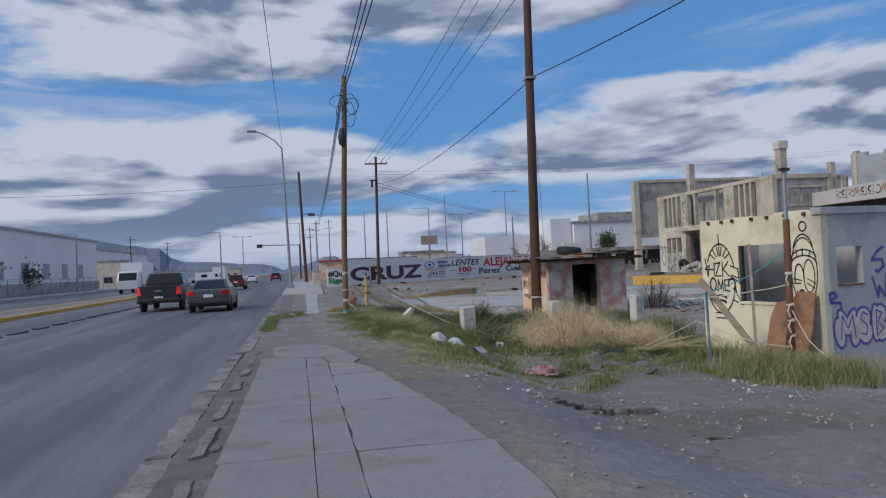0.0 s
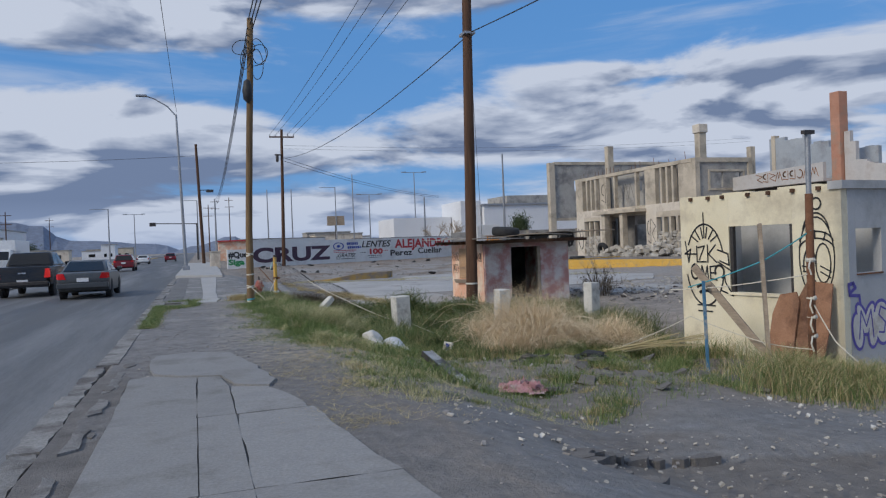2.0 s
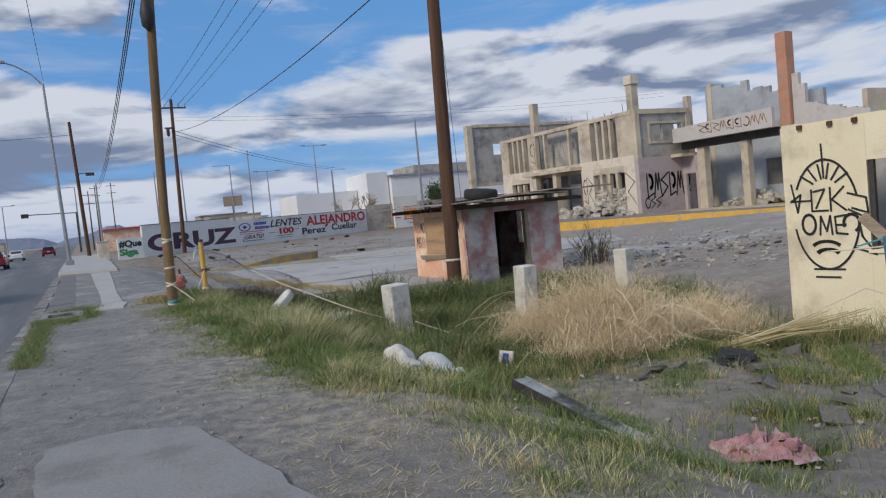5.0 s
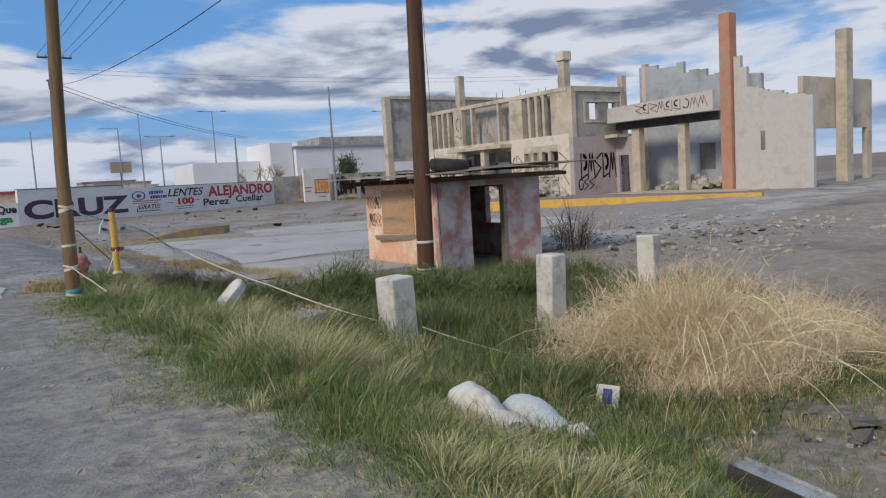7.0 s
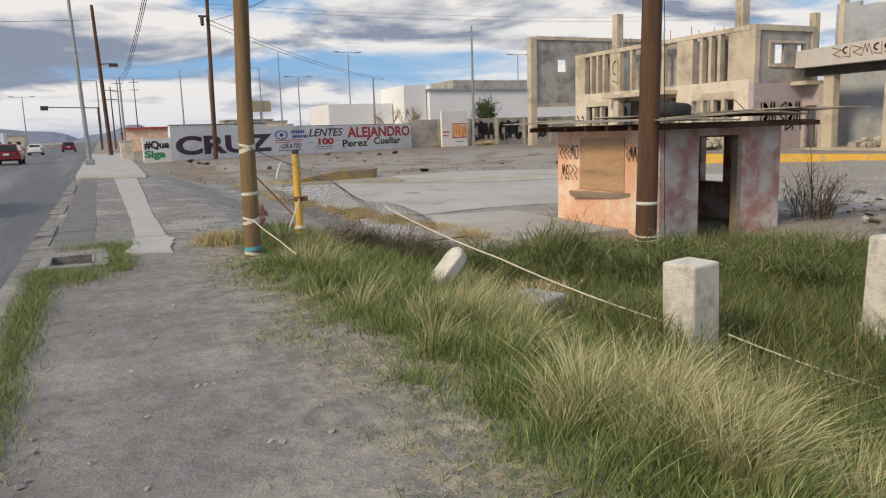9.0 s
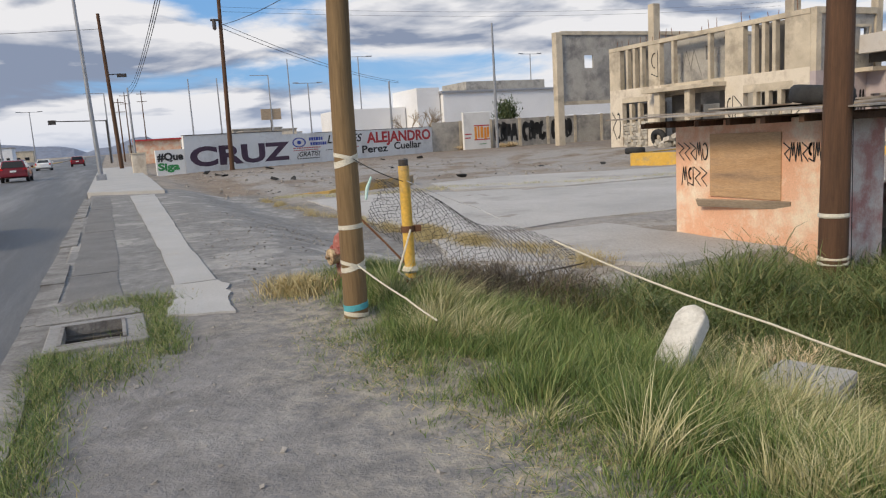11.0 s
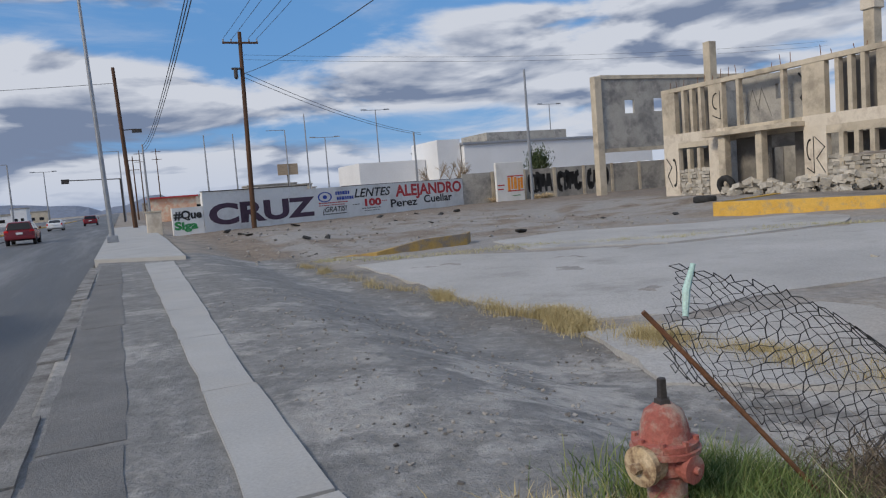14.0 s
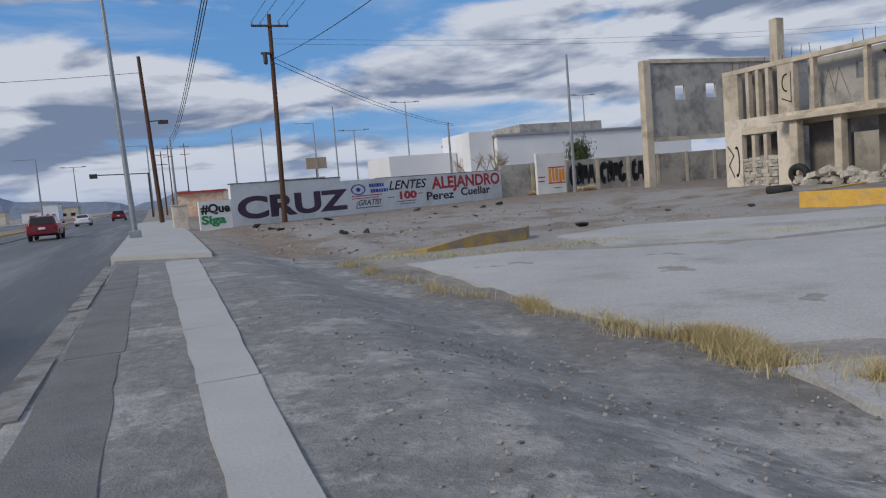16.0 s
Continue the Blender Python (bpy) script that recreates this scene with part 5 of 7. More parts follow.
def mast(x, y, h, kind, label):
    t = thing("street_lamp" if kind != "pole" else "utility_pole", label, "street lamp" if kind != "pole" else "pole", group="far masts")
    Geo().tube([(x, y, -0.6), (x, y, h)], [0.16, 0.09], 8).part("post", M_galv if kind != "pole" else M_wood2, t)
    if kind == "tee":
        Geo().box(x - 2.2, y - 0.05, h - 0.1, x + 2.2, y + 0.05, h).part("arm", M_galv, t)
        for s in (-2.2, 2.2):
            Geo().box(x + s - 0.5, y - 0.15, h - 0.05, x + s + 0.5, y + 0.15, h + 0.12).part("lamp_head", M_galv, t)
    elif kind == "left":
        Geo().box(x - 3.2, y - 0.05, h - 0.05, x, y + 0.05, h + 0.05).part("arm", M_galv, t)
    elif kind == "pole":
        for z in (h - 0.8, h - 2.6):
            Geo().box(x - 1.1, y - 0.06, z, x + 1.1, y + 0.06, z + 0.12).part("crossarm", M_wood2, t)
    return t


for x, y, h, kind in ((44, 150, 16.5, "tee"), (27.2, 150, 13.5, "left"), (34.2, 150, 12, "tee"), (81, 150, 16.6, "tee"), (30.8, 150, 16.2, "bare"), (13.7, 150, 13.2, "bare"), (18.4, 150, 13.2, "bare"), (5, 200, 15, "pole"), (9, 210, 16, "pole"), (2.9, 112, 9.0, "bare"), (-36, 90, 9, "left"), (-36, 130, 9.5, "left"), (-36, 170, 11, "pole"), (-15, 210, 12, "tee"), (-15, 150, 10, "left"), (0.6, 160, 12, "left"), (3.0, 175, 12, "pole"), (33.2, 78.6, 11.2, "bare"), (28.6, 94, 7.5, "bare"), (-40, 240, 13, "pole")):
    mast(x, y, h, kind, "slim grey lighting mast in the distance" if kind != "pole" else "far dark power pole with crossarms")
sig = thing("traffic_signal", "traffic light on a long mast arm over the road", "traffic light")
Geo().tube([(0.4, 150, 0), (0.4, 150, 7)], 0.14, 8).part("post", M_iron, sig)
Geo().tube([(0.4, 150, 6.9), (-7.5, 150, 7.1)], 0.08, 8).part("arm", M_iron, sig)
Geo().box(-8.0, 149.8, 6.6, -6.9, 150.2, 7.3).part("signal_head", M_iron, sig)
bb = thing("billboard", "small grey roadside billboard on one post", "billboard")
Geo().box(25.4, 150, 5.8, 28.9, 150.3, 7.7).part("panel", M_board, bb)
Geo().tube([(27.1, 150.2, -0.5), (27.1, 150.2, 5.8)], 0.15, 8).part("post", M_iron, bb)

# ---- yellow guard house ----
HM = pose(10.41, 12.23, 0, 0, 0, 9.4)
house = thing("guard_house", "small cream-plastered house with spray paint and empty windows", "building", HM)
def hb(x0, y0, z0, x1, y1, z1, m_, name="wall", label="", bev=0.0):
    return Geo().box(x0, y0, z0, x1, y1, z1).part(name, m_, house, label, bevel=bev)
HZ, HT, L = -1.1, 2.2, 3.55
# cream front with a window opening
hb(0, 0.0, HZ, 0.16, 0.93, 2.12, M_yplaster); hb(0, 2.32, HZ, 0.16, L, 2.16, M_yplaster)
hb(0, 0.932, HZ, 0.16, 2.318, 0.27, M_yplaster); hb(0, 0.932, 1.55, 0.16, 2.318, 2.14, M_yplaster)
hb(-0.03, 0.9, 0.22, 0.2, 2.35, 0.268, M_yplaster, "sill")
random.seed(71)
y = 0.05
while y < L - 0.1:
    ln = random.uniform(0.25, 0.6)
    hb(0.004, y, 2.1, 0.156, min(y + ln, L), 2.17 + random.uniform(0, 0.05), M_yplaster, "broken_edge")
    y += ln
for y in (0.35, 0.85, 1.35, 1.8, 2.4, 2.75, 3.2):
    hb(-0.05, y, 2.1, 0.5, y + 0.07, 2.17, M_wood2, "beam_end")
# grey side with a small window and a doorway
def gbx(x0, x1, z0, z1, name="side_wall"):
    return hb(x0, -0.004, z0, x1, 0.15, z1, M_gplaster, name)
gbx(0.162, 0.36, HZ, 2.1); gbx(1.08, 1.8, HZ, 2.1)
gbx(0.362, 1.078, HZ, 0.66); gbx(0.362, 1.078, 1.42, 2.1); gbx(1.802, 5.0, 1.67, 2.1, "beam")
hb(-0.05, -0.06, 2.1, 5.1, 0.2, 2.24, M_gplaster, "parapet")
hb(0.36, -0.03, 0.63, 1.08, 0.18, 0.658, M_rust, "sill")
hb(0.17, L - 0.16, HZ, 1.8, L, 2.15, M_gplaster, "rear_wall"); hb(1.64, 0.152, HZ, 1.8, L - 0.162, 2.15, M_gplaster, "end_wall")
hb(1.802, L - 0.16, HZ, 5.0, L, 0.45, M_yplaster, "low_wall"); hb(4.82, 0.0, HZ, 5.0, 0.148, 1.668, M_gplaster, "pier")
hb(0.17, 0.16, HZ, 1.63, L - 0.17, -0.78, M_conc, "floor"); hb(1.81, 0.0, HZ, 4.81, L - 0.17, -0.85, M_conc, "floor")
hb(0.01, 0.935, 0.272, 0.1, 0.99, 1.548, M_iron, "window_frame"); hb(0.02, 2.24, 0.27, 0.1, 2.31, 1.55, M_iron, "window_frame")


def ribbon(geo, pts, w, place):
    """A flat painted line of width w through 2D points; place puts (s, z) on the wall."""
    for (sa, za), (sb, zb) in zip(pts, pts[1:]):
        d = math.hypot(sb - sa, zb - za)
        if d < 1e-6:
            continue
        e = 0.35 * w / d
        sa, za, sb, zb = sa - (sb - sa) * e, za - (zb - za) * e, sb + (sb - sa) * e, zb + (zb - za) * e
        nx, nz = -(zb - za) / d * w / 2, (sb - sa) / d * w / 2
        geo.face(place(sa - nx, za - nz), place(sb - nx, zb - nz), place(sb + nx, zb + nz), place(sa + nx, za + nz))


def arc(cx, cz, rx, rz, a0, a1, n=16):
    return [(cx + rx * math.cos(radians(a0 + (a1 - a0) * k / n)), cz + rz * math.sin(radians(a0 + (a1 - a0) * k / n))) for k in range(n + 1)]


def spray(strokes, w, place, material, parent, name="graffiti", label=""):
    gg = Geo()
    for k, s in enumerate(strokes):
        ribbon(gg, s, w, lambda a, b: place(a, b, 0.0005 * (k % 5)))
    me = bpy.data.meshes.new(name)
    me.from_pydata(gg.v, [], gg.f)
    me.materials.append(material)
    ob = new(name, me)
    ob.parent = parent
    if label:
        tagged(ob, label)
    return ob


on_front = lambda s, z, e=0.0: (-0.008 - e, L - s, z)      # s runs from the far corner towards the near one
sunface = [arc(0.62, 0.8, 0.48, 0.82, 20, 150), arc(0.62, 0.8, 0.48, 0.82, 195, 345), [(0.62, 1.35), (0.61, 1.85)]]
for k in range(6):
    a = radians(35 + 22 * k)
    sunface.append([(0.62 + 0.2 * math.cos(a), 1.18 + 0.16 * math.sin(a)), (0.62 + 0.42 * math.cos(a), 1.18 + 0.38 * math.sin(a))])
sunface += [[(0.12, 1.28), (0.2, 0.85), (0.26, 1.12), (0.1, 1.02), (0.4, 1.02)], [(0.42, 1.18), (0.42, 0.86), (0.66, 0.86)], [(0.45, 1.15), (0.62, 1.18), (0.48, 0.9)], [(0.7, 1.2), (0.7, 0.85)], [(0.9, 1.2), (0.72, 1.02), (0.92, 0.85)], [(0.95, 1.1), (1.2, 1.02), (1.22, 0.8), (1.0, 0.88)], [(0.95, 0.86), (1.28, 0.68)]]
sunface += [arc(0.36, 0.66, 0.1, 0.15, 0, 360), [(0.52, 0.5), (0.54, 0.78), (0.62, 0.55), (0.68, 0.78), (0.7, 0.5)], [(0.9, 0.78), (0.75, 0.76), (0.76, 0.52), (0.92, 0.5)], [(0.76, 0.64), (0.9, 0.64)], arc(0.98, 0.66, 0.11, 0.13, -60, 200)]
sunface += [arc(0.6, 0.28, 0.22, 0.12, 30, 150), arc(0.62, 0.2, 0.16, 0.08, 20, 160), [(0.4, -0.02), (0.85, -0.02)], [(0.42, -0.14), (0.78, -0.14)], [(1.0, 0.3), (1.3, 0.2), (1.12, 0.46), (1.1, 0.6)]]
spray(sunface, 0.028, on_front, M_black, house, label="black spray-painted sun face and tag")
balloon = [arc(3.08, 0.95, 0.33, 0.7, 0, 360, 26), arc(3.08, 1.2, 0.32, 0.2, 10, 170), arc(3.08, 1.08, 0.33, 0.2, 10, 170), arc(3.08, 1.3, 0.26, 0.42, 20, 160), arc(3.1, 1.88, 0.09, 0.1, 0, 360), arc(3.2, 0.85, 0.14, 0.34, 0, 360), arc(2.95, 0.8, 0.12, 0.3, 0, 200), [(2.8, 0.8), (3.0, 0.76)], [(2.82, 0.7), (2.98, 0.7)], [(3.15, 0.8), (3.35, 0.7)], [(3.15, 0.7), (3.33, 0.6)], arc(3.0, 0.5, 0.05, 0.06, 0, 360)]
balloon += [[(2.92, 1.24), (2.9, 1.4)], [(3.06, 1.28), (3.06, 1.42)], [(3.22, 1.24), (3.26, 1.38)], [(2.72, 0.24), (2.85, 0.3), (2.78, 0.14), (2.9, 0.12)], [(2.95, 0.3), (2.96, 0.12), (3.06, 0.3)]]
spray(balloon, 0.022, on_front, M_black, house, label="black spray-painted cartoonish balloon")
on_side = lambda s, z, e=0.0: (s, -0.012 - e, z)
tagthings = [[(0.16, 0.35), (0.3, 0.42), (0.24, 0.5), (0.12, 0.48), (0.14, 0.3), (0.4, 0.28), (0.42, 0.12)], [(1.68, 1.38), (1.5, 1.3), (1.34, 1.12), (1.62, 1.12), (1.66, 0.98), (1.5, 0.86), (1.42, 0.9)], [(1.32, 0.76), (1.46, 0.34), (1.5, 0.56), (1.66, 0.34), (1.72, 0.82)]]
for one in tagthings:
    spray([one], 0.05, on_side, M_purple, house, label="purple spray-painted tag letter")


def fat_letter(cx, cz, w, h, pieces, place):
    """One swollen letter: a purple rim with a pale fill, from overlapping rounded lobes given in fractions of its box."""
    for grow, material, e, nm in ((0.055, M_purple, 0.0, "graffiti_rim"), (0.0, M_plasticw, 0.003, "graffiti_fill")):
        for k, (px, pz, rx, rz, tilt) in enumerate(pieces):
            c, sn = math.cos(radians(tilt)), math.sin(radians(tilt))
            pts = []
            for q in range(22):
                a = 2 * math.pi * q / 22
                u, v = (rx * w + grow) * math.cos(a), (rz * h + grow) * math.sin(a)
                pts.append(place(cx + px * w + u * c - v * sn, cz + pz * h + u * sn + v * c, e + 0.0004 * k))
            fl = Geo()
            fl.face(*pts)
            fl.part(nm, material, house, "purple rim of a bubble letter" if grow else "whitish spray fill of a bubble letter")


fat_letter(0.56, -0.22, 0.75, 0.8, ((-0.3, -0.12, 0.17, 0.36, 8), (-0.12, 0.12, 0.13, 0.34, 28), (0.1, 0.12, 0.13, 0.34, -28), (0.28, -0.12, 0.17, 0.36, -8)), on_side)
fat_letter(1.0, -0.2, 0.5, 0.8, ((0.0, 0.18, 0.36, 0.24, 0), (0.08, -0.2, 0.36, 0.26, 0), (0.0, 0.0, 0.22, 0.2, 30)), on_side)
fat_letter(1.42, -0.18, 0.55, 0.82, ((-0.14, 0.0, 0.18, 0.44, 0), (0.1, 0.2, 0.28, 0.22, 0), (0.14, -0.2, 0.32, 0.24, 0)), on_side)
inner = [[(0.36, -0.45), (0.42, 0.02), (0.56, -0.25), (0.7, 0.02), (0.76, -0.45)], [(1.12, 0.0), (0.98, 0.06), (0.92, -0.08), (1.1, -0.22), (1.06, -0.4), (0.92, -0.38)], [(1.36, -0.46), (1.36, 0.08), (1.52, 0.02), (1.4, -0.16), (1.56, -0.3), (1.36, -0.46)]]
for one in inner:
    spray([one], 0.028, lambda a, b, e=0.0: on_side(a, b, e + 0.006), M_purple, house, label="thin purple line inside a bubble letter")

sheet = thing("rusted_sheet", "rusted metal sheet leaning against the cream wall", "metal sheet", HM)
Geo().prism([(0, 0), (0.62, 0), (0.66, 0.75), (0.62, 1.5), (0.15, 1.54), (0.0, 1.2)], -0.012, 0.012).move(pose(-0.46, 0.74, -0.95, 76, 0, -90)).part("sheet", M_rustsheet, sheet)
sheet2 = thing("rusted_sheet", "rusted metal sheet leaning against the cream wall", "metal sheet", HM)
Geo().prism([(0, 0), (0.5, 0), (0.5, 1.2), (0.42, 1.36), (0.1, 1.3), (0.0, 0.95)], -0.012, 0.012).move(pose(-0.52, 1.16, -0.97, 76, 0, -90)).part("sheet", M_rustsheet, sheet2)
for lab, a, b, w_, m_ in (("weathered timber plank leaning across a fence line", (9.14, 12.19, -0.98), (8.5, 13.62, 0.86), 0.13, M_board), ("weathered timber plank standing before the window", (8.78, 12.17, -1.05), (8.98, 12.53, 1.56), 0.12, M_board), ("thin blue-painted stick holding up a plank", (8.4, 13.2, -1.05), (8.44, 13.3, 0.62), 0.05, M_bluestick)):
    t = thing("plank", lab, "plank", group="planks")
    d = Vector(b) - Vector(a)
    Geo().box(-w_ / 2, -0.025, 0, w_ / 2, 0.025, d.length).move(Matrix.Translation(a) @ d.to_track_quat("Z", "X").to_matrix().to_4x4()).part("board", m_, t, bevel=0.006)
pp = thing("pipe_post", "brown steel pipe post with a thinner pipe set in its top", "post")
Geo().tube([(9.33, 11.87, -1.1), (9.37, 11.87, 2.0)], 0.062, 12).part("lower_pipe", M_rust, pp, smooth=True)
Geo().tube([(9.37, 11.87, 2.0), (9.38, 11.87, 3.0)], 0.042, 12).part("upper_pipe", M_galv, pp, smooth=True)
Geo().box(9.28, 11.82, 2.94, 9.48, 11.9, 3.0).part("cap", M_iron, pp)
for z, mm in ((0.95, M_tape), (0.35, M_rope), (0.05, M_rope), (-0.25, M_tape)):
    Geo().lathe(9.36, 11.87, [(0.064, z - .03), (0.08, z), (0.064, z + .04)], 10).part("tied_rag", mm, pp)
    Geo().tube([(9.3, 11.82, z), (9.21, 11.76, z - 0.1), (9.24, 11.74, z - 0.22)], 0.014, 5).part("rag_end", mm, pp)
def cord(points, r, material, label, name="cord"):
    pts = []
    P = [Vector(p) for p in points]
    for a, b in zip(P, P[1:]):
        n = 8
        pts += [a.lerp(b, k / n) - Vector((0, 0, 0.05 * (b - a).length / 3 * 4 * (k / n) * (1 - k / n))) for k in range(n)]
    pts.append(P[-1])
    return tagged(Geo().tube(pts, r, 6).part(name, material), label, "cord", "cords")
cord([(9.34, 11.82, 1.42), (8.95, 12.45, 0.95), (8.35, 13.6, 0.5)], 0.011, M_teal, "teal strap stretched before the window")
cord([(9.34, 11.82, 0.75), (8.93, 12.4, 0.62), (8.2, 13.9, 0.45)], 0.01, M_rope, "pale cord stretched before the window")
cord([(9.3, 11.82, -0.45), (8.95, 12.4, -0.4), (8.3, 13.5, 0.0), (7.6, 14.6, -0.6)], 0.008, M_rope, "slack pale cord near the ground")
cord([(9.33, 11.8, 0.25), (9.42, 11.5, -0.3), (9.55, 11.2, -0.6)], 0.01, M_rope, "loose pale cord at the post")

# ---- pink booth ----
booth = thing("booth", "small pink and orange plastered booth with a boarded window", "booth")
BX0, BX1, BY0, BY1, BZ = 9.03, 12.05, 24.8, 28.05, -1.15
def bb_(x0, y0, z0, x1, y1, z1, m_, name="wall", label="", bev=0.0):
    return Geo().box(x0, y0, z0, x1, y1, z1).part(name, m_, booth, label, bevel=bev)
bb_(BX0, BY0, BZ, 9.95, BY0 + 0.16, 1.36, M_pink); bb_(11.02, BY0, BZ, BX1, BY0 + 0.16, 1.36, M_pink); bb_(9.952, BY0 + 0.002, 1.22, 11.018, BY0 + 0.158, 1.36, M_pink)
bb_(10.9, BY0 - 0.02, -0.95, 11.0, BY0 + 0.14, 1.22, M_board, "door_jamb")
for ya, yb, za, zb in ((BY0 + 0.162, 25.8, BZ, 1.42), (27.2, BY1, BZ, 1.45), (25.802, 27.198, BZ, 0.2), (25.802, 27.198, 1.2, 1.44)):
    bb_(BX0, ya, za, BX0 + 0.16, yb, zb, M_orange)
for ya, yb, za, zb in ((BY0 + 0.162, 26.1, BZ, 1.42), (26.75, BY1, BZ, 1.42), (26.102, 26.748, BZ, 0.2), (26.102, 26.748, 1.15, 1.42)):
    bb_(BX1 - 0.16, ya, za, BX1, yb, zb, M_pink, "wall")
bb_(BX0 + 0.162, BY1 - 0.16, BZ, BX1 - 0.162, BY1, 1.42, M_pink, "wall")
bb_(BX0 + 0.162, BY0 + 0.162, BZ, BX1 - 0.162, BY1 - 0.162, -0.95, M_conc, "floor")
# Deck added under the sheets to keep daylight from leaking through roof gaps.
# Lining added on the inner wall; its near-black colour paints the interior shade.
bb_(8.6, 24.4, 1.452, 12.45, 28.35, 1.47, M_wood2, "roof_deck"); bb_(BX0 + 0.165, BY1 - 0.168, -0.948, BX1 - 0.165, BY1 - 0.162, 1.41, M_shade_black, "inner_lining", "added near-black lining for the shade inside the booth")
bb_(BX0 - 0.02, 25.78, 0.18, BX0 + 0.02, 27.22, 1.22, M_ply, "window_board", "weathered plywood board over the window")
Geo().box(-0.9, -0.1, -0.02, 0.9, 0.03, 0.02).move(pose(BX0 - 0.07, 26.5, 0.12, 65, 0, 92) @ pose(0, 0, 0, 0, 3, 0)).part("ledge", M_board, booth)
on_booth = lambda s, z, e=0.0: (BX0 - 0.008 - e, s, z)
random.seed(81)
roofm = (M_tin, M_tin, M_board, M_tin, M_tin, M_board)
for k in range(6):
    x0 = 8.3 + k * 0.8
    zt = 1.46 + 0.02 * k + random.uniform(0, 0.05)
    s = Geo().box(-0.44, -2.45, 0, 0.44, 2.45, 0.025)
    s.move(pose(x0 + 0.4, 26.45 + random.uniform(-.3, .3), zt + 0.05, random.uniform(-2.2, 2.2), random.uniform(-4, 4), random.uniform(-5, 5)))
    s.part("roof_sheet", roofm[k], booth)
for k in range(7):
    y = 24.3 + k * 0.66
    Geo().box(8.5, y, 1.36, 12.5, y + 0.09, 1.45).part("roof_beam", M_wood2, booth)
tyre_roof = thing("tyre", "old black tyre lying on the booth roof", "tyre", group="old tyres")
def tyre_geo(R, r, n=26, k=12):
    t = Geo()
    base = len(t.v)
    for i in range(n):
        a = 2 * math.pi * i / n
        for j in range(k):
            b = 2 * math.pi * j / k
            rr = R + r * math.copysign(abs(math.cos(b)) ** 0.7, math.cos(b))
            t.v.append((rr * math.cos(a), rr * math.sin(a), 1.15 * r * math.copysign(abs(math.sin(b)) ** 0.7, math.sin(b))))
    for i in range(n):
        for j in range(k):
            t.f.append((i * k + j, ((i + 1) % n) * k + j, ((i + 1) % n) * k + (j + 1) % k, i * k + (j + 1) % k))
    return t
tyre_geo(0.36, 0.13).move(pose(10.4, 26.2, 1.75, 6, 3, 0)).part("tread", M_tyre, tyre_roof, smooth=True)
for x, y, z, rx, rz in ((30.6, 53.4, 0.42, 75, 95), (27.2, 51.5, -0.12, 0, 0)):
    tt = thing("tyre", "old black tyre leaning on the stones before the ruin" if rx else "old black tyre lying on the lot", "tyre", group="old tyres")
    tyre_geo(0.42, 0.16).move(pose(x, y, z, rx, 0, rz)).part("tread", M_tyre, tt, smooth=True)

# graffiti on ruin, shop and walls
random.seed(91)
def scribble(s0, s1, z0, z1, n, place, parent, w=0.06, material=None):
    st = []
    for i in range(n):
        cx = s0 + (s1 - s0) * (i + 0.5) / n
        hw, hz = (s1 - s0) / n * 0.5, (z1 - z0) / 2
        k = random.choice((0, 1, 2, 3))
        zc = (z0 + z1) / 2
        if k == 0:
            st.append(arc(cx, zc, hw * 0.8, hz * 0.9, random.uniform(0, 90), random.uniform(280, 380)))
        elif k == 1:
            st.append([(cx - hw, z0), (cx - hw * 0.3, z1), (cx, z0 + hz * 0.6), (cx + hw * 0.4, z1), (cx + hw, z0)])
        elif k == 2:
            st.append([(cx - hw * .7, z1), (cx - hw * 0.7, z0), (cx + hw * .8, z0 + hz * 0.3)])
            st.append(arc(cx, zc + hz * 0.3, hw * 0.7, hz * 0.55, -90, 100))
        else:
            st.append([(cx + hw, z1), (cx - hw, zc + hz * .4), (cx + hw * .7, zc - hz * .2), (cx - hw, z0)])
    spray(st, w, place, material or M_black, parent)
for s0, s1, z0, z1, n in ((27.27, 27.98, 0.78, 1.08, 5), (27.3, 27.9, 0.34, 0.66, 4), (25.1, 25.74, 0.78, 1.05, 6)):
    scribble(s0, s1, z0, z1, n, on_booth, booth, 0.018)
on_face = lambda s, z, e=0.0: (FX - 0.012 - e, s, z)
scribble(58.7, 59.6, 0.4, 2.2, 2, on_face, ruin, 0.07)
scribble(54.8, 55.6, 4.2, 5.8, 1, on_face, ruin, 0.05)
scribble(48.2, 49.3, 0.8, 2.6, 2, on_face, ruin, 0.05)
scribble(44.0, 44.8, 0.6, 2.6, 1, on_face, ruin, 0.05)
on_back = lambda s, z, e=0.0: (FX + 0.985 - e, s, z)
scribble(49.8, 50.4, 3.9, 6.0, 1, on_back, ruin, 0.09)
scribble(52.2, 54.0, 4.0, 5.6, 1, on_back, ruin, 0.05, M_inside)
on_end = lambda s, z, e=0.0: (s, 43.54 - e, z)
scribble(32.4, 36.2, 0.9, 2.4, 6, on_end, ruin, 0.1)
scribble(32.2, 33.6, 0.2, 0.9, 3, on_end, ruin, 0.06)
on_par = lambda s, z, e=0.0: (SX - 0.742 - e, s, z)
scribble(36.2, 41.2, 4.5, 5.05, 9, on_par, shop, 0.045, M_rustsheet)
on_gw = lambda s, z, e=0.0: (s, -0.012 - e, z)
for s0, s1 in ((3.3, 5.8), (6.6, 9.0), (9.7, 12.2), (13.0, 15.2)):
    scribble(s0, s1, 0.5, 2.0, 4, on_gw, gwall, 0.2)

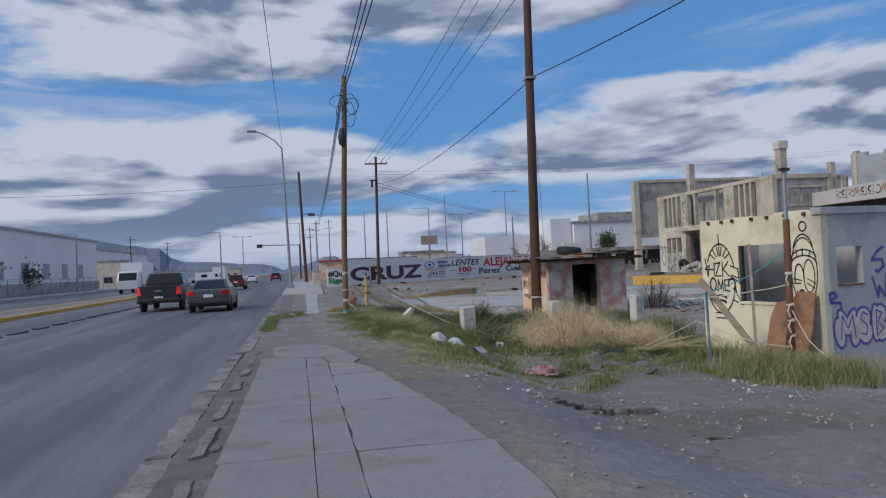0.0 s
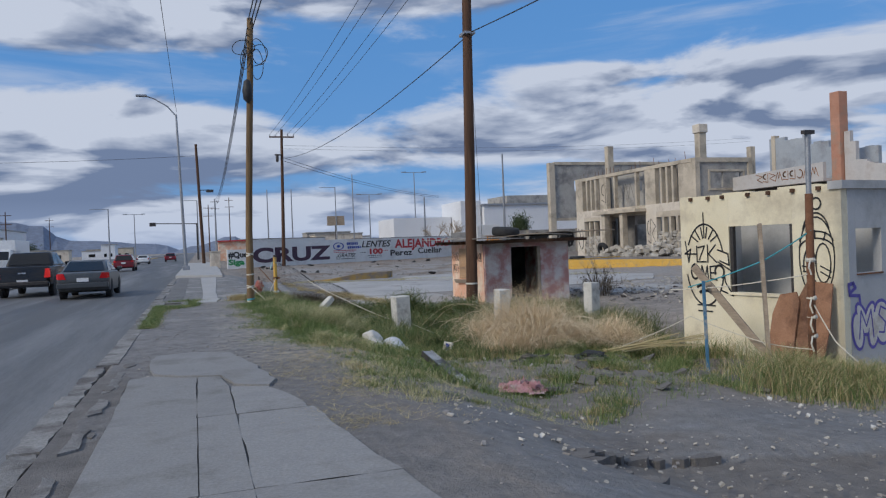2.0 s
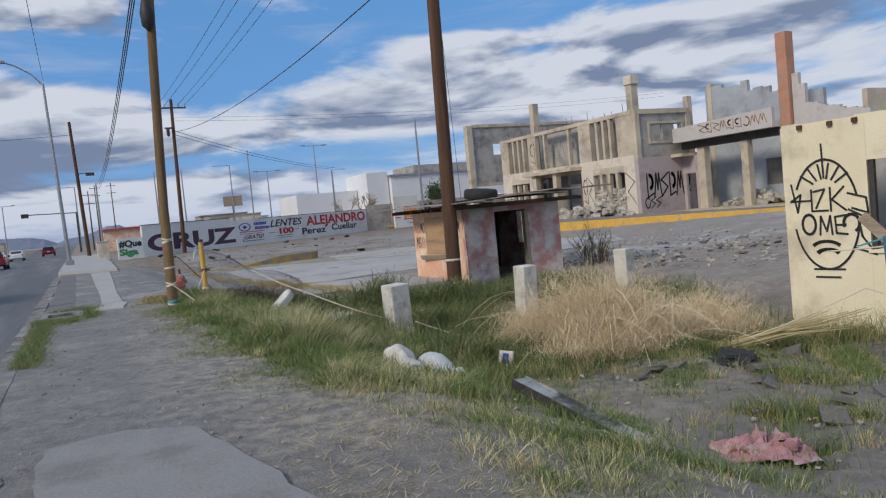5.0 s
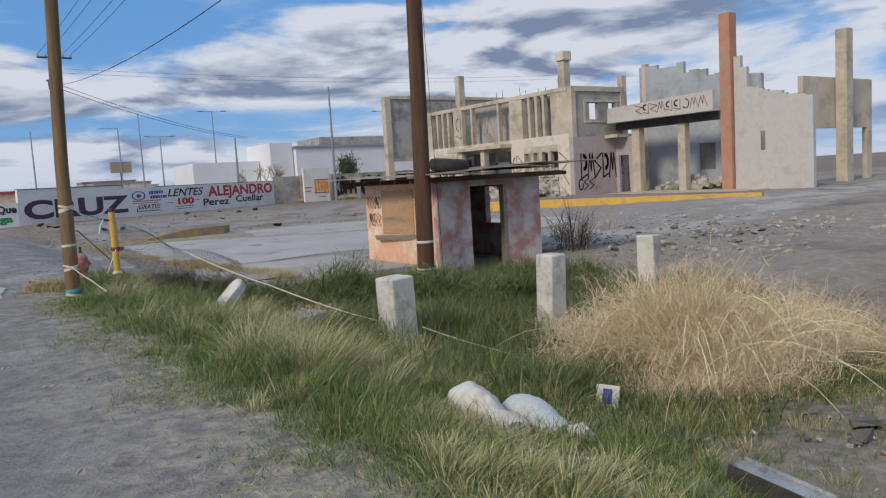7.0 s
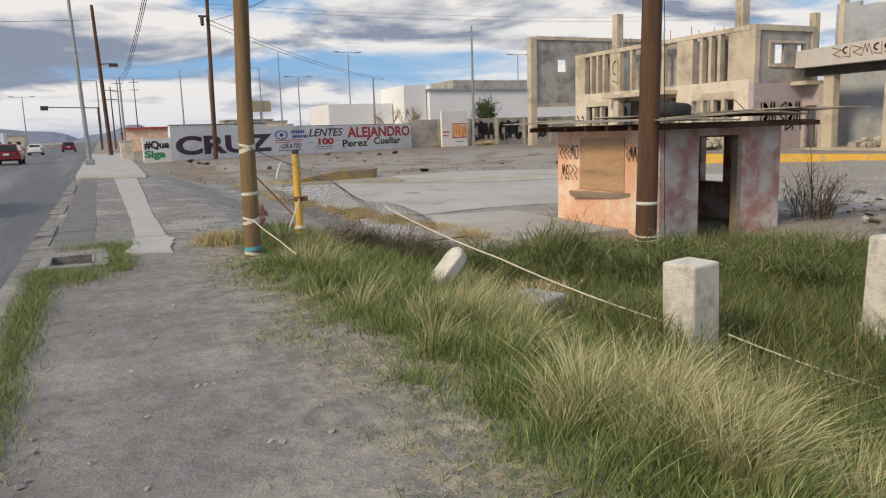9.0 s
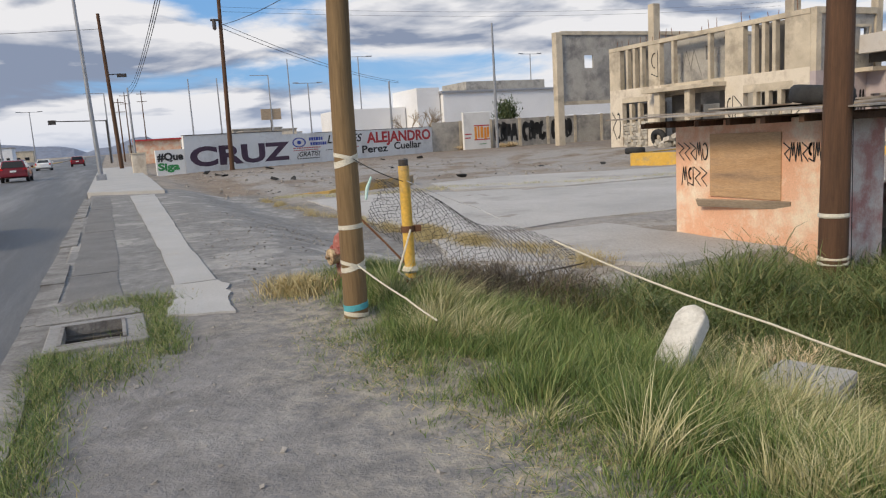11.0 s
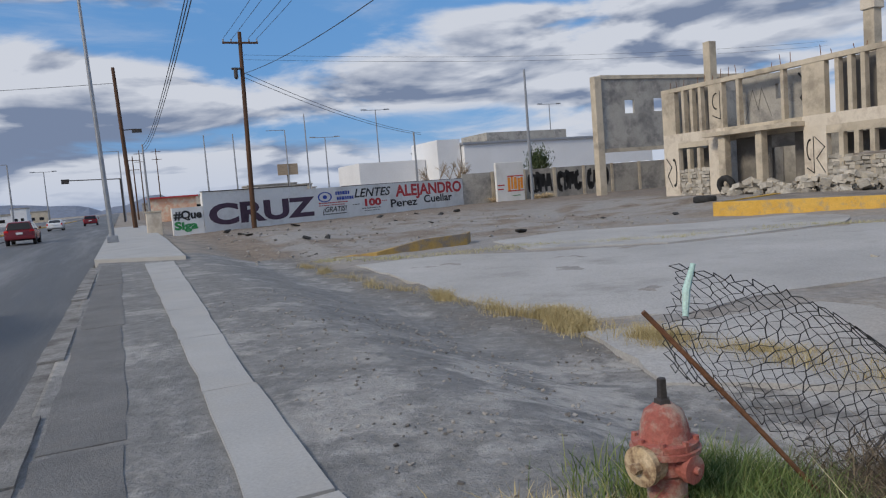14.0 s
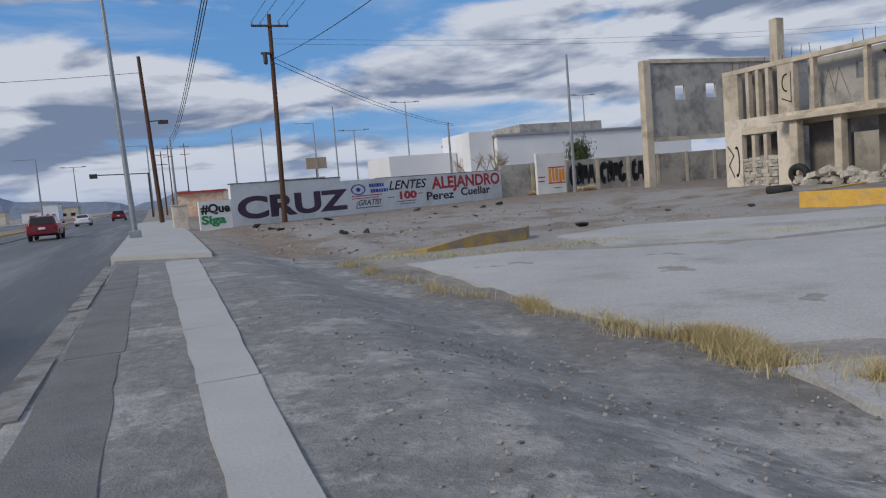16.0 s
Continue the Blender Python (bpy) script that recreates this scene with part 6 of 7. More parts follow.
# ---- fence remains, posts, blocks ----
def stub(x, y, h, rot, w=0.31):
    z = g(x, y)
    t = thing("concrete_stub", "chipped white concrete fence post stub in the weeds", "post", group="post stubs")
    Geo().box(-w / 2, -w / 2, -0.2, w / 2, w / 2, h, 0.008).move(pose(x, y, z, random.uniform(-2, 2), random.uniform(-2, 2), rot)).part("shaft", M_post, t, bevel=0.025)
    Geo().box(-w / 2 - 0.03, -w / 2 - 0.03, -0.2, w / 2 + 0.03, w / 2 + 0.03, 0.18, 0.012).move(pose(x, y, z, 0, 0, rot)).part("foot", M_post, t, bevel=0.03)
stub(4.7, 19.45, 0.94, 8, 0.36); stub(7.2, 19.3, 1.12, 5); stub(10.0, 19.8, 1.12, 12)
yp = thing("pipe_post", "yellow-painted steel pipe post with rusted clamps", "post")
Geo().tube([(2.3, 24.25, -0.4), (2.3, 24.25, 1.22)], 0.052, 14).part("pipe", M_yellow, yp, smooth=True)
Geo().tube([(2.3, 24.25, 1.22), (2.3, 24.25, 1.28)], 0.046, 14).part("dark_end", M_iron, yp)
for z in (0.62, 0.12):
    Geo().lathe(2.3, 24.25, [(0.05, z - .03), (0.064, z - .03), (0.064, z + .03), (0.05, z + .03)], 14).part("clamp", M_rust, yp)
    Geo().box(2.36, 24.2, z - 0.03, 2.42, 24.26, z + 0.03).part("clamp_bolt", M_rust, yp)
Geo().lathe(2.3, 24.25, [(0.064, 0.2), (0.085, 0.22), (0.064, 0.26)], 12).part("knot", M_rope, yp)
cord([(1.52, 23.4, 0.48), (1.72, 22.9, 0.27), (1.84, 22.6, 0.14)], 0.007, M_rope, "pale flat strap from the pole into the grass")
cord([(1.56, 23.45, 1.34), (2.26, 24.19, 1.08)], 0.004, M_wire, "thin dark line from the pole to the yellow post")
cord([(2.3, 24.19, 1.08), (2.66, 23.48, 0.84), (3.0, 22.8, 0.58)], 0.003, M_galv, "thin dark line from the yellow post")
cord([(3.0, 22.8, 0.58), (3.75, 21.3, 0.08), (4.62, 19.62, -0.38)], 0.008, M_rope, "thin pale line strung to the stub")
cord([(4.9, 19.2, -0.42), (5.6, 18.2, -0.75)], 0.008, M_rope, "pale rope end at the stub")
cord([(2.3, 24.18, 0.62), (2.12, 24.1, 0.25), (2.25, 24.15, 0.15)], 0.01, M_rope, "pale rope loop at the yellow post")
for z, mm in ((0.12, M_tape), (-0.45, M_rope), (-0.52, M_tape)):
    Geo().lathe(8.38, 24.39, [(0.185, z - .02), (0.195, z), (0.185, z + .04)], 14).part("strap", mm, pB)
blk = thing("broken_slab", "pale rounded slab of concrete standing askew in the grass", "concrete block", group="concrete lumps")
lean_y = Vector((1.2, 0.46, 1.0)).normalized()
lean_x = lean_y.cross(Vector((0, 0, 1))).normalized()
lean_m = Matrix((lean_x, lean_y, lean_x.cross(lean_y))).transposed().to_4x4()
Geo().prism([(-0.11, -0.2), (0.11, -0.2), (0.11, 0.82), (0.08, 0.89), (0.0, 0.92), (-0.08, 0.89), (-0.11, 0.82)], -0.07, 0.07).move(Matrix.Translation((2.8, 21.44, -0.42)) @ lean_m).part("slab", M_post, blk, bevel=0.02)
blk2 = thing("broken_slab", "buff broken block of concrete sunk in the weeds", "concrete block", group="concrete lumps")
Geo().box(-0.42, -0.28, -0.2, 0.42, 0.28, 0.25, 0.05).move(pose(4.1, 21.4, -0.68, 8, -6, 15)).part("block", M_lot, blk2, bevel=0.04)

# fire hydrant
hyd = thing("fire_hydrant", "faded red fire hydrant with a chalky tan outlet cap", "fire hydrant", pose(0.266, 3.514, 0.054) @ Matrix.Diagonal((0.86, 0.86, 0.86, 1)))
hx, hy = 1.9, 25.1
Geo().lathe(hx, hy, [(0.15, -0.1), (0.15, 0.0), (0.1, 0.02), (0.1, 0.22), (0.12, 0.24), (0.125, 0.33), (0.17, 0.335), (0.175, 0.365), (0.135, 0.37)], 22).part("barrel", M_hyd, hyd, smooth=True)
Geo().lathe(hx, hy, [(0.16, 0.37), (0.165, 0.4), (0.125, 0.405), (0.118, 0.47), (0.095, 0.54), (0.05, 0.575), (0.035, 0.58)], 22).part("bonnet", M_hyd, hyd, smooth=True)
Geo().lathe(hx, hy, [(0.045, 0.575), (0.04, 0.6), (0.026, 0.605), (0.024, 0.7), (0.018, 0.705)], 5).part("operating_nut", M_iron, hyd)
for k in range(8):
    a = k * math.pi / 4
    Geo().lathe(hx + 0.148 * math.cos(a), hy + 0.148 * math.sin(a), [(0.016, 0.33), (0.016, 0.42)], 6).part("bolt", M_hyd, hyd)
cap = Geo().lathe(0, 0, [(0.085, 0.08), (0.09, 0.1), (0.09, 0.15), (0.1, 0.155), (0.1, 0.19), (0.06, 0.2), (0.055, 0.2)], 20).lathe(0, 0, [(0.03, 0.2), (0.028, 0.24)], 5)
cap.move(pose(hx, hy, 0.3, 90, 0, -80)).part("outlet_cap", M_cap, hyd, "chalky tan pumper cap")
for rz in (10, 190):
    c2 = Geo().lathe(0, 0, [(0.06, 0.08), (0.062, 0.14), (0.07, 0.145), (0.07, 0.175), (0.02, 0.18), (0.018, 0.205)], 16)
    c2.move(pose(hx, hy, 0.28, 90, 0, rz)).part("hose_cap", M_hyd, hyd)

# torn chain-link
fence = thing("chain_link_fence", "torn rusty chain-link mesh with a bent top pipe", "fence", pose(0.0, -0.42, 0.08))
mesh_ = Geo()
def sheet_pt(u, v):
    """u along the sheet (0..1), v up (0..1): it slumps towards the far end."""
    x = 2.5 + 2.0 * u + 0.35 * v * (1 - v) - 0.05 * math.sin(6 * v)
    y = 25.95 - 0.95 * u + 0.14 * math.sin(6 * u + 3 * v) + 0.12 * v
    top = 1.0 - 0.95 * max(0.0, u) ** 0.8 + 0.05 * math.sin(9 * u)
    low = 0.42 - 0.95 * min(1.0, u * 1.6)
    fold = 0.07 * math.sin(11 * u + 7 * v) * (0.3 + u)
    x -= 0.14 * (1 - v) * (1 - u)
    return (x + 0.4 * fold, y + fold, low + (top - low) * v + 0.02 * math.sin(13 * u + 5 * v))
NU, NV = 40, 26
random.seed(97)
knots = {}
for i in range(NU):
    for s in (1, -1):
        pts = []
        for j in range(NV + 1):
            zig = 0.5 * s * (j % 2)
            key = (int(2 * (i + zig)), j)
            if key not in knots:
                knots[key] = sheet_pt((i + zig + random.uniform(-.3, .3)) / NU, (j + random.uniform(-.35, .35)) / NV)
            pts.append(knots[key])
        mesh_.tube(pts, 0.0034, 4, False)
mesh_.part("mesh", M_wire, fence)
Geo().tube([(1.91, 25.63, 0.85), (2.35, 25.47, 0.31), (2.75, 25.33, -0.2)], 0.012, 7).part("brace_bar", M_rust, fence)
Geo().tube([(2.36, 25.8, 1.0), (2.3, 25.79, 0.88), (2.27, 25.77, 0.76)], [0.012, 0.02, 0.014], 8).part("foam_sleeve", M_foam, fence, "mint foam scrap tied to the mesh")
Geo().tube([(3.6, 25.9, -0.36), (4.7, 26.5, -0.52), (6.0, 27.0, -0.58)], 0.012, 6).part("loose_rod", M_iron, fence)

# ---- things lying about ----
bag = thing("plaster_sack", "lumpy dirty white sack lying in the grass", "sack")
def blob(cx, cy, cz, rx, ry, rz, rot, amp, seed):
    gg = Geo()
    n, m2 = 22, 14
    for i in range(m2 + 1):
        ph = math.pi * i / m2
        for k in range(n):
            th = 2 * math.pi * k / n
            d = Vector((math.sin(ph) * math.cos(th), math.sin(ph) * math.sin(th), math.cos(ph)))
            f = 1 + amp * noise.noise(d * 1.7 + Vector((seed, 0, 0))) + 0.4 * amp * noise.noise(d * 4 + Vector((seed, 3, 0)))
            gg.v.append((d.x * rx * f, d.y * ry * f, d.z * rz * f))
    for i in range(m2):
        for k in range(n):
            gg.f.append((i * n + k, i * n + (k + 1) % n, (i + 1) * n + (k + 1) % n, (i + 1) * n + k))
    return gg.move(pose(cx, cy, cz, 0, 0, rot))
def lumpy_roll(pts, rs_, seed, amp=0.12, squash=0.8):
    gg = Geo().tube(pts, rs_, 22)
    for k, p in enumerate(gg.v):
        q = Vector(p)
        f = amp * (noise.noise(q * 2.6 + Vector((seed, 0, 0))) + 0.5 * noise.noise(q * 6.5))
        c = min((Vector(a) for a in pts), key=lambda a: (a - q).length)
        d = q - c
        gg.v[k] = (q.x + d.x * f * 2, q.y + d.y * f * 2, c.z + d.z * squash * (1 + 2 * f))
    return gg
lumpy_roll([(3.15 + -0.07 * t, 15.9 - 0.68 * t, -0.22 - 0.1 * t) for t in np.linspace(0, 1, 14)], [0.15, 0.18, 0.185, 0.175, 0.185, 0.175, 0.17, 0.175, 0.165, 0.155, 0.16, 0.145, 0.13, 0.1], 2, 0.3, 0.9).part("roll", M_plasticw, bag, smooth=True)
lumpy_roll([(3.45 + 0.05 * t, 15.71 - 0.49 * t, -0.32 - 0.1 * t) for t in np.linspace(0, 1, 12)], [0.13, 0.15, 0.155, 0.15, 0.16, 0.15, 0.145, 0.14, 0.13, 0.125, 0.11, 0.08], 6, 0.3, 0.7).part("flap", M_galvp, bag, smooth=True)
pillow = thing("plastic_scrap", "crumpled white plastic scrap", "scrap")
blob(3.54, 15.09, -0.42, 0.11, 0.08, 0.08, 20, 0.5, 7).part("scrap", M_plasticw, pillow, smooth=True)
pillow = thing("plastic_scrap", "crumpled white plastic scrap", "scrap")
blob(2.56, 15.88, -0.28, 0.08, 0.05, 0.05, 60, 0.6, 17).part("scrap", M_plasticw, pillow, smooth=True)
gut = thing("metal_gutter", "bent dark metal trim piece with a pale edge", "metal scrap")
gut_m = pose(3.57, 12.98, -0.37, -6, 6, -91)
Geo().box(-0.9, -0.075, 0, 0.9, 0.075, 0.016).box(-0.9, 0.06, 0.017, 0.9, 0.075, 0.035).move(gut_m).part("channel", M_galvtrim, gut)
Geo().box(-0.9, -0.09, -0.07, 0.9, -0.076, 0.018).box(0.92, -0.07, -0.06, 0.91, 0.07, 0.0).move(gut_m).part("dark_edge", M_iron, gut)
clo = thing("cloth", "crumpled dusty pink cloth on the dirt", "cloth")
cg = Geo()
nn = 44
for i in range(nn + 1):
    for j in range(nn + 1):
        u, v = i / nn - 0.5, j / nn - 0.5
        p3 = Vector((u * 4, v * 4, 2))
        edge = max(0, 1 - (4 * (u * u + v * v)) ** 2)
        cg.v.append((u * 0.64 + 0.14 * noise.noise(p3 + Vector((9, 0, 0))), v * 0.42 + 0.12 * noise.noise(p3 + Vector((0, 9, 0))), 0.02 + (0.15 + 0.85 * edge) * (0.025 + 0.13 * abs(noise.noise(p3 * 1.5)) + 0.12 * abs(noise.noise(p3 * 3.4)) + 0.06 * abs(noise.noise(p3 * 7.0)))))
for i in range(nn):
    for j in range(nn):
        q = i * (nn + 1) + j
        cg.f.append((q, q + 1, q + nn + 2, q + nn + 1))
cg.move(pose(4.2, 11.6, g(4.2, 11.6) + 0.01, 0, 0, -38)).part("cloth", M_cloth, clo, smooth=True)
card = thing("picture_card", "small white card box with a dark picture in the grass", "box", pose(4.59, 15.79, g(4.59, 15.79) + 0.12, -12, 4, -58))
Geo().box(-0.1, -0.025, -0.14, 0.1, 0.025, 0.1).part("box", M_plasticw, card, bevel=0.008)
Geo().box(-0.04, -0.029, -0.06, 0.04, -0.0252, 0.07).part("picture", M_blue, card)
reeds = thing("dry_stalks", "bundle of pale dry stalks lying by the house", "stalks")
random.seed(101)
for i in range(14):
    a = radians(random.uniform(-32, -12))
    x, y = 7.3 + random.uniform(-.2, .2), 14.9 + random.uniform(-.3, .3)
    l = random.uniform(1.2, 2.3)
    Geo().tube([(x, y, g(x, y) + 0.1), (x + l * .5 * math.cos(a), y + l * .5 * math.sin(a), g(x, y) + 0.22), (x + l * math.cos(a), y + l * math.sin(a), g(x, y) + random.uniform(.2, .5))], [0.015, 0.012, 0.005], 5).part("stalk", M_dry, reeds)
tarp = thing("plastic_sheet", "crumpled black plastic sheet in the grass", "plastic sheet")
blob(6.6, 14.0, g(6.6, 14.0) + 0.03, 0.36, 0.24, 0.08, 20, 0.8, 12).part("sheet", M_tyre, tarp, smooth=True)

def litter(n, xr, yr, smin, smax, material, label, seed, name="stones_scatter", flat=0.6):
    """Loose pebbles or scraps over a stretch of ground, as one mesh."""
    random.seed(seed)
    gg = Geo()
    for i in range(n):
        x, y = random.uniform(*xr), random.uniform(*yr)
        s = smin + (smax - smin) * random.random() ** 3
        z = g(x, y) + s * 0.15
        st = len(gg.v)
        gg.box(-s / 2, -s * 0.4, -s * 0.35 * flat, s / 2, s * 0.4, s * 0.35 * flat, s * 0.12)
        gg.move(pose(x, y, z, random.uniform(-30, 30), random.uniform(-30, 30), random.uniform(0, 180)), st)
    return tagged(gg.part(name, material), label, "litter", kind="stuff")
litter(700, (0.95, 5.2), (25.2, 33), 0.006, 0.04, M_oldasph, "dark crumbs of asphalt on the apron", 121)
litter(2600, (0.95, 5.5), (25.2, 36), 0.005, 0.034, M_pebble, "loose pale gravel on the apron", 111)
litter(1300, (1.8, 9.5), (3.5, 15), 0.008, 0.05, M_pebble, "loose stones and crumbs on the dirt", 112)
litter(900, (-0.6, 1.6), (12, 25), 0.006, 0.035, M_pebble, "small pebbles on the trodden path", 113)
litter(900, (3.0, 22), (46, 70), 0.03, 0.16, M_pebble, "rubble and stones scattered over the waste ground", 114)
litter(70, (3.0, 24), (48, 70), 0.05, 0.5, M_tyre, "dark scraps scattered over the waste ground", 115, flat=0.3)
litter(900, (13, 24), (20, 33), 0.02, 0.16, M_stone, "broken concrete and scraps on the lot", 116)
litter(260, (12.5, 21), (22, 28), 0.04, 0.22, M_oldasph, "charred scraps on the lot", 117, flat=0.3)
litter(120, (4.5, 9.3), (11, 15.5), 0.05, 0.32, M_oldasph, "dark scraps and clods before the house", 119, flat=0.35)
litter(700, (2.4, 9.5), (6.4, 10.5), 0.008, 0.045, M_stone, "pale crumbs on the broken asphalt", 120)
litter(160, (2.2, 9), (8, 20), 0.02, 0.07, M_plasticw, "bits of white litter in the grass", 118)

# ---- grass, weeds and brush ----
rs = np.random.RandomState(7)
def trodden(x, y):
    """The weeds lie flat round the sack, the metal trim and the cloth."""
    flat = np.exp(-((x - 3.05) / 0.75) ** 2 - ((y - 15.3) / 0.85) ** 2) * 0.85 + np.exp(-((x - 3.35) / 0.55) ** 2 - ((y - 12.9) / 0.9) ** 2) * 0.8 + np.exp(-((x - 4.1) / 0.7) ** 2 - ((y - 11.4) / 0.7) ** 2) * 0.8 + np.exp(-((x - 4.4) / 0.4) ** 2 - ((y - 15.6) / 0.4) ** 2) * 0.7
    return 1 - np.clip(flat, 0, 0.88)
def tufts(n, region, hlo, hhi, w=0.006, lean=0.5, clump=0.0, sink=0.0, wind=(0.0, 0.0), even=False):
    """Blades rooted where region(x, y) says so: it returns a chance between 0 and 1."""
    out = []
    x0, x1, y0, y1, fn = region
    need, tries = n, 0
    while need > 0 and tries < 60:
        tries += 1
        m = max(need * 3, 1000)
        x, y = rs.uniform(x0, x1, m), rs.uniform(y0, y1, m)
        keep = rs.rand(m) < fn(x, y)
        x, y = x[keep][:need], y[keep][:need]
        if len(x) == 0:
            continue
        k = len(x)
        size = 0.55 + 0.45 * np.sin(x * 2.3 + 1.7 * np.sin(y * 1.3)) * np.cos(y * 1.9 + x)
        h = rs.uniform(hlo, hhi, k) * (0.7 + 0.5 * size) * (1.0 if even else (0.42 + 0.58 * smooth(13.5, 16.5, y)) * trodden(x, y))
        l = rs.normal(0, lean, (k, 2)) * h[:, None] + np.array(wind) * h[:, None]
        out.append(np.column_stack((x, y, gz(x, y) - 0.03 - sink, h, l, np.full(k, w) * rs.uniform(.7, 1.4, k))))
        need -= k
    return np.vstack(out)
def spotty(x, y, s=1.0, cut=0.0):
    v = np.sin(x * 2.1 * s + 3 * np.sin(y * .7 * s)) + np.sin(y * 1.7 * s + 2 * np.sin(x * .9 * s)) + 0.8 * np.sin(x * 5.3 * s + y * 4.1 * s)
    return np.clip((v - cut) * 0.6 + 0.3, 0, 1)
verge = lambda x, y: smooth(0.85, 2.0, x + 0.12 * np.sin(y * 2.3) + 0.12 * np.sin(y * 5.1) + 0.1 * np.sin(y * 11.0)) * (1 - smooth(3.4, 4.6, x)) * (0.35 + 0.65 * spotty(x, y))
hollow = lambda x, y: smooth(3.4, 4.2, x) * (1 - smooth(9.5, 11.5, x)) * (0.12 + 0.88 * spotty(x, y, 0.8, 0.3)) * (1 - smooth(24.6, 25.6, y))
near_h = lambda x, y: np.clip(0.35 * np.exp(-((x - 9.35 + 0.1 * (y - 13)) / 0.5) ** 2) * spotty(x, y, 1.4, 0.4) + 1.3 * np.exp(-((x - 8.75) / 0.7) ** 2 - ((y - 11.2) / 0.6) ** 2), 0, 1)
sparse = lambda x, y: (0.05 + spotty(x, y, 2.3, 1.0)) * smooth(1.6, 3.0, x) * smooth(9.8, 11.3, y + 0.5 * np.sin(1.7 * x)) * (1 - smooth(8.4, 9.2, x))
def low_edge(a):
    """Blades stay short along the trodden edge."""
    k = 0.22 + 0.78 * smooth(1.2, 2.2, a[:, 0])
    a[:, 3:6] *= k[:, None]
    return a
def clumped(n, per, region, hlo, hhi, w, spread=0.06, splay=0.5, wind=(0.0, 0.0)):
    """Tussocks: blades that spring from one root and splay outwards, each tussock with its own height."""
    c = tufts(n, region, hlo, hhi, w, 0.0)
    k = len(c)
    i = np.repeat(np.arange(k), per)
    size = rs.uniform(0.6, 1.25, k)[i]
    off = rs.normal(0, 1, (k * per, 2)) * (spread * size)[:, None]
    h = c[i, 3] * rs.uniform(0.45, 1.0, k * per) * size
    x, y = c[i, 0] + off[:, 0], c[i, 1] + off[:, 1]
    sway = rs.normal(0, 0.15, (k, 2))[i] + np.array(wind)
    lean = (off / spread * splay * 0.5 + sway + rs.normal(0, 0.16, (k * per, 2))) * h[:, None]
    return np.column_stack((x, y, gz(x, y) - 0.03, h, lean, w * rs.uniform(.7, 1.4, k * per)))
grass_kw = dict(kind="stuff")
gaps = lambda x, y: verge(x, y) * (0.28 + 0.72 * smooth(13.0, 16.0, y))
seeding = lambda x, y: verge(x, y) * smooth(1.5, 2.1, x) * np.clip(spotty(x, y, 1.1, 0.5) * 1.4, 0, 1)
tagged(blades("verge_grass", low_edge(np.vstack((clumped(1500, 85, (0.9, 4.6, 13.2, 24.3, gaps), 0.16, 0.44, 0.0052, 0.07, 0.45, (0.05, -0.03)), clumped(360, 60, (1.3, 4.8, 9.6, 14.5, gaps), 0.14, 0.36, 0.005, 0.06, 0.5), tufts(60000, (0.9, 4.6, 11.0, 24.3, gaps), 0.05, 0.2, 0.005, 0.35)))), M_grass, None, 3), "tall green grass along the path edge", "grass", **grass_kw)
tagged(blades("verge_dry_grass", low_edge(np.vstack((clumped(330, 85, (1.2, 4.8, 13.5, 24.3, seeding), 0.26, 0.56, 0.0046, 0.05, 0.75, (0.14, -0.12)), clumped(260, 60, (1.4, 5.2, 9.4, 14.5, verge), 0.16, 0.42, 0.005, 0.06, 0.55)))), M_straw, None, 3), "pale seeding grass in tussocks among the green", "grass", **grass_kw)
tagged(blades("thatch", tufts(22000, (1.0, 5.5, 9.0, 24.3, verge), 0.02, 0.08, 0.007, 1.6), M_dry, None, 2), "fallen straw between the tufts", "grass", **grass_kw)
tagged(blades("hollow_weeds", tufts(60000, (3.4, 11.5, 14.5, 25.4, hollow), 0.2, 0.62, 0.008, 0.4), M_grassd, None, 3), "dark green weeds filling the hollow", "weeds", **grass_kw)
tagged(blades("house_weeds", tufts(9000, (6.8, 10.0, 9.9, 17.5, near_h), 0.2, 0.66, 0.006, 0.4, even=True), M_grass, None, 3), "green weeds at the foot of the house", "weeds", **grass_kw)
tagged(blades("house_dry_weeds", tufts(7000, (6.8, 10.0, 9.9, 16.5, near_h), 0.2, 0.7, 0.006, 0.45, even=True), M_dry, None, 3), "dry weeds at the foot of the house", "weeds", **grass_kw)
tagged(blades("waste_grass", clumped(420, 55, (1.8, 9.2, 8.8, 17, sparse), 0.16, 0.46, 0.0055, 0.06, 0.6), M_dry, None, 2), "sparse dry grass on the dirt", "grass", **grass_kw)
tagged(blades("waste_green", tufts(26000, (1.8, 9.2, 8.8, 17, sparse), 0.06, 0.26, 0.006, 0.45, even=True), M_grass, None, 2), "thin green grass on the dirt", "grass", **grass_kw)
matted = lambda x, y: np.exp(-((x - 2.45) / 0.4) ** 2 - ((y - 15.3) / 0.55) ** 2)
tagged(blades("matted_straw", tufts(5000, (1.6, 3.4, 14.0, 16.6, matted), 0.04, 0.1, 0.006, 1.9, even=True), M_dry, None, 2), "matted dead brown straw before the sack", "grass", **grass_kw)
fringe = lambda x, y: smooth(0.55, 1.5, x + 0.2 * np.sin(2.3 * y)) ** 2 * (1 - smooth(1.8, 2.6, x)) * (0.3 + 0.7 * spotty(x, y, 2.2))
tagged(blades("fringe_green", tufts(16000, (0.5, 2.6, 14.0, 25.0, fringe), 0.03, 0.11, 0.006, 0.7, even=True), M_grass, None, 2), "short green grass along the path edge", "grass", **grass_kw)
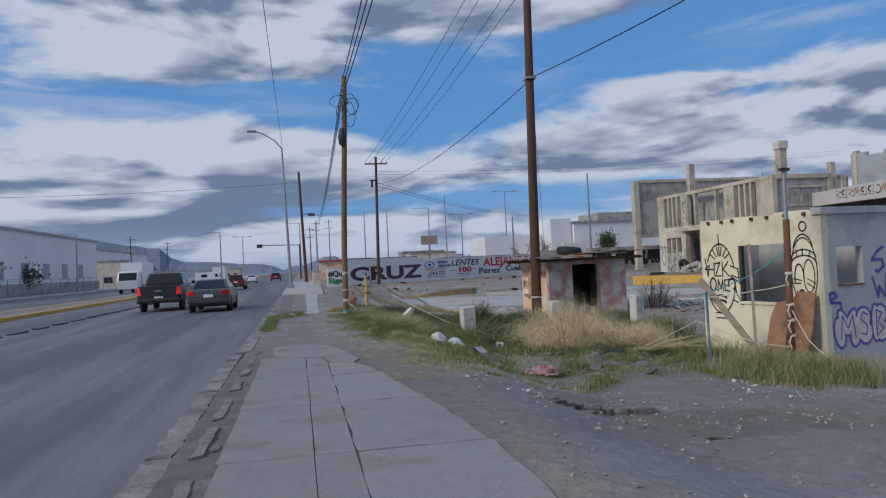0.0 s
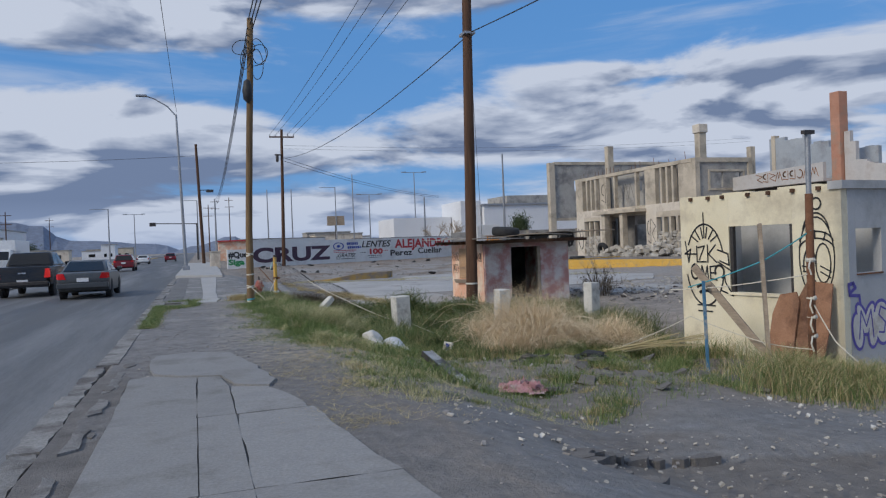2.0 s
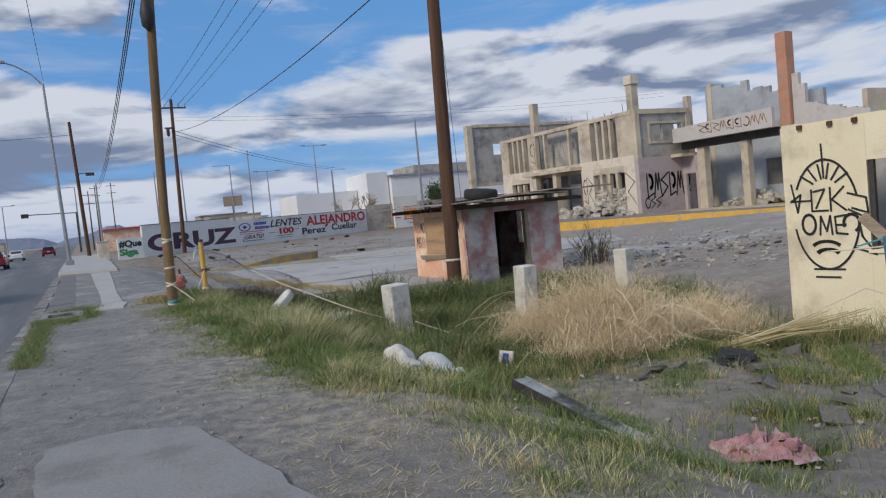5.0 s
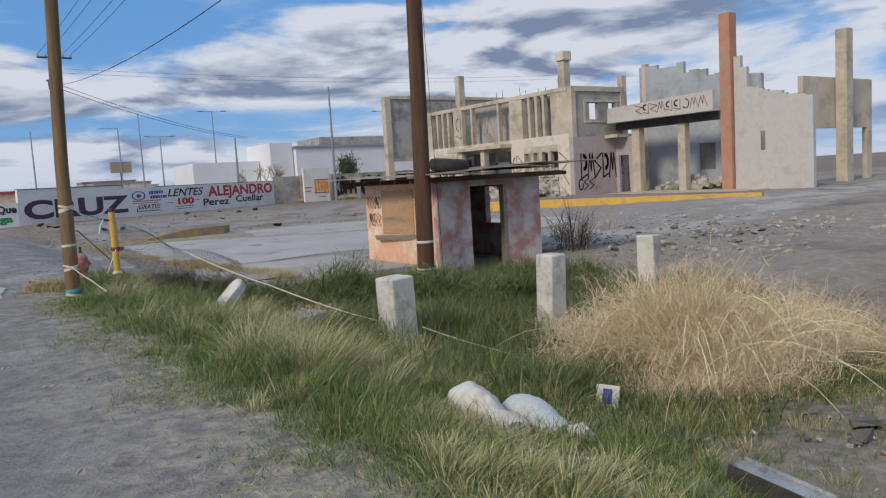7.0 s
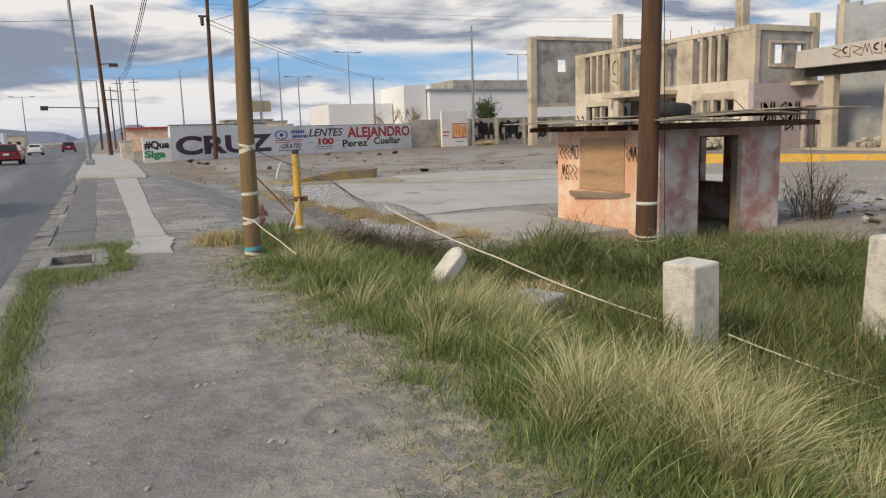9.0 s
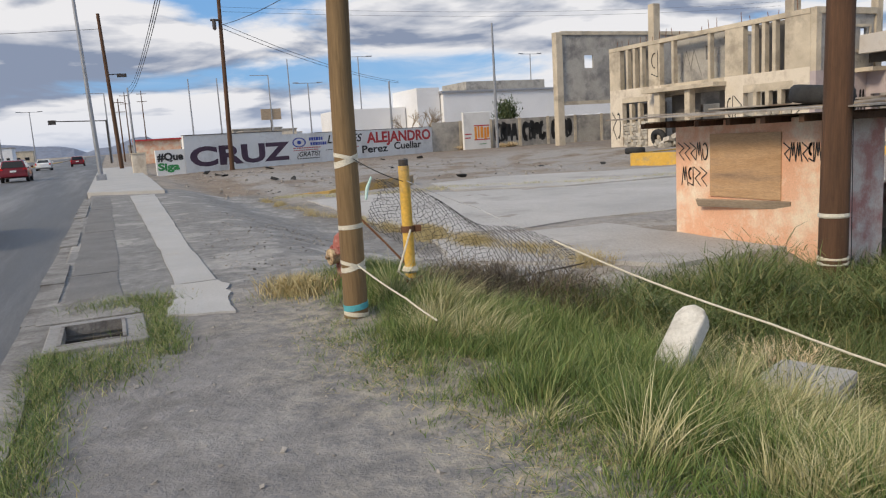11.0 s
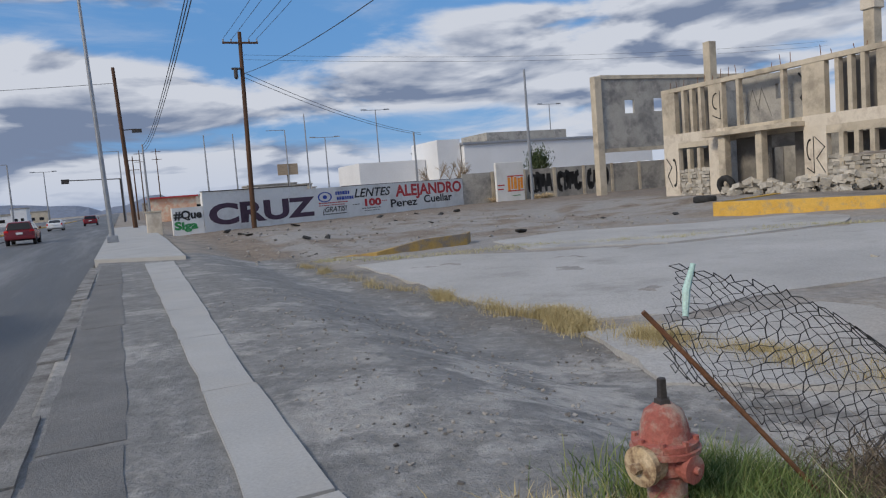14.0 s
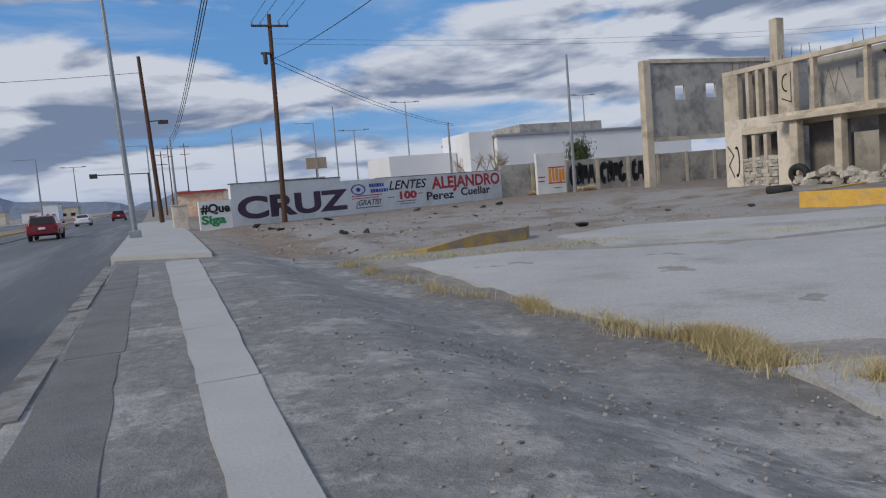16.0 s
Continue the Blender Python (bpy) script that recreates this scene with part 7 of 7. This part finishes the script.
tagged(blades("fringe_straw", tufts(26000, (0.5, 2.6, 8.5, 25.2, fringe), 0.015, 0.07, 0.008, 1.6, even=True), M_dry, None, 2), "short straw litter along the path edge", "grass", **grass_kw)
ring = lambda x, y: np.exp(-((x - 4.9 - 0.85 * (1 - smooth(29, 42, y)) - 0.6 * (1 - smooth(27.5, 29, y)) + 0.12 * np.sin(1.7 * y)) / (0.16 + 0.12 * (1 - smooth(31, 35, y)))) ** 2) * (0.06 + 0.94 * spotty(x, y, 1.9, 0.4)) * (1 - 0.8 * smooth(34, 37, y))
tagged(blades("joint_grass", tufts(17000, (4.2, 7.2, 26.5, 45, ring), 0.05, 0.3, 0.007, 0.45), M_dry, None, 2), "dry yellow grass along the edge of the paving", "grass", **grass_kw)
ring2 = lambda x, y: np.exp(-((y - 43.6 + 0.5 * (x - 10) + 0.5 * np.sin(0.9 * x)) / 0.6) ** 2) * (0.3 + 0.7 * spotty(x, y))
tagged(blades("joint_grass", tufts(5000, (5.5, 22, 36, 46.5, ring2), 0.05, 0.2, 0.012, 0.5), M_straw, None, 2), "dry yellow grass along a paving joint", "grass", **grass_kw)
drainr = lambda x, y: np.clip(np.exp(-(((x - 0.02) / 0.13) ** 2)) * (y > 23.4) * (y < 25.4) + np.exp(-((x + 0.4) / 0.3) ** 2 - ((y - 23.4) / 0.4) ** 2) + np.exp(-((x + 0.2) / 0.35) ** 2 - ((y - 25.6) / 0.25) ** 2) + np.exp(-((x + 0.8) / 0.14) ** 2) * (y > 18) * (y < 24), 0, 1)
tagged(blades("drain_grass", tufts(18000, (-1.0, 0.5, 17.5, 26.2, drainr), 0.03, 0.17, 0.005, 0.6), M_grass, None, 2), "short green grass round the storm drain", "grass", **grass_kw)
tagged(blades("drain_dry_grass", tufts(5000, (-1.0, 0.5, 17.5, 26.2, drainr), 0.03, 0.12, 0.005, 0.7), M_dry, None, 2), "short dry grass round the storm drain", "grass", **grass_kw)
hyg = lambda x, y: np.clip(np.exp(-((x - 2.2) / 0.3) ** 2 - ((y - 24.55) / 0.35) ** 2) + np.exp(-((x - 2.4) / 0.45) ** 2 - ((y - 25.2) / 0.35) ** 2), 0, 1)
tagged(blades("hydrant_grass", tufts(9000, (0.9, 3.4, 23.8, 26.0, hyg), 0.12, 0.36, 0.006, 0.3), M_grass, None, 3), "green grass round the hydrant", "grass", **grass_kw)
hyd2 = lambda x, y: np.exp(-((x - 1.38) / 0.2) ** 2 - ((y - 25.1) / 0.3) ** 2)
tagged(blades("hydrant_dry_grass", tufts(1500, (0.8, 2.0, 24.2, 25.9, hyd2), 0.1, 0.3, 0.008, 0.5), M_dry, None, 3), "pale dry grass beside the hydrant", "grass", **grass_kw)


def bush(cx, cy, rx, ry, h, n, material, label, w=0.006, name="dry_bush", fan=1.0):
    """Stems that spring from a root area and fork into finer twigs."""
    t = thing(name, label, "bush", group="bushes")
    a, r = rs.uniform(0, 6.283, n), np.sqrt(rs.rand(n))
    x, y = cx + rx * 0.75 * r * np.cos(a), cy + ry * 0.75 * r * np.sin(a)
    hh = h * rs.uniform(0.3, 1.0, n) * (1.15 - 0.55 * r) * (0.85 + 0.35 * np.sin(4.1 * x + 1.3 * cy) * np.sin(3.7 * y + cx))
    out = np.column_stack((np.cos(a), np.sin(a))) * (rs.uniform(0.1, 0.9, n) * fan * h * 0.9)[:, None] + rs.normal(0, 0.15, (n, 2))
    blades("stem_mass", np.column_stack((x, y, gz(x, y) - 0.03, hh, out, np.full(n, w * 1.6))), material, t, 3)
    k = n * 5
    i = rs.randint(0, n, k)
    f = rs.uniform(0.35, 0.95, k)
    root = np.column_stack((x[i] + out[i, 0] * f * f, y[i] + out[i, 1] * f * f, gz(x[i], y[i]) - 0.03 + hh[i] * (f - 0.15 * f * f)))
    blades("twig_mass", np.column_stack((root, rs.uniform(0.05, 0.3, k) * h * 0.8, rs.normal(0, 0.22, (k, 2)) * h, np.full(k, w))), material, t, 2)
    return t
bush(6.75, 16.6, 1.1, 1.1, 1.6, 6000, M_twig, "big tangled tan dry bush in the hollow", 0.0042, fan=0.8)
bush(7.9, 16.2, 0.9, 0.9, 1.25, 4200, M_twig, "big tangled tan dry bush in the hollow", 0.0042, fan=0.8)
bush(6.1, 15.7, 1.0, 0.7, 0.8, 3600, M_twig, "low tan dry bush spilling out of the hollow", 0.0042, fan=0.9)
bush(5.7, 17.0, 0.7, 0.6, 0.55, 1600, M_twig, "low tan dry bush", 0.005)
canes = thing("dry_stalks", "long arching pale canes of the dry bush", "stalks")
random.seed(103)
for i in range(85):
    a, l, r0 = random.uniform(2.2, 5.4), random.uniform(0.7, 2.0), random.uniform(0, 0.6)
    x, y = 6.5 + r0 * random.uniform(-2, 2), 16.2 + r0 * random.uniform(-1.5, 1.5)
    z = g(x, y)
    hh, bend = random.uniform(0.2, 0.85), random.uniform(-0.25, 0.25)
    rr = random.uniform(0.004, 0.0075)
    Geo().tube([(x + l * f * math.cos(a + bend * f), y + l * f * math.sin(a + bend * f), z + hh * 4 * f * (1 - f * 0.8)) for f in (0, .12, .25, .38, .5, .62, .75, .88, 1)], [rr * (1 - 0.08 * q) for q in range(9)], 5).part("cane", M_twig, canes, smooth=True)
bush(3.1, 24.7, 0.55, 0.45, 0.62, 2000, M_dark_twig, "dark brown brush tangled in the torn fence", 0.006, "brush")
bush(3.7, 24.4, 0.7, 0.5, 0.85, 1700, M_dark_twig, "dark brown brush tangled in the torn fence", 0.006, "brush")
bush(5.6, 23.6, 1.4, 0.9, 1.15, 1900, M_grassd, "bushy dark green weed in the hollow", 0.011, "weed_bush", 0.7)
bush(7.3, 22.6, 1.2, 1.2, 1.0, 1600, M_grassd, "bushy dark green weed in the hollow", 0.011, "weed_bush", 0.7)
bush(13.3, 25.0, 0.55, 0.5, 1.75, 90, M_dark_twig, "bare brown bush beside the booth", 0.012, "bare_bush", 0.45)
bush(8.5, 21.6, 1.1, 0.9, 0.95, 1300, M_grassd, "bushy dark green weed in the hollow", 0.011, "weed_bush", 0.7)
bush(9.9, 21.9, 1.0, 0.9, 0.85, 1100, M_grassd, "bushy dark green weed in the hollow", 0.011, "weed_bush", 0.7)
bush(6.0, 21.2, 0.6, 0.5, 0.5, 500, M_twig, "small dry tan bush", 0.006)
bush(4.6, 21.9, 0.6, 0.5, 0.45, 500, M_twig, "small dry tan bush", 0.006)
bush(31, 80.5, 1.0, 0.5, 0.9, 300, M_twig, "dry bush at the foot of the wall", 0.03)
bush(35, 79.8, 1.2, 0.5, 0.8, 300, M_twig, "dry bush at the foot of the wall", 0.03)
bt = thing("bare_tree", "bare pale tree behind the mural wall", "tree", group="trees behind the wall")
random.seed(121)
def limb(gg, p, d, l, r, depth):
    e = p + d * l
    gg.tube([p, p.lerp(e, .5) + Vector((random.uniform(-.05, .05) * l, 0, 0)), e], [r, r * .8, r * .6], 5, False)
    if depth:
        for k in range(3):
            limb(gg, e if k else p.lerp(e, .7), (d + Vector((random.uniform(-.8, .8), random.uniform(-.8, .8), random.uniform(-.2, .5)))).normalized(), l * random.uniform(.6, .8), r * .6, depth - 1)
tg = Geo()
for k in range(3):
    limb(tg, Vector((28.5 + k * 1.2, 88, -0.3)), Vector((random.uniform(-.3, .3), 0, 1)).normalized(), 1.7, 0.12, 4)
tg.part("branches", M_board, bt)
gt = thing("tree", "small dark green tree behind the wall", "tree", group="trees behind the wall")
Geo().tube([(38.5, 86, -0.3), (38.6, 86, 2.2), (38.5, 86, 3.2)], [0.15, 0.1, 0.05], 6).part("trunk", M_wood, gt)
cpts = rs.normal(0, 1, (1800, 3)) * (0.5, 0.5, 0.6) + (38.5, 86, 3.2)
blades("crown", np.column_stack((cpts, rs.uniform(.15, .4, 1800), rs.normal(0, .15, (1800, 2)), np.full(1800, .1))), M_leaf, gt)

# ---- vehicles ----
def wheel(parent, x, y, z, r, w):
    wh = new("wheel")
    wh.parent = parent
    Geo().lathe(0, 0, [(r * 0.62, -w / 2), (r * 0.93, -w / 2), (r, -w * 0.3), (r, w * 0.3), (r * 0.93, w / 2), (r * 0.62, w / 2)], 24).move(pose(x, y, z, 0, 90, 0)).part("tyre", M_tyre, wh, smooth=True)
    rim_ = Geo().lathe(0, 0, [(r * 0.6, -w * 0.4), (r * 0.62, w * 0.42), (r * 0.5, w * 0.36), (r * 0.14, w * 0.3)], 20)
    rim_.move(pose(x, y, z, 0, 90, 0)).part("rim", M_galv, wh)


def car(m, W, Lc, body, cabin, paint, label, r_w, axles, name="car", category="car", rear_lights=(0.75, 1.0, 0.16), glass=M_glass, plate_z=0.75):
    """body: side outline of the lower body, from the rear at y = 0 to the front; cabin: outline of the glasshouse. Stands at its rear."""
    t = thing(name, label, category, m)
    b = Geo()
    st = [(-1, 0.0, 0.92, 0.16), (-1, 0.05, 0.98, 0.07), (-1, 0.22, 1.0, 0.015), (1, 0.22, 1.0, 0.015), (1, 0.05, 0.98, 0.07), (1, 0.0, 0.92, 0.16)]
    n = len(body)
    cz = sum(z for _, z in body) / n
    for s, inx, f, iny in st:
        for y, z in body:
            b.v.append((s * (W / 2 - inx), Lc / 2 + (y - Lc / 2) * (1 - 2 * iny / Lc), cz + (z - cz) * f))
    for k in range(len(st) - 1):
        for i in range(n):
            j = (i + 1) % n
            b.f.append((k * n + i, k * n + j, (k + 1) * n + j, (k + 1) * n + i))
    b.f.append(tuple(range(n)))
    b.f.append(tuple(reversed(range((len(st) - 1) * n, len(st) * n))))
    b.part("body", paint, t, bevel=0.035, smooth=True)
    c = Geo()
    zlo, zhi = min(z for _, z in cabin), max(z for _, z in cabin)
    def at(y, z, s, out=0.0):
        k = (z - zlo) / (zhi - zlo)
        return (s * (W / 2 - 0.06 - 0.2 * k + out), y, z)
    nc = len(cabin)
    for s in (-1, 1):
        for y, z in cabin:
            c.v.append(at(y, z, s))
    c.f += [tuple(range(nc)), tuple(reversed(range(nc, 2 * nc)))] + [(i, (i + 1) % nc, nc + (i + 1) % nc, nc + i) for i in range(nc)]
    c.part("cabin", paint, t, bevel=0.08, smooth=True)
    # panes a little proud of the cabin
    (ya, za), (yb, zb), (yc, zc), (yd, zd) = cabin
    def pane(p, q, inset, y_off, nm):
        gl = Geo()
        k0, k1 = 0.14, 0.88
        pts = []
        for s, k in ((-1, k0), (1, k0), (1, k1), (-1, k1)):
            y, z = p[0] + (q[0] - p[0]) * k, p[1] + (q[1] - p[1]) * k
            x = at(y, z, s)[0] - s * inset
            pts.append((x, y + y_off, z + 0.012))
        back_ = [(x, y - y_off, z - 0.03) for x, y, z in pts]
        gl.v += pts + back_
        gl.f += [(0, 1, 2, 3), (7, 6, 5, 4), (0, 4, 5, 1), (1, 5, 6, 2), (2, 6, 7, 3), (3, 7, 4, 0)]
        gl.part(nm, glass, t)
    pane((ya, za), (yb, zb), 0.1, -0.014, "rear_window")
    pane((yd, zd), (yc, zc), 0.1, 0.014, "windscreen")
    for s in (-1, 1):
        for k0, k1 in ((0.08, 0.48), (0.53, 0.92)):
            gl = Geo()
            lo = lambda k: at(ya + (yd - ya) * k, za + (zhi - za) * 0.12, s, 0.012)
            hi = lambda k: at(yb + (yc - yb) * k, zb - (zb - za) * 0.14, s, 0.012)
            gl.face(lo(k0), lo(k1), hi(k1), hi(k0))
            gl.part("side_window", glass, t)
        Geo().box(s * (W / 2 + 0.02), yd - 0.55, za + 0.02, s * (W / 2 + 0.2), yd - 0.42, za + 0.17).part("mirror", paint, t, bevel=0.03)
        z0, z1, lw = rear_lights
        q = [(W / 2 + 0.008, 0.17, z0 + 0.02), (W / 2 - 0.06, 0.05, z0), (W / 2 - lw, -0.012, z0), (W / 2 - lw * 0.7, -0.012, z1), (W / 2 - 0.06, 0.05, z1), (W / 2 + 0.004, 0.17, z1 - 0.02)]
        tl = Geo()
        tl.v = [(s * x, y, z) for x, y, z in q] + [(s * x * 0.96, y + 0.09, z) for x, y, z in q]
        tl.f = [(0, 1, 4, 5), (1, 2, 3, 4), (11, 10, 7, 6), (10, 9, 8, 7)] + [(k, k + 6, (k + 1) % 6 + 6, (k + 1) % 6) for k in range(6)]
        tl.part("tail_light", M_brake if Lc > 5 else M_lamp_red, t)
        for y in axles:
            # Black disc proud of the side stands for the shade in the wheel well.
            Geo().lathe(0, 0, [(r_w * 1.16, -0.1), (r_w * 1.16, 0.006)], 24).move(pose(s * W / 2, y, r_w * 1.02, 0, 90 * s, 0)).part("wheel_arch", M_tyre, t)
            wheel(t, s * (W / 2 - 0.095), y, r_w, r_w, 0.22)
    Geo().box(-0.2, -0.03, plate_z, 0.2, 0.02, plate_z + 0.14).part("number_plate", M_plate, t)
    Geo().box(-W / 2 + 0.02, -0.09, 0.42, W / 2 - 0.02, 0.1, 0.62).part("bumper", paint, t, bevel=0.03)
    return t


SEDAN = [(0.1, 0.32), (0.02, 0.45), (0.0, 0.8), (0.06, 0.97), (0.2, 1.02), (0.7, 1.03), (3.3, 1.0), (4.5, 0.82), (4.68, 0.6), (4.65, 0.3), (3.9, 0.24), (0.6, 0.24)]
SEDAN_CAB = [(0.4, 0.98), (1.25, 1.44), (2.5, 1.46), (3.5, 0.98)]
PICK = [(0.0, 0.55), (0.0, 1.15), (0.06, 1.27), (2.0, 1.3), (4.2, 1.22), (5.4, 1.1), (5.58, 0.8), (5.5, 0.45), (4.9, 0.4), (0.6, 0.45)]
PICK_CAB = [(1.45, 1.25), (1.85, 1.86), (3.4, 1.88), (4.25, 1.22)]
SUV = [(0.0, 0.4), (0.0, 0.95), (0.05, 1.02), (3.3, 1.02), (4.3, 0.92), (4.5, 0.6), (4.45, 0.32), (0.5, 0.3)]
SUV_CAB = [(0.05, 1.0), (0.4, 1.6), (2.4, 1.64), (3.35, 1.0)]
pk = car(pose(-6.6, 36.5, ROAD_Z), 2.0, 5.6, PICK, PICK_CAB, M_carblack, "black pickup truck with a short covered bed on the road", 0.39, (1.15, 4.45), "pickup_truck", "truck", (0.8, 1.18, 0.19), plate_z=0.6)
Geo().box(-0.95, -0.12, 0.5, 0.95, 0.1, 0.66).part("chrome_step", M_iron, pk, bevel=0.03)
Geo().box(-0.14, -0.02, 0.98, 0.14, 0.0, 1.04).part("badge", M_chrome, pk)
for s in (-1, 1):
    Geo().tube([(s * 0.7, 1.95, 1.92), (s * 0.7, 3.3, 1.94)], 0.025, 6).part("roof_rail", M_galv, pk)
car(pose(-3.9, 33.0, ROAD_Z), 1.8, 4.7, SEDAN, SEDAN_CAB, M_cargrey, "dark grey sedan on the road", 0.33, (0.95, 3.75), rear_lights=(0.76, 0.98, 0.33), plate_z=0.66)
car(pose(-6.6, 80.0, ROAD_Z), 1.85, 4.5, SUV, SUV_CAB, M_carred, "dark red hatchback driving away on the road", 0.34, (0.8, 3.6), rear_lights=(0.9, 1.05, 0.3))
car(pose(-8.0, 128, ROAD_Z), 1.8, 4.6, SEDAN, SEDAN_CAB, M_carwhite, "far white sedan on the road", 0.33, (0.95, 3.75))
car(pose(-4.6, 150, ROAD_Z), 2.0, 4.8, SUV, SUV_CAB, M_carred, "far red van on the road", 0.36, (0.9, 3.8), "van", "van")
car(pose(-22, 118, ROAD_Z, 0, 0, 180), 1.85, 4.5, SUV, SUV_CAB, M_carwhite, "white car oncoming on the far roadway", 0.34, (0.8, 3.6))
trk = thing("box_truck", "white box truck oncoming on the far roadway", "truck", pose(-20.0, 92, ROAD_Z))
Geo().box(-1.25, 2.2, 1.0, 1.25, 9.5, 3.7).part("cargo_box", M_carwhite, trk, bevel=0.03)
Geo().extrude_x([(0.1, 0.5), (0.0, 1.5), (0.5, 2.6), (2.0, 2.7), (2.1, 0.5)], -1.15, 1.15).part("cab", M_carwhite, trk, bevel=0.05)
Geo().extrude_x([(0.0, 1.55), (0.42, 2.45), (0.5, 2.45), (0.1, 1.5)], -1.0, 1.0).part("windscreen", M_glass, trk)
Geo().box(-1.0, 2.1, 0.6, 1.0, 9.4, 0.98).part("chassis", M_iron, trk)
for s in (-1, 1):
    for y in (1.0, 7.5):
        wheel(trk, s * 1.0, y, 0.48, 0.48, 0.28)
